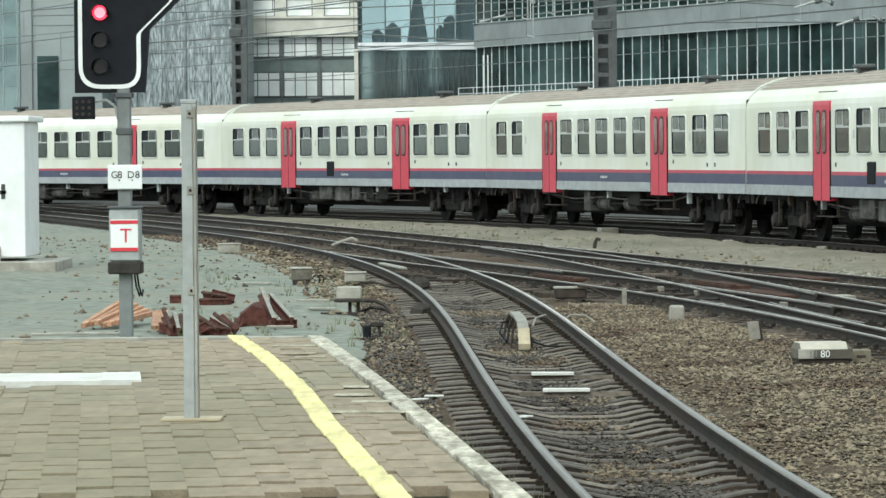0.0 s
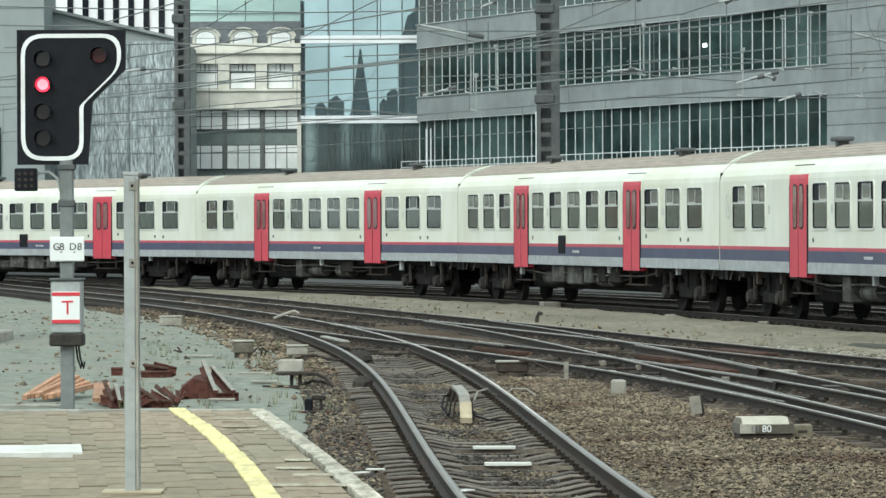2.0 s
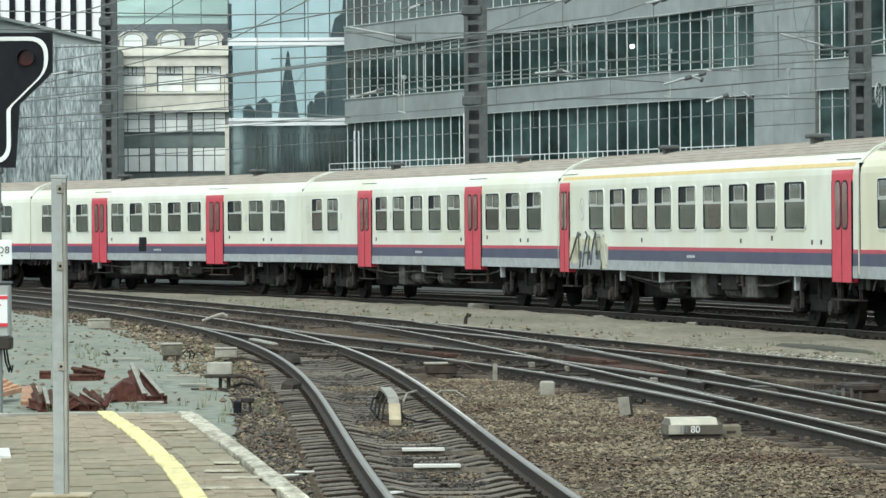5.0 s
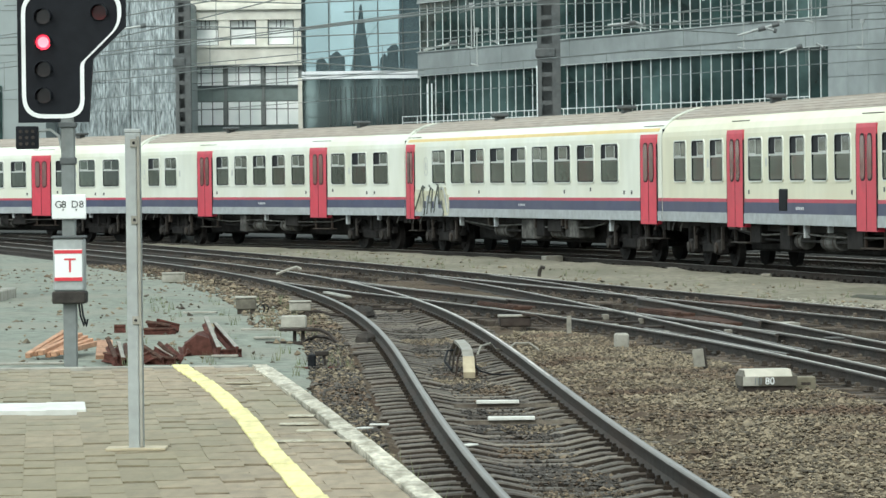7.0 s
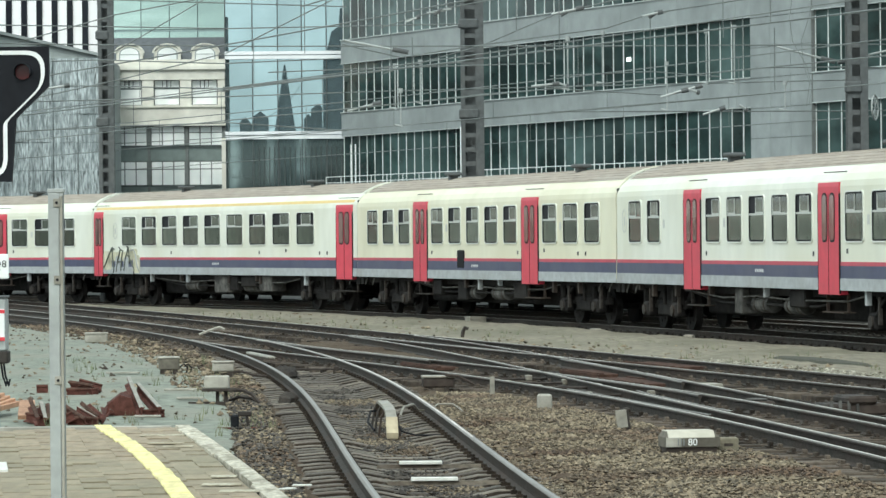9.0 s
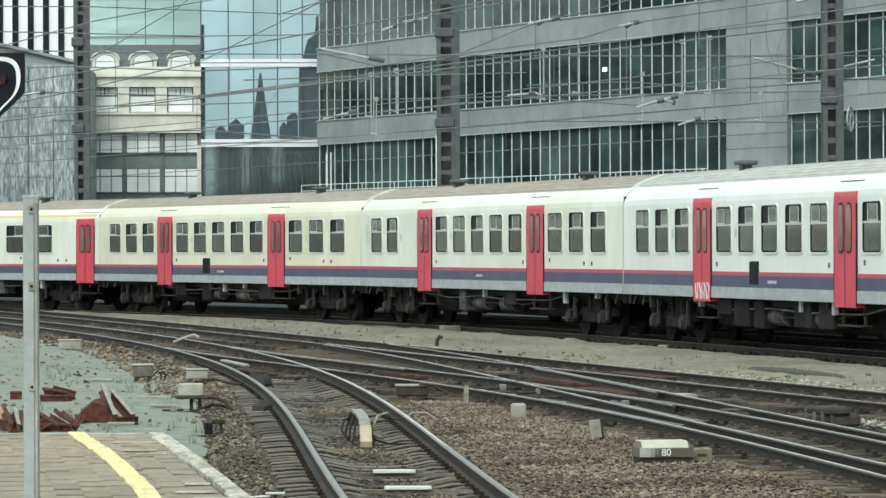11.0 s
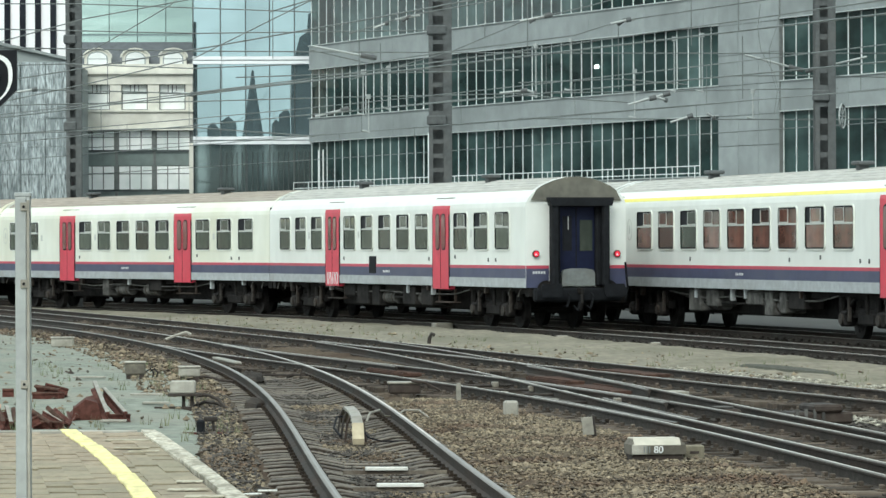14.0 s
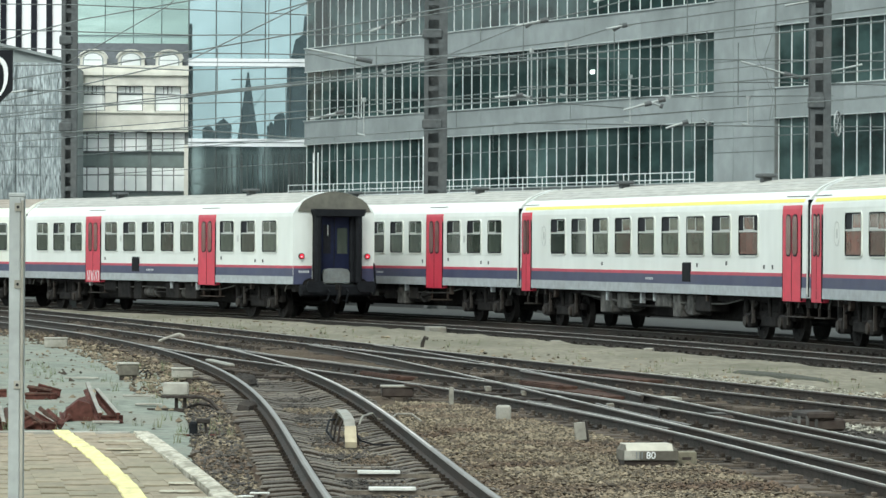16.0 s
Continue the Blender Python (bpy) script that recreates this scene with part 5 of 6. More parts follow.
# ---- catenary masts and wires ----
def lattice_mast(x, y, w, top, label, arm=True):
    m = thing("catenary_mast", label, "catenary mast", pose(x, y, 0), group="catenary masts")
    for sx in (-1, 1):
        for sy in (-1, 1):
            part("leg", box(B(), sx * w / 2 - 0.07, sx * w / 2 + 0.07, sy * w / 2 - 0.07, sy * w / 2 + 0.07, -0.3, top), M_MAST, m)
    z, k = 0.2, 0
    while z < top - 0.6:
        part("batten", box(B(), -w / 2, w / 2, -w / 2 - 0.05, -w / 2 + 0.03, z, z + 0.16), M_MAST, m)
        part("batten", box(B(), -w / 2 - 0.03, -w / 2 + 0.05, -w / 2, w / 2, z, z + 0.16), M_MAST, m)
        z += 0.52
        k += 1
    part("face_plate", box(B(), w * 0.16, w / 2 + 0.08, -w / 2 - 0.09, -w / 2 - 0.06, 0, top), M_MAST, m)
    part("back_plate", box(B(), -w / 2, w / 2, w / 2 + 0.08, w / 2 + 0.1, 0, top), M_MAST, m)
    for zz in (6.6, 9.9):
        part("bracket_box", box(B(), -w / 2 - 0.16, w / 2 - 0.1, -w / 2 - 0.16, -w / 2 + 0.1, zz, zz + 0.36, 0.05), M_MAST, m)
    return m


lattice_mast(3.95, 145, 0.68, 17, "dark lattice catenary mast behind the running lines")
lattice_mast(15.21, 122, 0.48, 17, "dark lattice catenary mast with a tension wheel")
lattice_mast(-9.83, 151, 0.44, 18, "dark lattice catenary mast before the grey glass building")
lattice_mast(29.5, 122, 0.58, 17, "dark lattice catenary mast beside the far line")

def bmesh_torus(R, r, n=24, m=6):
    rings = []
    for i in range(n + 1):
        a = 2 * math.pi * i / n
        rings.append([((R + r * math.cos(2 * math.pi * j / m)) * math.cos(a), r * math.sin(2 * math.pi * j / m), (R + r * math.cos(2 * math.pi * j / m)) * math.sin(a)) for j in range(m)])
    return loft(rings, caps=False)


wheel = thing("tension_wheel", "grey spoked tension wheel on a catenary mast", "pulley wheel", pose(15.72, 121.6, 6.14, 0, 0, 68))
part("rim", bmesh_torus(0.38, 0.028), M_GALV, wheel)
for k in range(4):
    a = math.pi * k / 4
    part("spoke", rod(B(), (-0.38 * math.cos(a), 0, -0.38 * math.sin(a)), (0.38 * math.cos(a), 0, 0.38 * math.sin(a)), 0.016), M_GALV, wheel)


def catenary(a, b, drop, sag, step, r=0.017):
    """Contact wire, messenger wire and droppers."""
    c = thing("catenary", "contact wire hung by droppers from a sagging messenger wire", "overhead wire", group="overhead wires")
    a, b = Vector(a), Vector(b)
    part("contact_wire", rod(B(), a, b, r, 5), M_WIRE, c)
    n = max(4, int((b - a).length / step))
    top = [a.lerp(b, i / n) + Vector((0, 0, drop - sag * 4 * (i / n) * (1 - i / n))) for i in range(n + 1)]
    part("messenger_wire", tube(B(), top, r, 5), M_WIRE, c)
    for i in range(1, n):
        part("dropper", rod(B(), a.lerp(b, i / n), top[i], 0.009, 4), M_WIRE, c)
    return c


# spans over the running lines, rising to the right towards the viewer
for k, (x, y, x2, y2, z) in enumerate(((-30, 190, 18, 62, 5.9), (-24, 205, 26, 66, 6.1), (-15, 215, 34, 75, 6.0), (-34, 178, 10, 58, 5.8))):
    catenary((x, y, z), (x2, y2, z), 1.5, 0.5, 9)
# feeder, span and pull-off wires: distance, then place across and height
OVERHEAD = [
    (128, [(-14.99, 11.12), (-8.1, 11.05), (-4.43, 10.85), (0.55, 10.84), (7.86, 10.8), (16.42, 10.74), (19.75, 10.76)]),
    (133, [(-15.59, 9.61), (-4.6, 9.35), (3.22, 9.44)]),
    (126, [(-14.77, 8.62), (-4.36, 8.41), (7.73, 8.32), (16.16, 8.3), (19.43, 8.29)]),
    (130, [(-12.83, 6.54), (-7.85, 7.58), (-4.5, 8.39), (-0.8, 10.22), (0.56, 10.62), (2.41, 11.13), (4.27, 11.91)]),
    (150.7, [(-9.87, 9.26), (-8.68, 9.9), (-6.14, 11.38), (-5.21, 12.24), (-4.3, 13.48)]),
    (136, [(-11.86, 9.1), (-8.55, 10.01), (-4.7, 10.71), (0.58, 11.59), (2.53, 12.01)]),
    (129, [(-15.12, 6.92), (-10.29, 7.25), (-9.61, 7.32), (-4.47, 7.18), (0.54, 7.74), (3.18, 7.97)]),
    (134, [(-15.71, 6.91), (-4.65, 7.1), (0.56, 7.24), (8.22, 7.37), (17.18, 7.5)]),
    (127, [(-0.7, 8.49), (1.19, 8.05), (3.13, 8.35), (7.8, 8.94), (9.23, 9.4), (14.19, 10.11), (16.29, 10.42), (19.59, 10.88)]),
    (131, [(-3.19, 7.78), (-0.01, 7.88), (6.17, 8.01)]),
    (125, [(-1.97, 9.59), (-0.36, 10.07), (1.87, 10.61), (3.39, 11)]),
    (130, [(0.55, 9.17), (2.69, 9.8), (6.33, 10.42), (7.98, 10.82), (10.77, 11.52)]),
    (132, [(0.55, 7.73), (3.99, 8.68), (6.43, 9.7), (8.48, 10.16), (11.88, 11.09)]),
    (128, [(-0.56, 6.43), (3.97, 6.9), (6.22, 7.05), (9.68, 6.81)]),
    (126, [(5.93, 6.24), (15.29, 6.18), (19.43, 6.2)]),
    (124, [(12.27, 7.5), (15.06, 7.5), (19.12, 7.41)]),
    (138, [(-16.17, 10.68), (-8.68, 10.65), (-0.6, 10.35)]),
    (130, [(-12.46, 5.83), (-8.19, 6), (-4.51, 6.1), (-0.57, 5.8)]),
    (129, [(6.07, 7.5), (9.39, 7.62), (11.6, 7.43)]),
    (134, [(-14.75, 8.25), (-9.01, 8.38), (-4.8, 8.22), (-0.97, 8.36)])]
for y, pts in OVERHEAD:
    o = part("overhead_wire", tube(B(), [(x, y + 0.02 * i, z) for i, (x, z) in enumerate(pts)], 0.02, 6), M_WIRE)
    tagged(o, "thin grey overhead line wire", "overhead wire", group="overhead wires")
ARMS = [(10.53, 6.01, 11.23, 6.23), (11.67, 6.3, 11.93, 6.13), (9.21, 6.57, 10.09, 6.8), (10.09, 6.8, 10.44, 6.69), (1.31, 8.97, 1.75, 9.14), (-0.54, 6.22, 0.51, 6.48), (14.23, 9.85, 15.29, 10.05), (8.26, 9.93, 10.01, 10.46), (5.85, 9.17, 6.85, 9.38), (8.69, 9.09, 9.31, 9.23), (-9.82, 7, -9.15, 7.1), (-4.93, 6.99, -4.23, 6.91), (-0.6, 8.41, 1.38, 8.03), (5.2, 6.94, 6.07, 7.02), (6.07, 7.02, 6.35, 6.93), (9.65, 6.70, 10.52, 6.92), (12.86, 8.11, 14.68, 7.62), (16.67, 8.04, 14.75, 7.60)]
for x, z, x2, z2 in ARMS:
    o = thing("registration_arm", "pale tubular registration arm with insulator", "catenary arm", pose(x, 123, z), group="registration arms")
    part("tube", rod(B(), (0, 0, 0), (x2 - x, 0.05, z2 - z), 0.035, 8), M_GALV, o)
    part("insulator", rod(B(), ((x2 - x) * 0.75, 0.04, (z2 - z) * 0.75), (x2 - x, 0.05, z2 - z), 0.075, 8), M_MAST, o)
DROPS = [(6.54, 6.93, 8.66), (7.66, 7.11, 8.84), (11.00, 7.08, 8.87), (11.90, 7.07, 8.99), (9.72, 6.23, 7.83), (0.99, 6.36, 7.84), (1.80, 6.54, 7.96), (1.16, 5.80, 7.04), (13.53, 6.20, 7.18)]
for x, z0, z1 in DROPS:
    o = thing("contact_wire_dropper", "pale vertical drop tube with insulators on the overhead line", "catenary dropper", pose(x, 127, z0), group="drop tubes")
    part("tube", rod(B(), (0, 0, 0), (0, 0, z1 - z0), 0.026, 6), M_GALV, o)
    part("insulator", rod(B(), (0, 0, z1 - z0 - 0.12), (0, 0, z1 - z0 + 0.02), 0.075, 8), M_GALV, o)
    part("clamp", rod(B(), (-0.2, 0, 0.1), (0.05, 0, 0.04), 0.03, 6), M_GALV, o)
for x, z in ((2.38, 9.53), (6.46, 9.47), (9.30, 9.38)):
    o = thing("section_insulator", "pale jointed section insulator on the overhead wire", "insulator", pose(x, 127.2, z), group="section insulators")
    for k in range(3):
        part("bar", rod(B(), (-0.35 + 0.2 * k, 0, -0.05 + 0.04 * k), (0.05 + 0.2 * k, 0, 0.0 + 0.04 * k), 0.035, 6), M_GALV, o)
    part("core", rod(B(), (-0.12, 0.02, -0.1), (0.15, 0.02, 0.08), 0.06, 8), M_MAST, o)
for pts in ([(13.19, 9.6), (13.10, 8.9), (13.19, 8.19), (13.61, 7.44), (13.78, 6.8), (13.68, 6.25)], [(13.80, 9.6), (13.72, 9.0), (13.45, 8.2), (13.53, 7.44), (13.70, 6.9), (13.60, 6.2)]):
    o = part("hanging_cable", tube(B(), [(x, 121.5, z) for x, z in pts], 0.01, 5), M_WIRE)
    tagged(o, "slack thin feeder cable hanging beside a mast", "cable", group="feeder cables")
for x, z0, z1 in ((4.9, 8.9, 10.8), (11.55, 8.6, 10.6), (9.2, 7.2, 9.2), (-1.9, 8.2, 10.6), (1.55, 6.9, 8.7), (13.2, 6.9, 8.9)):
    o = part("hanger_wire", rod(B(), (x, 127, z0), (x, 127, z1), 0.016, 5), M_WIRE)
    tagged(o, "short vertical hanger wire on the overhead line", "overhead wire", group="overhead wires")


# ---- small things of the yard ----
def cable_box(x, y, w, d, h, label, lid=True, feet=True, m=M_CONCRETE, top=None):
    c = thing("cable_box", label, "equipment box", pose(x, y, -0.13, 0, 0, random.uniform(-6, 6)))
    z0 = 0.07 if feet else 0.0
    part("housing", box(B(), -w / 2, w / 2, -d / 2, d / 2, z0, h, 0.02), m, c)
    if lid:
        part("lid", box(B(), -w / 2 - 0.015, w / 2 + 0.015, -d / 2 - 0.015, d / 2 + 0.015, h, h + 0.035, 0.012), top or m, c)
    if feet:
        for sx in (-1, 1):
            part("foot", box(B(), sx * w * 0.32 - 0.04, sx * w * 0.32 + 0.04, -d / 2 + 0.03, d / 2 - 0.03, -0.05, z0 + 0.005), M_DARKMETAL, c)
    return c


c = cable_box(-3.50, 70.0, 0.36, 0.3, 0.27, "weathered brown-grey metal cable box with pale lid on short feet", m=M_COVERSIDE, top=M_CONCRETE)
for k in (0.0, 0.07):
    part("cable_loop", tube(B(), [(0.2 + k, 0, 0.12), (0.27 + k, 0, 0.17), (0.33 + k, 0, 0.10), (0.30 + k, 0, -0.02), (0.24 + k, 0, 0.0)], 0.013), M_RUBBER, c)
c = cable_box(-2.50, 68.8, 0.36, 0.3, 0.22, "pale concrete cable box beside the curved track")
part("pipe", tube(B(), [(0.15, -0.1, 0.06), (0.3, -0.1, 0.07), (0.55, -0.15, 0.0), (0.8, -0.3, -0.02)], 0.025), M_DARKMETAL, c)
cable_box(-6.30, 92.3, 0.52, 0.35, 0.2, "low whitish concrete cable box beside the rails", feet=False)
c = thing("switch_stand", "pale box on a dark steel stand with bent pipes", "switch stand", pose(-2.15, 56.9, -0.13))
part("box", box(B(), -0.19, 0.17, -0.15, 0.15, 0.22, 0.40, 0.015), M_CONCRETE, c)
part("table_plate", box(B(), -0.22, 0.26, -0.17, 0.17, 0.18, 0.22, 0.008), M_DARKMETAL, c)
for x in (0.0, 0.12):
    part("leg", box(B(), x - 0.025, x + 0.025, -0.03, 0.03, -0.05, 0.18), M_DARKMETAL, c)
part("bent_pipe", tube(B(), [(0.2, -0.1, 0.2), (0.38, -0.1, 0.19), (0.5, -0.12, 0.13), (0.6, -0.18, 0.02), (0.78, -0.3, -0.04)], 0.028), M_DARKMETAL, c)
part("bent_pipe", tube(B(), [(0.15, 0.1, 0.02), (0.3, 0.1, 0.09), (0.48, 0.05, 0.07), (0.62, 0, -0.02)], 0.025), M_DARKMETAL, c)
part("foot_bar", box(B(), -0.42, 0.22, -0.06, 0.02, -0.03, 0.03), M_DARKMETAL, c)
c = thing("point_lever", "small black point lever with a rusty rod", "point lever", pose(-1.58, 49.3, -0.13))
part("weight", box(B(), -0.12, -0.02, -0.1, 0.1, -0.02, 0.17, 0.02), M_RUBBER, c)
part("arm", box(B(), -0.03, 0.14, -0.05, 0.05, 0.15, 0.21, 0.01), M_DARKMETAL, c)
part("prop", rod(B(), (0.10, 0, -0.02), (0.08, 0, 0.16), 0.018), M_DARKMETAL, c)
part("rod", rod(B(), (-0.3, 0.05, 0.0), (0.45, -0.05, 0.0), 0.015), M_RUST, c)

# numbered cover box with its concrete block
c = thing("point_motor_cover", "cream point motor cover numbered 80 beside the rails", "point motor", pose(3.49, 42.9, -0.13, 0, 0, 8))
part("cover", loft([[(-0.30, -0.2, z0), (0.30, -0.2, z0), (0.30, 0.2, z0), (-0.30, 0.2, z0)] if z0 < 0.17 else [(-0.27, -0.13, z0), (0.24, -0.13, z0), (0.24, 0.14, z0), (-0.27, 0.14, z0)] for z0 in (0.06, 0.165, 0.225)]), M_COVERSIDE, c, "bevelled grey cover")
part("lid", box(B(), -0.272, 0.242, -0.132, 0.142, 0.222, 0.236, 0.005), M_COVERTOP, c, "cream top plate")
for z0, z1, y0, y1 in ((0.166, 0.226, -0.205, -0.134), (0.166, 0.226, 0.142, 0.205)):
    part("lid_slope", loft([[(-0.272, y0 if y0 < 0 else y1, z0), (0.242, y0 if y0 < 0 else y1, z0), (0.242, y1 if y0 < 0 else y0, z1 + 0.006), (-0.272, y1 if y0 < 0 else y0, z1 + 0.006)],
                            [(-0.272, y0 if y0 < 0 else y1, z0 - 0.008), (0.242, y0 if y0 < 0 else y1, z0 - 0.008), (0.242, y1 if y0 < 0 else y0, z1 - 0.002), (-0.272, y1 if y0 < 0 else y0, z1 - 0.002)]]), M_COVERTOP, c)
part("end_face", box(B(), -0.30, -0.13, -0.208, -0.196, 0.062, 0.166, 0.003), M_CONCRETE, c, "pale worn end of the cover")
part("plinth", box(B(), -0.29, 0.27, -0.17, 0.17, -0.06, 0.06), M_DARKMETAL, c)
letter("80", c, (-0.06, -0.212, 0.078), 0.078, M_WHITEPAINT)
for k in range(3):
    part("mark_bar", box(B(), -0.17 + k * 0.03, -0.157 + k * 0.03, -0.214, -0.2, 0.078, 0.15), M_GREYPOLE, c)
c = thing("concrete_block", "small mossy concrete block beside the motor cover", "concrete block", pose(3.93, 43.1, -0.13))
part("block", box(B(), -0.12, 0.11, -0.1, 0.1, -0.05, 0.14, 0.015), M_BANK, c)
part("recess", box(B(), -0.05, 0.05, -0.104, -0.09, 0.05, 0.08), M_DARKMETAL, c)

for x, y, w, h, lab in ((2.44, 54.4, 0.19, 0.19, "small square concrete marker in the ballast"), (5.60, 96.6, 0.28, 0.12, "whitewashed concrete stub on the gravel bank"),
                        (7.40, 90.7, 0.24, 0.09, "grey concrete stub on the gravel bank"), (3.05, 110.6, 0.5, 0.17, "rough grey concrete lump on the gravel bank")):
    m = thing("concrete_marker", lab, "marker stone", pose(x, y, -0.13, 0, 0, random.uniform(-15, 15)))
    part("stone", box(B(), -w / 2, w / 2, -w / 2, w / 2, -0.05, h, 0.025), M_CROC if y > 80 else M_CONCRETE, m)
m = thing("marker_plate", "leaning pale plate on a short dark post", "marker", pose(3.11, 48.0, -0.13, 0, -7, 0))
part("plate", box(B(), -0.075, 0.06, -0.02, 0.02, 0.02, 0.24, 0.005), M_CROC, m)
part("post", box(B(), 0.02, 0.09, 0.0, 0.05, -0.05, 0.26, 0.01), M_DARKMETAL, m)
m = thing("stub_post", "short rusty steel stub post beside the rail", "post", pose(1.87, 59.1, -0.13))
part("stub", box(B(), -0.035, 0.035, -0.03, 0.03, -0.05, 0.27, 0.008), M_CROC, m)
c = cable_box(1.12, 62.4, 0.50, 0.42, 0.15, "dark weathered trackside cable trough box with pale lid", feet=False, m=M_DARKMETAL, top=M_CROC)
part("pipe", tube(B(), [(0.1, -0.25, 0.2), (0.3, -0.3, 0.18), (0.55, -0.3, 0.05)], 0.02), M_DARKMETAL, c)

# white plates between the rails
for x, y, w in ((0.543, 40.65, 0.44), (0.636, 37.85, 0.45)):
    m = thing("trackside_plate", "narrow whitish plate lying between the rails", "plate", pose(x, y, -0.11))
    part("plate", box(B(), -w / 2, w / 2, -0.055, 0.055, 0.0, 0.035, 0.006), M_WHITELINE, m)
    part("bar", box(B(), -0.45, 0.62, -0.012, 0.012, -0.04, 0.0), M_STEELSLEEPER, m)
for x, y in ((-0.75, 36.6), (-0.62, 37.1), (-1.0, 37.0), (0.2, 34.1), (-0.9, 34.0)):
    m = thing("white_scrap", "flat scrap of whitish paper on the ballast", "litter", pose(x, y, -0.1, 0, 0, random.uniform(0, 180)))
    part("sheet", box(B(), -0.09, 0.09, -0.05, 0.05, 0, 0.015, 0.004), M_WHITELINE, m)


# contact ramp between the rails
def contact_ramp():
    p, d, r = NEAR.frame_at(48.6)
    m = thing("contact_ramp", "arched steel contact ramp with cream end between the rails", "signal contact", Matrix.Translation((p.x + 0.02, 48.6, 0)) @ Matrix.Rotation(math.atan2(-d.x, d.y), 4, "Z"))
    prof = [(-1.0, -0.13), (-0.85, 0.05), (-0.55, 0.13), (0.2, 0.16), (1.6, 0.165), (2.2, 0.10), (2.6, -0.05)]
    rings = [[(-0.065, y, z - 0.035), (0.065, y, z - 0.035), (0.065, y, z), (-0.065, y, z)] for y, z in prof]
    part("ramp_bar", loft(rings[1:]), M_CROC, m)
    part("end_board", loft([[(-0.07, y, z - 0.06), (0.07, y, z - 0.06), (0.07, y - 0.02, z + 0.01), (-0.07, y - 0.02, z + 0.01)] for y, z in ((-1.05, -0.13), (-0.87, 0.055))]), M_CROCEND, m, "cream painted end board")
    for y in (-0.3, 0.8, 1.8):
        for s in (-1, 1):
            part("support", tube(B(), [(s * 0.055, y, 0.13), (s * 0.10, y, 0.04), (s * 0.13, y, -0.2)], 0.014), M_DARKMETAL, m)
    part("cable", tube(B(), [(-0.07, 1.0, 0.06), (-0.18, 0.9, 0.06), (-0.23, 0.6, -0.06), (-0.16, 0.3, -0.15)], 0.014), M_RUBBER, m)
    part("cable", tube(B(), [(0.07, -0.6, -0.02), (0.13, -0.7, -0.12), (0.3, -0.7, -0.17), (0.6, -0.7, -0.17)], 0.012), M_RUBBER, m)
    m2 = thing("bond_cable", "pale bond cable looped over the rail", "cable", pose(0.74, 53.6, 0))
    part("loop", tube(B(), [(-0.3, -0.9, -0.14), (-0.25, -0.6, -0.04), (-0.12, -0.4, -0.01), (-0.06, -0.2, -0.1), (0.1, 0, -0.12), (0.22, 0.2, -0.04), (0.42, 0.2, -0.04), (0.55, 0, -0.13)], 0.015), M_CROC, m2)


contact_ramp()


# scrap: cut rail lengths and timber
def rail_piece(a, b, parent, mats, scale=1.0, lean=0.0):
    """A cut rail from a to b in its pile's space."""
    a, b = Vector(a), Vector(b)
    d = b - a
    bm = loft([[(u * scale, y, (v + 0.08) * scale) for u, v in RAIL] for y in (0, d.length)], mi=RAIL_MI)
    ob = part("rail_piece", bm, mats, parent)
    ob.matrix_local = Matrix.Translation(a) @ d.to_track_quat("Y", "Z").to_matrix().to_4x4() @ Matrix.Rotation(radians(lean), 4, "Y")
    return ob


RUSTY, PALE = [M_RUST, M_RUSTPLATE, M_RUSTPLATE], [M_RUST, M_CROC, M_CROC]


def pile(x, y, label):
    return thing("scrap_rail_pile", label, "scrap metal", pose(x, y, -0.13) @ Matrix.Diagonal((0.8, 0.8, 0.8, 1)), group="scrap piles")


m = pile(-3.2, 53.0, "rusty rail heap with two pale worn rails leaning on it")
part("rusted_lump", loft([[(-0.40 * k + dx, y, z) for k, z in ((1, 0), (0.9, 0.2), (0.4, 0.36), (-0.1, 0.3), (-0.35, 0.0))] for y, dx in ((0.0, 0.02), (0.9, -0.04), (1.9, 0.03))]), M_RUST, m, "brown rusted heap")
rail_piece((0.26, -0.6, 0.10), (-0.12, 2.2, 0.52), m, PALE)
rail_piece((0.55, -0.5, 0.10), (0.05, 2.0, 0.42), m, PALE)
rail_piece((0.20, -0.4, 0.06), (0.62, -0.3, 0.06), m, RUSTY, 0.9)
rail_piece((-0.3, -0.3, 0.05), (-0.45, 1.4, 0.12), m, RUSTY, 1.0, 40)
m = pile(-3.68, 51.0, "jumbled short rusty rail offcuts by the platform end")
for a, b, l in (((-0.28, 0.2, 0.24), (0.1, -0.5, 0.05), 20), ((-0.1, 0.3, 0.2), (0.24, -0.4, 0.06), -30), ((0.0, 0.6, 0.28), (0.32, -0.2, 0.08), 60), ((-0.32, -0.4, 0.05), (-0.1, -0.4, 0.16), 0), ((-0.2, -0.3, 0.06), (0.3, -0.45, 0.05), 15)):
    rail_piece(a, b, m, PALE if l == -30 else RUSTY, 0.95, l)
m = pile(-4.36, 60.8, "low pile of rusty brown rail lengths on moss")
for a, b, l in (((-0.3, 0.1, 0.05), (0.3, -0.1, 0.05), 0), ((-0.28, 0.5, 0.18), (0.22, 0.0, 0.12), 30), ((-0.1, 0.3, 0.22), (0.33, 0.4, 0.1), -20), ((-0.3, -0.2, 0.05), (0.2, -0.3, 0.06), 10)):
    rail_piece(a, b, m, RUSTY, 1.0, l)
m = pile(-4.24, 51.2, "short rusty rails with pale heads beside the timber")
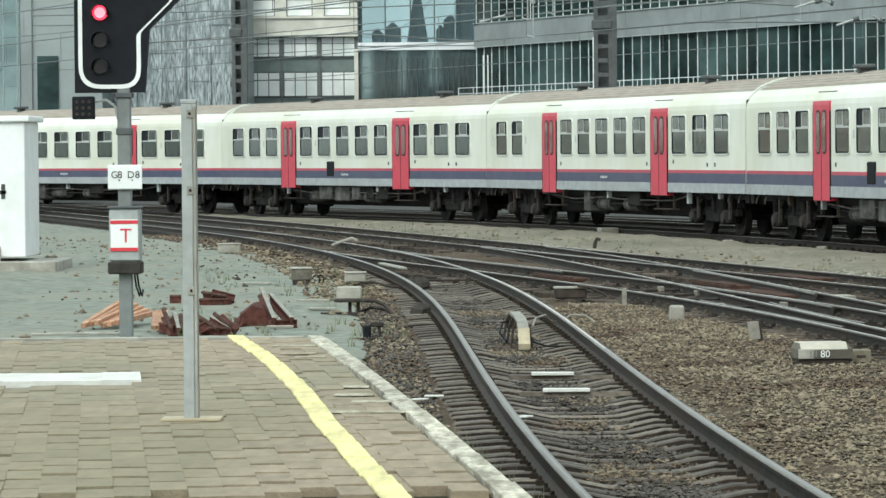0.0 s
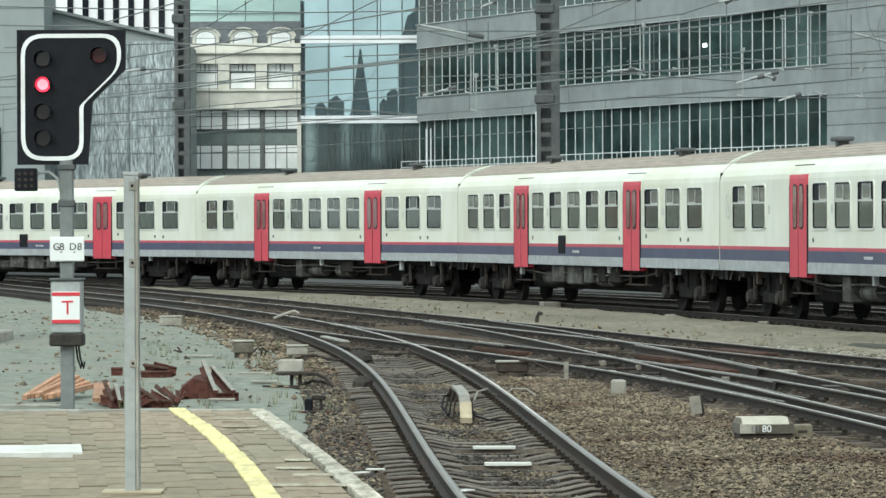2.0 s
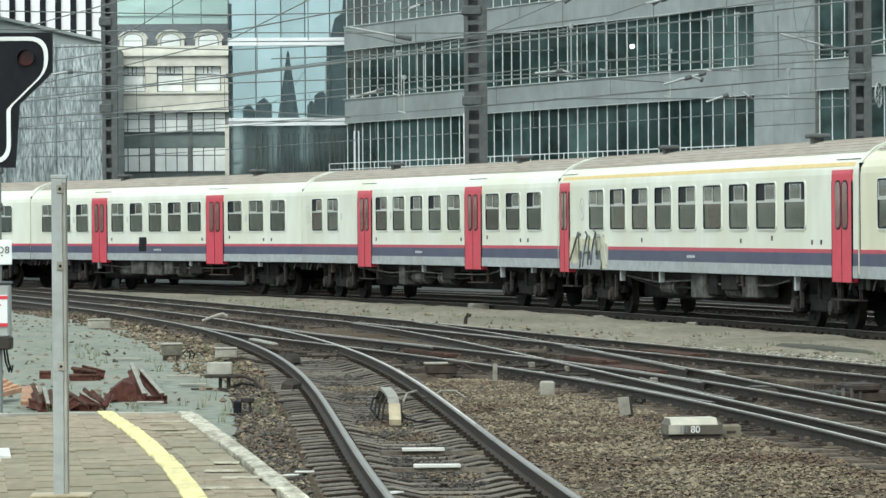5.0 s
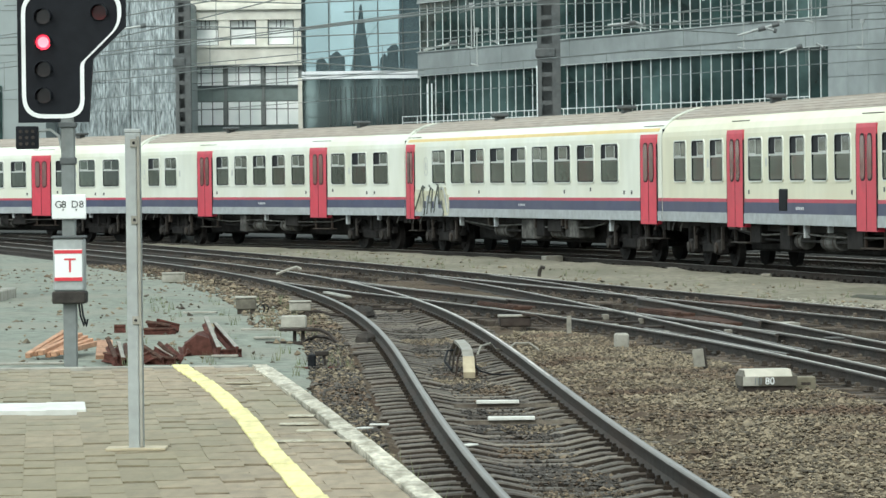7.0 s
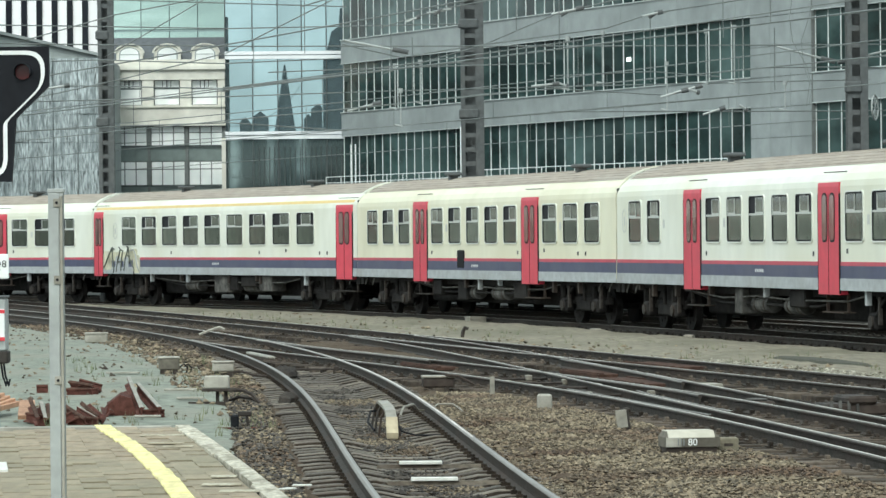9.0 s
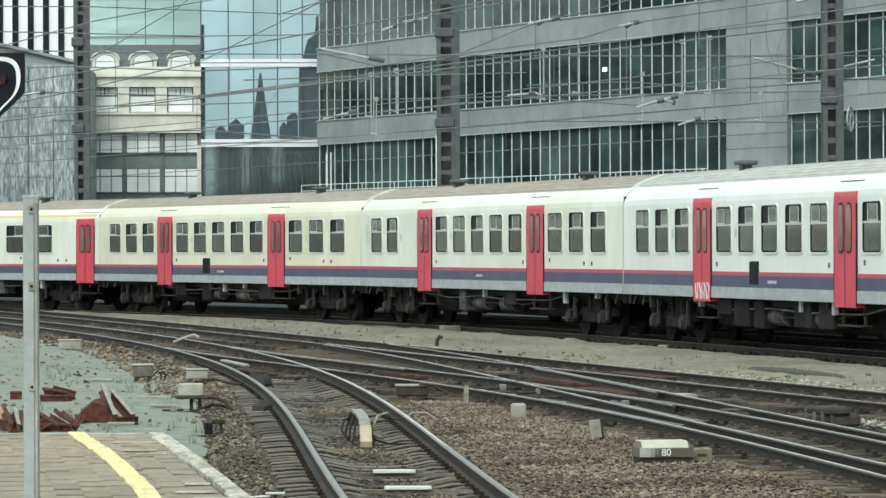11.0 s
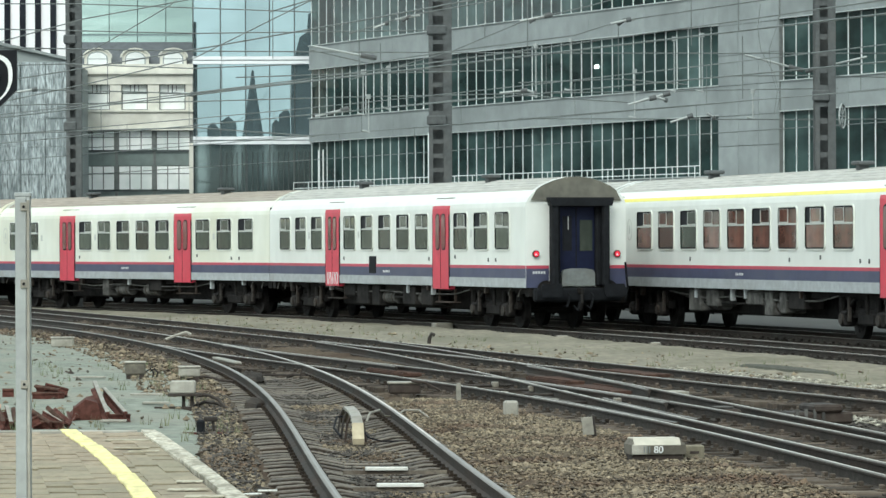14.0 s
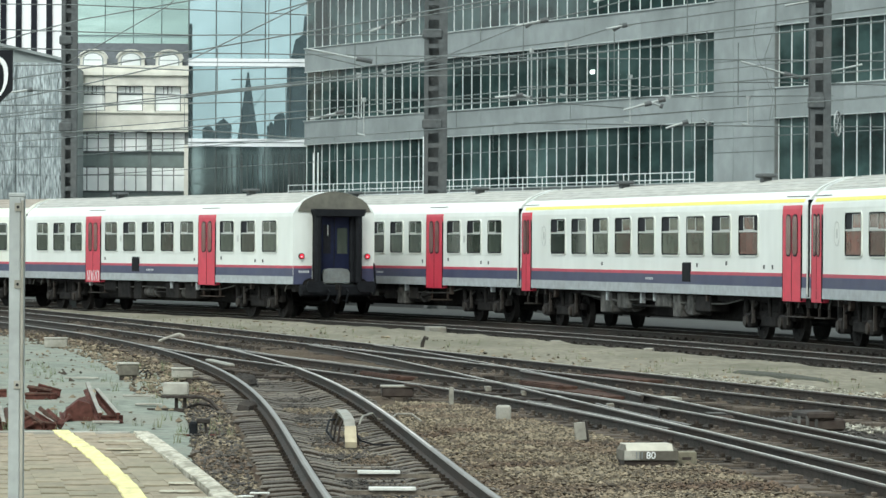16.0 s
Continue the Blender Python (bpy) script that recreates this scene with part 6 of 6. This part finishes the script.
for a, b, l in (((-0.2, 0.8, 0.30), (0.02, -0.4, 0.05), 10), ((-0.05, 0.8, 0.26), (0.12, -0.4, 0.04), -15), ((0.08, 0.9, 0.22), (0.2, -0.3, 0.05), 20), ((-0.22, 0.2, 0.1), (0.18, -0.2, 0.06), 0)):
    rail_piece(a, b, m, PALE if l == -15 else RUSTY, 0.95, l)
m = pile(-5.0, 60.9, "rusty rail stub on mossy gravel")
rail_piece((-0.1, 0, 0.1), (0.12, 0, 0.1), m, RUSTY, 1.2)


def timbers(x, y, ends, label):
    m = thing("timber_pile", label, "timber pile", pose(x, y, -0.13) @ Matrix.Scale(0.86, 4))
    for i, (a, b) in enumerate(ends):
        a, b = Vector(a), Vector(b)
        d = b - a
        ob = part("timber", box(B(), -0.045, 0.045, 0, d.length, -0.04, 0.04, 0.006), M_ORANGEWOOD, m)
        ob.matrix_local = Matrix.Translation(a) @ d.to_track_quat("Y", "Z").to_matrix().to_4x4()
    return m


timbers(-5.2, 53.2, [((-0.42 + 0.10 * i, -0.5 + 0.1 * (i % 2), 0.05 + 0.02 * (i % 3)), (0.10 + 0.085 * i, 0.9, 0.40 - 0.045 * i)) for i in range(6)], "fan of orange-brown sawn timbers on mossy gravel")
timbers(-4.52, 52.4, [((-0.02 + 0.09 * i, -0.6, 0.05), (-0.10 + 0.075 * i, 0.6, 0.24)) for i in range(3)], "short orange timbers leaning beside the rails")

# rusty plates, rods and machines among the junction rails
for x, y, w, d, yaw in ((1.28, 72.2, 0.72, 3.0, 12), (3.98, 67.5, 0.75, 2.6, 12), (5.42, 71.2, 0.85, 3.2, 12), (4.28, 63.2, 0.72, 3.0, 12)):
    m = thing("rusty_track_plate", "rust-red steel plate bolted across the sleepers", "steel plate", pose(x, y, -0.115, 0, 0, yaw), group="rusty plates")
    part("plate", box(B(), -w / 2, w / 2, -d / 2, d / 2, -0.03, 0.03, 0.006), M_RUSTPLATE, m)
    for k in (-1, 1):
        part("edge_bar", box(B(), k * w * 0.42 - 0.03, k * w * 0.42 + 0.03, -d / 2, d / 2, 0.03, 0.05, 0.005), M_RUSTPLATE, m)
m = thing("point_machine", "brown rusty point machine between the far rails", "point machine", pose(6.45, 52.2, -0.17, 0, 0, 12))
part("case", box(B(), -0.5, 0.35, -0.3, 0.3, 0, 0.16, 0.03), M_DARKMETAL, m)
part("cover", box(B(), -0.2, 0.2, -0.34, 0.34, 0.15, 0.26, 0.03), M_DARKMETAL, m)
for k in range(4):
    part("rib", box(B(), -0.45 + k * 0.12, -0.41 + k * 0.12, -0.32, -0.28, 0.02, 0.2), M_UNDERBOX, m)
m = thing("point_machine", "dark greasy point machine cover by the crossing", "point machine", pose(5.25, 53.2, -0.16, 0, 0, 12))
part("case", box(B(), -0.2, 0.2, -0.25, 0.25, 0, 0.15, 0.04), M_DARKMETAL, m)
part("lid", box(B(), -0.12, 0.12, -0.15, 0.15, 0.15, 0.18, 0.02), M_UNDERBOX, m)
m = thing("pale_plate", "pale flat concrete plate between the rails", "plate", pose(5.25, 60.7, -0.12, 0, 0, 10))
part("plate", box(B(), -0.16, 0.16, -0.25, 0.25, 0, 0.07, 0.01), M_CONCRETE, m)
for y, x in ((60.5, 3.1), (62.5, 2.7), (64.5, 2.2), (57.5, 3.7)):
    m = thing("stretcher_rod", "greasy stretcher rod with clamps joining switch rails", "track rod", pose(x, y, -0.09, 0, 0, 13), group="stretcher rods")
    part("rod", rod(B(), (-0.8, 0, 0), (0.8, 0, 0), 0.022), M_DARKMETAL, m)
    for k in (-0.5, 0.45):
        part("clamp", box(B(), k - 0.05, k + 0.05, -0.06, 0.06, -0.03, 0.06, 0.01), M_CROC, m)
def grease_heap(x, y, w, d, h, label):
    """A low uneven heap with a ragged rim."""
    m = thing("grease_mound", label, "oily mound", pose(x, y, -0.17))
    r = random.Random(round(x * 100) + 7)
    rim = [r.uniform(0.75, 1.15) for _ in range(14)]
    part("mound", loft([[(w * k * q * math.cos(2 * math.pi * i / 14), d * k * q * math.sin(2 * math.pi * i / 14), h * z + r.uniform(-0.01, 0.02)) for i, q in enumerate(rim)]
                       for k, z in ((1, -0.2), (0.85, 0.55), (0.5, 0.95), (0.15, 1.0))]), M_SLEEPERSKIRT, m)
    return m


grease_heap(-1.16, 59.0, 0.17, 1.3, 0.09, "dark oily heap of grit beside the curved rail")
grease_heap(-1.5, 70.8, 0.24, 2.2, 0.11, "black grease-soaked cover between the curved rails")
m = thing("stretcher_rod", "greasy stretcher rod with clamps joining switch rails", "track rod", pose(-1.0, 71.3, -0.12), group="stretcher rods")
part("rod", rod(B(), (-0.55, 0, 0), (0.55, 0, 0), 0.02), M_DARKMETAL, m)
for k in (-0.4, 0.45):
    part("clamp", box(B(), k - 0.05, k + 0.05, -0.06, 0.06, -0.03, 0.05, 0.01), M_DARKMETAL, m)
# closely laid check and blade rails in the crossing
check = thing("check_rails", "worn check rails and switch blades of the crossing", "check rail", kind="structure")
for line, off, y0, y1 in ((MID, -0.66, 49, 58), (MID, 0.66, 55, 64), (SLIP, -0.66, 50, 57), (SLIP, 0.66, 60, 72), (FAR, -0.66, 78, 92), (MID, 0.63, 72, 88)):
    pts = []
    for i in range(13):
        p, d, r = line.frame_at(y0 + (y1 - y0) * i / 12)
        flare = 0.05 * (max(0, abs(i - 6) - 4) / 2)
        pts.append((p + r * (off - math.copysign(flare, off)), r))
    rail_along(check, pts, wide=0.8, band=M_RAILDULL)
m = thing("switch_lever", "pale raised switch lever beside the far rails", "lever", pose(-3.75, 97.0, 0))
part("lever", tube(B(), [(-0.35, 0, -0.08), (-0.1, 0, 0.02), (0.15, 0, 0.1), (0.27, 0, 0.04)], 0.035), M_CONCRETE, m)
m = thing("switch_lever", "dark bent lever on the bank edge", "lever", pose(2.2, 89.6, 0))
part("lever", tube(B(), [(-0.04, 0, -0.1), (-0.02, 0, 0.1), (0.03, 0, 0.2), (0.1, 0, 0.16)], 0.045), M_DARKMETAL, m)
m = thing("blade_tip", "pale steel blade plate lying beside the curved rail", "steel plate", pose(-2.08, 77.2, -0.06, 0, 0, 9))
part("blade", box(B(), -0.07, 0.07, -1.7, 1.7, 0.0, 0.06, 0.02), M_CROC, m)
for x, y, ln in ((-4.3, 69.8, 0.6), (-5.4, 50.6, 1.2), (-2.9, 61.5, 0.5), (-2.6, 58.2, 0.4), (-2.9, 52.2, 0.35)):
    m = thing("loose_plank", "pale weathered plank lying on mossy gravel", "plank", pose(x, y, -0.11, 0, 0, random.uniform(-8, 8)))
    part("board", box(B(), -ln / 2, ln / 2, -0.07, 0.07, 0, 0.03, 0.006), M_CONCRETE, m)
m = thing("bare_earth_mound", "low dark streak of mossy earth on the bank", "earth mound", pose(8.03, 69.7, -0.015, 0, 0, 10))
part("mound", loft([[(0.30 * k * math.cos(a), 3.1 * k * math.sin(a), z) for a in [2 * math.pi * i / 18 for i in range(18)]] for k, z in ((1, -0.02), (0.85, 0.03), (0.45, 0.05))]), M_DRYEARTH, m)


def equipment_hut():
    m = thing("equipment_hut", "white trackside equipment hut on a concrete base", "equipment hut", pose(-11.6, 79.3, -0.13))
    part("wall", box(B(), -2.0, 2.1, 0, 2.4, 0.28, 3.0, 0.02), M_WHITEPAINT, m)
    part("roof", box(B(), -2.1, 2.2, -0.1, 2.5, 3.0, 3.12, 0.02), M_WHITEPAINT, m)
    part("skirting", box(B(), -2.0, 1.6, -0.06, 0.0, 0.12, 0.5, 0.01), M_CONCRETE, m)
    part("base", box(B(), -2.2, 2.75, -0.4, 2.6, -0.05, 0.2, 0.02), M_CONCRETE, m)
    part("step", box(B(), -2.2, 1.6, -1.3, -0.5, -0.05, 0.06, 0.01), M_CONCRETE, m)
    part("lettering_bar", box(B(), 1.35, 1.72, -0.012, 0.0, 1.55, 1.62), M_DARKWRITING, m)
    part("lettering_bar", box(B(), 1.62, 1.70, -0.012, 0.0, 1.45, 1.75), M_DARKWRITING, m)


equipment_hut()


# ---- loose stones, joined as they cannot be counted ----
def scatter(name, n, place, size, material, label, seed, flat=0.6):
    """Angular stones. place(rng, n) gives x, y and z arrays."""
    rng = np.random.default_rng(seed)
    x, y, z = place(rng, n)
    n = len(x)
    base = np.array([(1, 0, 0), (-1, 0, 0), (0, 1, 0), (0, -1, 0), (0, 0, 1), (0, 0, -1)], float)
    tri = np.array([(0, 2, 4), (2, 1, 4), (1, 3, 4), (3, 0, 4), (2, 0, 5), (1, 2, 5), (3, 1, 5), (0, 3, 5)])
    v = base[None] * rng.uniform(0.55, 1.3, (n, 6, 1)) + rng.uniform(-0.3, 0.3, (n, 6, 3))
    a = rng.uniform(0, 2 * np.pi, n)
    c, s = np.cos(a)[:, None], np.sin(a)[:, None]
    sz = (size * rng.lognormal(0, 0.35, n))[:, None]
    vx, vy, vz = (v[..., 0] * c - v[..., 1] * s) * sz, (v[..., 0] * s + v[..., 1] * c) * sz, v[..., 2] * sz * flat
    verts = np.stack([vx + x[:, None], vy + y[:, None], vz + z[:, None]], -1).reshape(-1, 3)
    faces = (tri[None] + (np.arange(n) * 6)[:, None, None]).reshape(-1, 3)
    me = bpy.data.meshes.new(name)
    me.from_pydata(verts.tolist(), [], faces.tolist())
    me.materials.append(material)
    return tagged(new(name, me), label, "gravel", kind="stuff")


def between(left, right, y0, y1, z, jitter=0.02):
    def f(rng, n):
        y = y0 + (y1 - y0) * rng.random(n) ** 1.15
        u = rng.random(n)
        a, b = np.array([left(q) for q in y]), np.array([right(q) for q in y])
        return a + (b - a) * u, y, z + rng.uniform(-jitter, jitter, n)
    return f


scatter("ballast_stones", 62000, between(lambda y: NEAR.x(y) + 1.35, lambda y: MID.x(y) - 1.3, 21, 60, -0.145, 0.03), 0.021, M_STONE, "loose brown and grey ballast stones between the tracks", 1)
scatter("ballast_stones", 7000, between(lambda y: NEAR.x(y) + 1.0, lambda y: NEAR.x(y) + 1.4, 21, 60, -0.185, 0.03), 0.021, M_STONE, "loose ballast stones at the sleeper ends", 31)
scatter("ballast_stones", 9000, between(lambda y: EDGE.x(y) + 0.05 if y < 34 else NEAR.x(y) - 1.9, lambda y: NEAR.x(y) - 1.3, 21, 62, -0.135, 0.03), 0.021, M_STONE, "loose ballast stones between platform and rails", 2)
scatter("shoulder_stones", 3500, between(lambda y: EDGE.x(y) + 0.05 if y < 34 else NEAR.x(y) - 1.9, lambda y: NEAR.x(y) - 1.3, 21, 62, -0.13, 0.03), 0.026, M_STONE_DARK, "dark stones between platform and rails", 9)
scatter("track_stones", 24000, between(lambda y: NEAR.x(y) - 1.25, lambda y: NEAR.x(y) + 1.4, 21, 80, -0.265, 0.03), 0.024, M_STONE_DARK, "dark oily stones packed between the sleepers", 3)
scatter("track_debris", 9000, between(lambda y: NEAR.x(y) - 1.2, lambda y: NEAR.x(y) + 1.3, 21, 56, -0.262, 0.035), 0.017, M_STONE, "pale stones and debris lying between the rails", 8)
scatter("track_stones", 16000, between(lambda y: MID.x(y) - 1.3, lambda y: FAR.x(y) + 1.2, 36, 95, -0.245, 0.03), 0.035, M_STONE_DARK, "dark oily stones under the junction rails", 4)
scatter("bank_stones", 650, between(lambda y: FAR.x(y) + 0.9, lambda y: FAR.x(y) + 4.2, 45, 125, -0.03, 0.03), 0.04, M_STONE, "scattered pale stones on the gravel bank", 5)
scatter("moss_stones", 700, between(lambda y: NEAR.x(y) - 7, lambda y: NEAR.x(y) - 1.3, 44, 110, -0.125, 0.02), 0.04, M_STONE, "scattered stones on the mossy gravel", 6)
scatter("moss_stones", 2600, between(lambda y: NEAR.x(y) - 2.6, lambda y: NEAR.x(y) - 1.2, 62, 112, -0.12, 0.02), 0.036, M_STONE, "pale stones along the ballast shoulder", 7)


def clumps(centre, count, spread, y0, y1, z):
    """Stones that lie in loose heaps of their own."""
    def f(rng, n):
        cy = rng.uniform(y0, y1, count)
        cx = np.array([centre(q) for q in cy]) + rng.uniform(-0.45, 0.55, count)
        k = rng.integers(0, count, n)
        return cx[k] + rng.normal(0, spread, n), cy[k] + rng.normal(0, spread * 1.8, n), z + rng.uniform(-0.02, 0.012, n)
    return f


scatter("track_debris", 6500, clumps(NEAR.x, 26, 0.17, 22, 60, -0.222), 0.015, M_STONE, "tan grit in heaps on the sleepers", 21)
scatter("oily_debris", 5000, clumps(NEAR.x, 22, 0.2, 24, 64, -0.222), 0.02, M_STONE_DARK, "dark greasy grit on the sleepers", 22)
scatter("pale_stones", 3000, between(lambda y: FAR.x(y) - 1.75, lambda y: FAR.x(y) - 0.95, 38, 55, -0.21, 0.03), 0.03, M_PALESTONE, "pale fresh ballast beside the far junction rail", 23)
scatter("pale_stones", 3200, between(lambda y: FAR.x(y) + 0.85, lambda y: FAR.x(y) + 1.7, 42, 72, -0.045, 0.03), 0.028, M_PALESTONE, "pale loose stones along the bank edge", 24)


def tufts(name, n, place, label, seed, h=0.16):
    rng = np.random.default_rng(seed)
    x, y, z = place(rng, n)
    verts, faces = [], []
    for i in range(n):
        for k in range(7):
            a, l, w = rng.uniform(0, 6.28), rng.uniform(0.4, 1.3) * h, 0.006
            bx, by = x[i] + rng.normal(0, 0.05), y[i] + rng.normal(0, 0.05)
            j = len(verts)
            verts += [(bx - w, by, z[i] - 0.03), (bx + w, by, z[i] - 0.03), (bx + math.cos(a) * l * 0.35, by + math.sin(a) * l * 0.35, z[i] + l)]
            faces.append((j, j + 1, j + 2))
    me = bpy.data.meshes.new(name)
    me.from_pydata(verts, [], faces)
    me.materials.append(M_GRASS)
    return tagged(new(name, me), label, "grass", kind="stuff")


M_GRASS = island(mat("dry_yard_grass", (0.13, 0.15, 0.08), 0.9, 0, 0.3, 4, second=(0.18, 0.17, 0.11), sscale=1.0), 0.4)
tufts("grass", 150, between(lambda y: FAR.x(y) + 1.0, lambda y: FAR.x(y) + 4.0, 50, 125, -0.05), "sparse dry grass tufts on the bank", 11, 0.13)
tufts("grass", 70, between(lambda y: NEAR.x(y) - 4.5, lambda y: NEAR.x(y) - 1.3, 44, 80, -0.12), "thin grass blades among the scrap", 12, 0.13)
tufts("grass", 60, between(lambda y: EDGE.x(y) + 0.05, lambda y: EDGE.x(y) + 0.8, 24, 34, -0.12), "thin grass blades along the platform edge", 13, 0.2)

# ---- platform paving ----
KERB_W = 0.135


def slab_mesh(name, w, d, h, material, bevel=0.012):
    bm = B()
    # a block with a chamfered top
    lo, hi = [(-w / 2, -d / 2), (w / 2, -d / 2), (w / 2, d / 2), (-w / 2, d / 2)], None
    hi = [(x - math.copysign(bevel * 0.3, x), y - math.copysign(bevel, y)) for x, y in lo]
    rings = [[(x, y, -h) for x, y in lo], [(x, y, -bevel * 0.5) for x, y in lo], [(x, y, 0) for x, y in hi]]
    me = bpy.data.meshes.new(name)
    b = loft(rings)
    b.to_mesh(me)
    b.free()
    me.materials.append(material)
    return me


PW, PD = 0.178, 0.56
LEAN = -0.102     # the paving runs with the platform edge
PAVER = slab_mesh("paver", PW + 0.001, PD - 0.075, 0.06, M_PAVER, 0.004)
far_bm = []
rg = random.Random(4)
for i in range(-40, 16):
    shift = rg.uniform(0, PD)
    for j in range(0, 29):
        y = 18.6 + j * PD + shift + rg.uniform(-0.012, 0.012)
        x = -0.1 + i * PW + LEAN * (y - 20)
        if x + PW / 2 > EDGE.x(y + PD / 2) - 0.015 or y + PD / 2 > P_END or x < -0.115 * y - 0.7:
            continue
        if 27.73 < y + PD / 2 and y - PD / 2 < 28.77 and x < -2.6:
            continue
        m = pose(x, y, PZ + rg.uniform(-0.007, 0.003), rg.uniform(-0.5, 0.5), rg.uniform(-0.8, 0.8), 5.8 + rg.uniform(-0.8, 0.8))
        if y < 25.6:
            share("paver", PAVER, platform, m)
        else:
            far_bm.append(m)
v0 = np.array([v.co[:] for v in PAVER.vertices])
verts, faces = [], []
for m in far_bm:
    k = len(verts)
    verts += [tuple(m @ Vector(p)) for p in v0]
    faces += [tuple(k + q for q in f.vertices) for f in PAVER.polygons]
me = bpy.data.meshes.new("far_pavers")
me.from_pydata(verts, [], faces)
me.materials.append(island(mat("platform_paver_far", (0.255, 0.205, 0.14), 0.9, 0, 0.2, 12, 0.5, 60, second=(0.175, 0.17, 0.11), stain=0.7, sscale=0.5, stretch=(1, 0.25, 1)), 0.10))
fp = new("far_pavers", me)
fp.parent = platform
tagged(fp, "tan platform pavers", kind="stuff")


def edge_piece(name, y0, y1, a, b, z, h, material):
    """A piece of kerb or line between two offsets from the platform edge."""
    g = 0.012 if material == M_YELLOW else 0.004
    lo = [(EDGE.x(y0 + g) - a, y0 + g), (EDGE.x(y0 + g) - b, y0 + g), (EDGE.x(y1 - g) - b, y1 - g), (EDGE.x(y1 - g) - a, y1 - g)]
    cx, cy = sum(p[0] for p in lo) / 4, sum(p[1] for p in lo) / 4
    hi = [(cx + (x - cx) * 0.96, cy + (y - cy) * 0.985) for x, y in lo]
    return part(name, loft([[(x, y, z - h) for x, y in lo], [(x, y, z - 0.008) for x, y in lo], [(x, y, z) for x, y in hi]]), material, platform)


y = 15.0
while y < P_END - 0.05:
    d = min(1.6 + 0.5 * rg.random(), P_END - y)
    w = KERB_W + rg.uniform(-0.018, 0.014)
    edge_piece("kerb_stone", y, y + d, w, rg.uniform(-0.008, 0.008), PZ + 0.012 + rg.uniform(-0.004, 0.004), 0.3, M_KERB)
    y += d
y = 15.0
while y < P_END - 0.3:
    o = float(np.interp(y, [18, 20, 23, 27, 31, 34], [0.61, 0.645, 0.665, 0.645, 0.675, 0.745])) + rg.uniform(-0.006, 0.006)
    edge_piece("yellow_line_piece", y, y + 0.56, o + 0.072, o - 0.072, PZ + 0.011 + rg.uniform(-0.003, 0.002), 0.012, M_YELLOW)
    y += 0.56
for k in range(6):
    share("white_line_piece", slab_mesh("white_line_piece", 0.28 if k == 0 else 0.9, 0.98, 0.05, M_WHITELINE, 0.006), platform, pose(-2.71 if k == 0 else -3.235 - (k - 1) * 0.905, 28.25, PZ + (0.016 if k == 0 else 0.012), 0, 0, 5.8 if k == 0 else 0))
for xa, xb, y in ((-1.07, -0.89, 26.9), (-0.95, -0.66, 25.3), (-1.07, -0.565, 24.3), (-1.09, -0.83, 26.0), (-1.60, -1.36, 30.9), (-1.88, -1.51, 32.7), (-1.74, -1.46, 31.4)):
    share("worn_paint_patch", slab_mesh("worn_paint_patch", xb - xa, 0.2, 0.006, M_WORNPAINT, 0.004), platform, pose((xa + xb) / 2, y, PZ + 0.008, 0, 0, rg.uniform(-1.5, 1.5)))
share("end_coping", slab_mesh("end_coping", 30, 0.12, 0.2, M_CONCRETE, 0.01), platform, pose(-16.7, P_END - 0.06, PZ + 0.008))

# paved strip and low kerb beyond the second line
bm_rows = []
for i in range(60):
    p, h = line_two(-60 + i * 4)
    r = Vector((math.cos(h), -math.sin(h), 0))
    bm_rows.append([p + r * 2.0 + Vector((0, 0, -0.3)), p + r * 7.0 + Vector((0, 0, -0.3)), p + r * 7.0 + Vector((0, 0, 0.02)), p + r * 2.0 + Vector((0, 0, 0.0))])
tagged(part("pavement_service_path", loft(bm_rows), M_PATH), "grey concrete service path beyond the running lines", "path", kind="structure")


def fastenings():
    """Rail clips along both rails of the near track."""
    bm = B()
    y = 20.0
    while y < 82:
        p, d, r = NEAR.frame_at(y)
        for side in (-0.7525, 0.7525):
            for off in (-0.1, 0.1):
                q = p + r * (side + off)
                box(bm, q.x - 0.03, q.x + 0.03, q.y - 0.045, q.y + 0.045, -0.175, -0.135)
                rod(bm, (q.x, q.y, -0.14), (q.x, q.y, -0.105), 0.018, 6)
        y += 0.62
    tagged(part("rail_fastenings", bm, M_SLEEPERSKIRT), "dark rail clips along the near rails", "rail fastening", kind="stuff")


fastenings()


# ---- what moves ----
def motions():
    times = [0.5 * i for i in range(33)]
    turns = [i / 15 for i in range(241)]
    for train, line, start in ((TRAIN_ONE, line_one, lambda t, i: tail_at(t) + i * L_COACH), (TRAIN_TWO, line_two, lambda t, i: second_at(t) + (i - 2) * L_COACH)):
        for i, (c, wheels) in enumerate(train):
            walk(c, [(t, coach_pose(line, start(t, i))) for t in times])
            for ws, x in wheels:
                walk(ws, [(t, pose(x, 0, 0.47, 0, math.degrees(start(t, i) / 0.46), 0)) for t in turns])


motions()
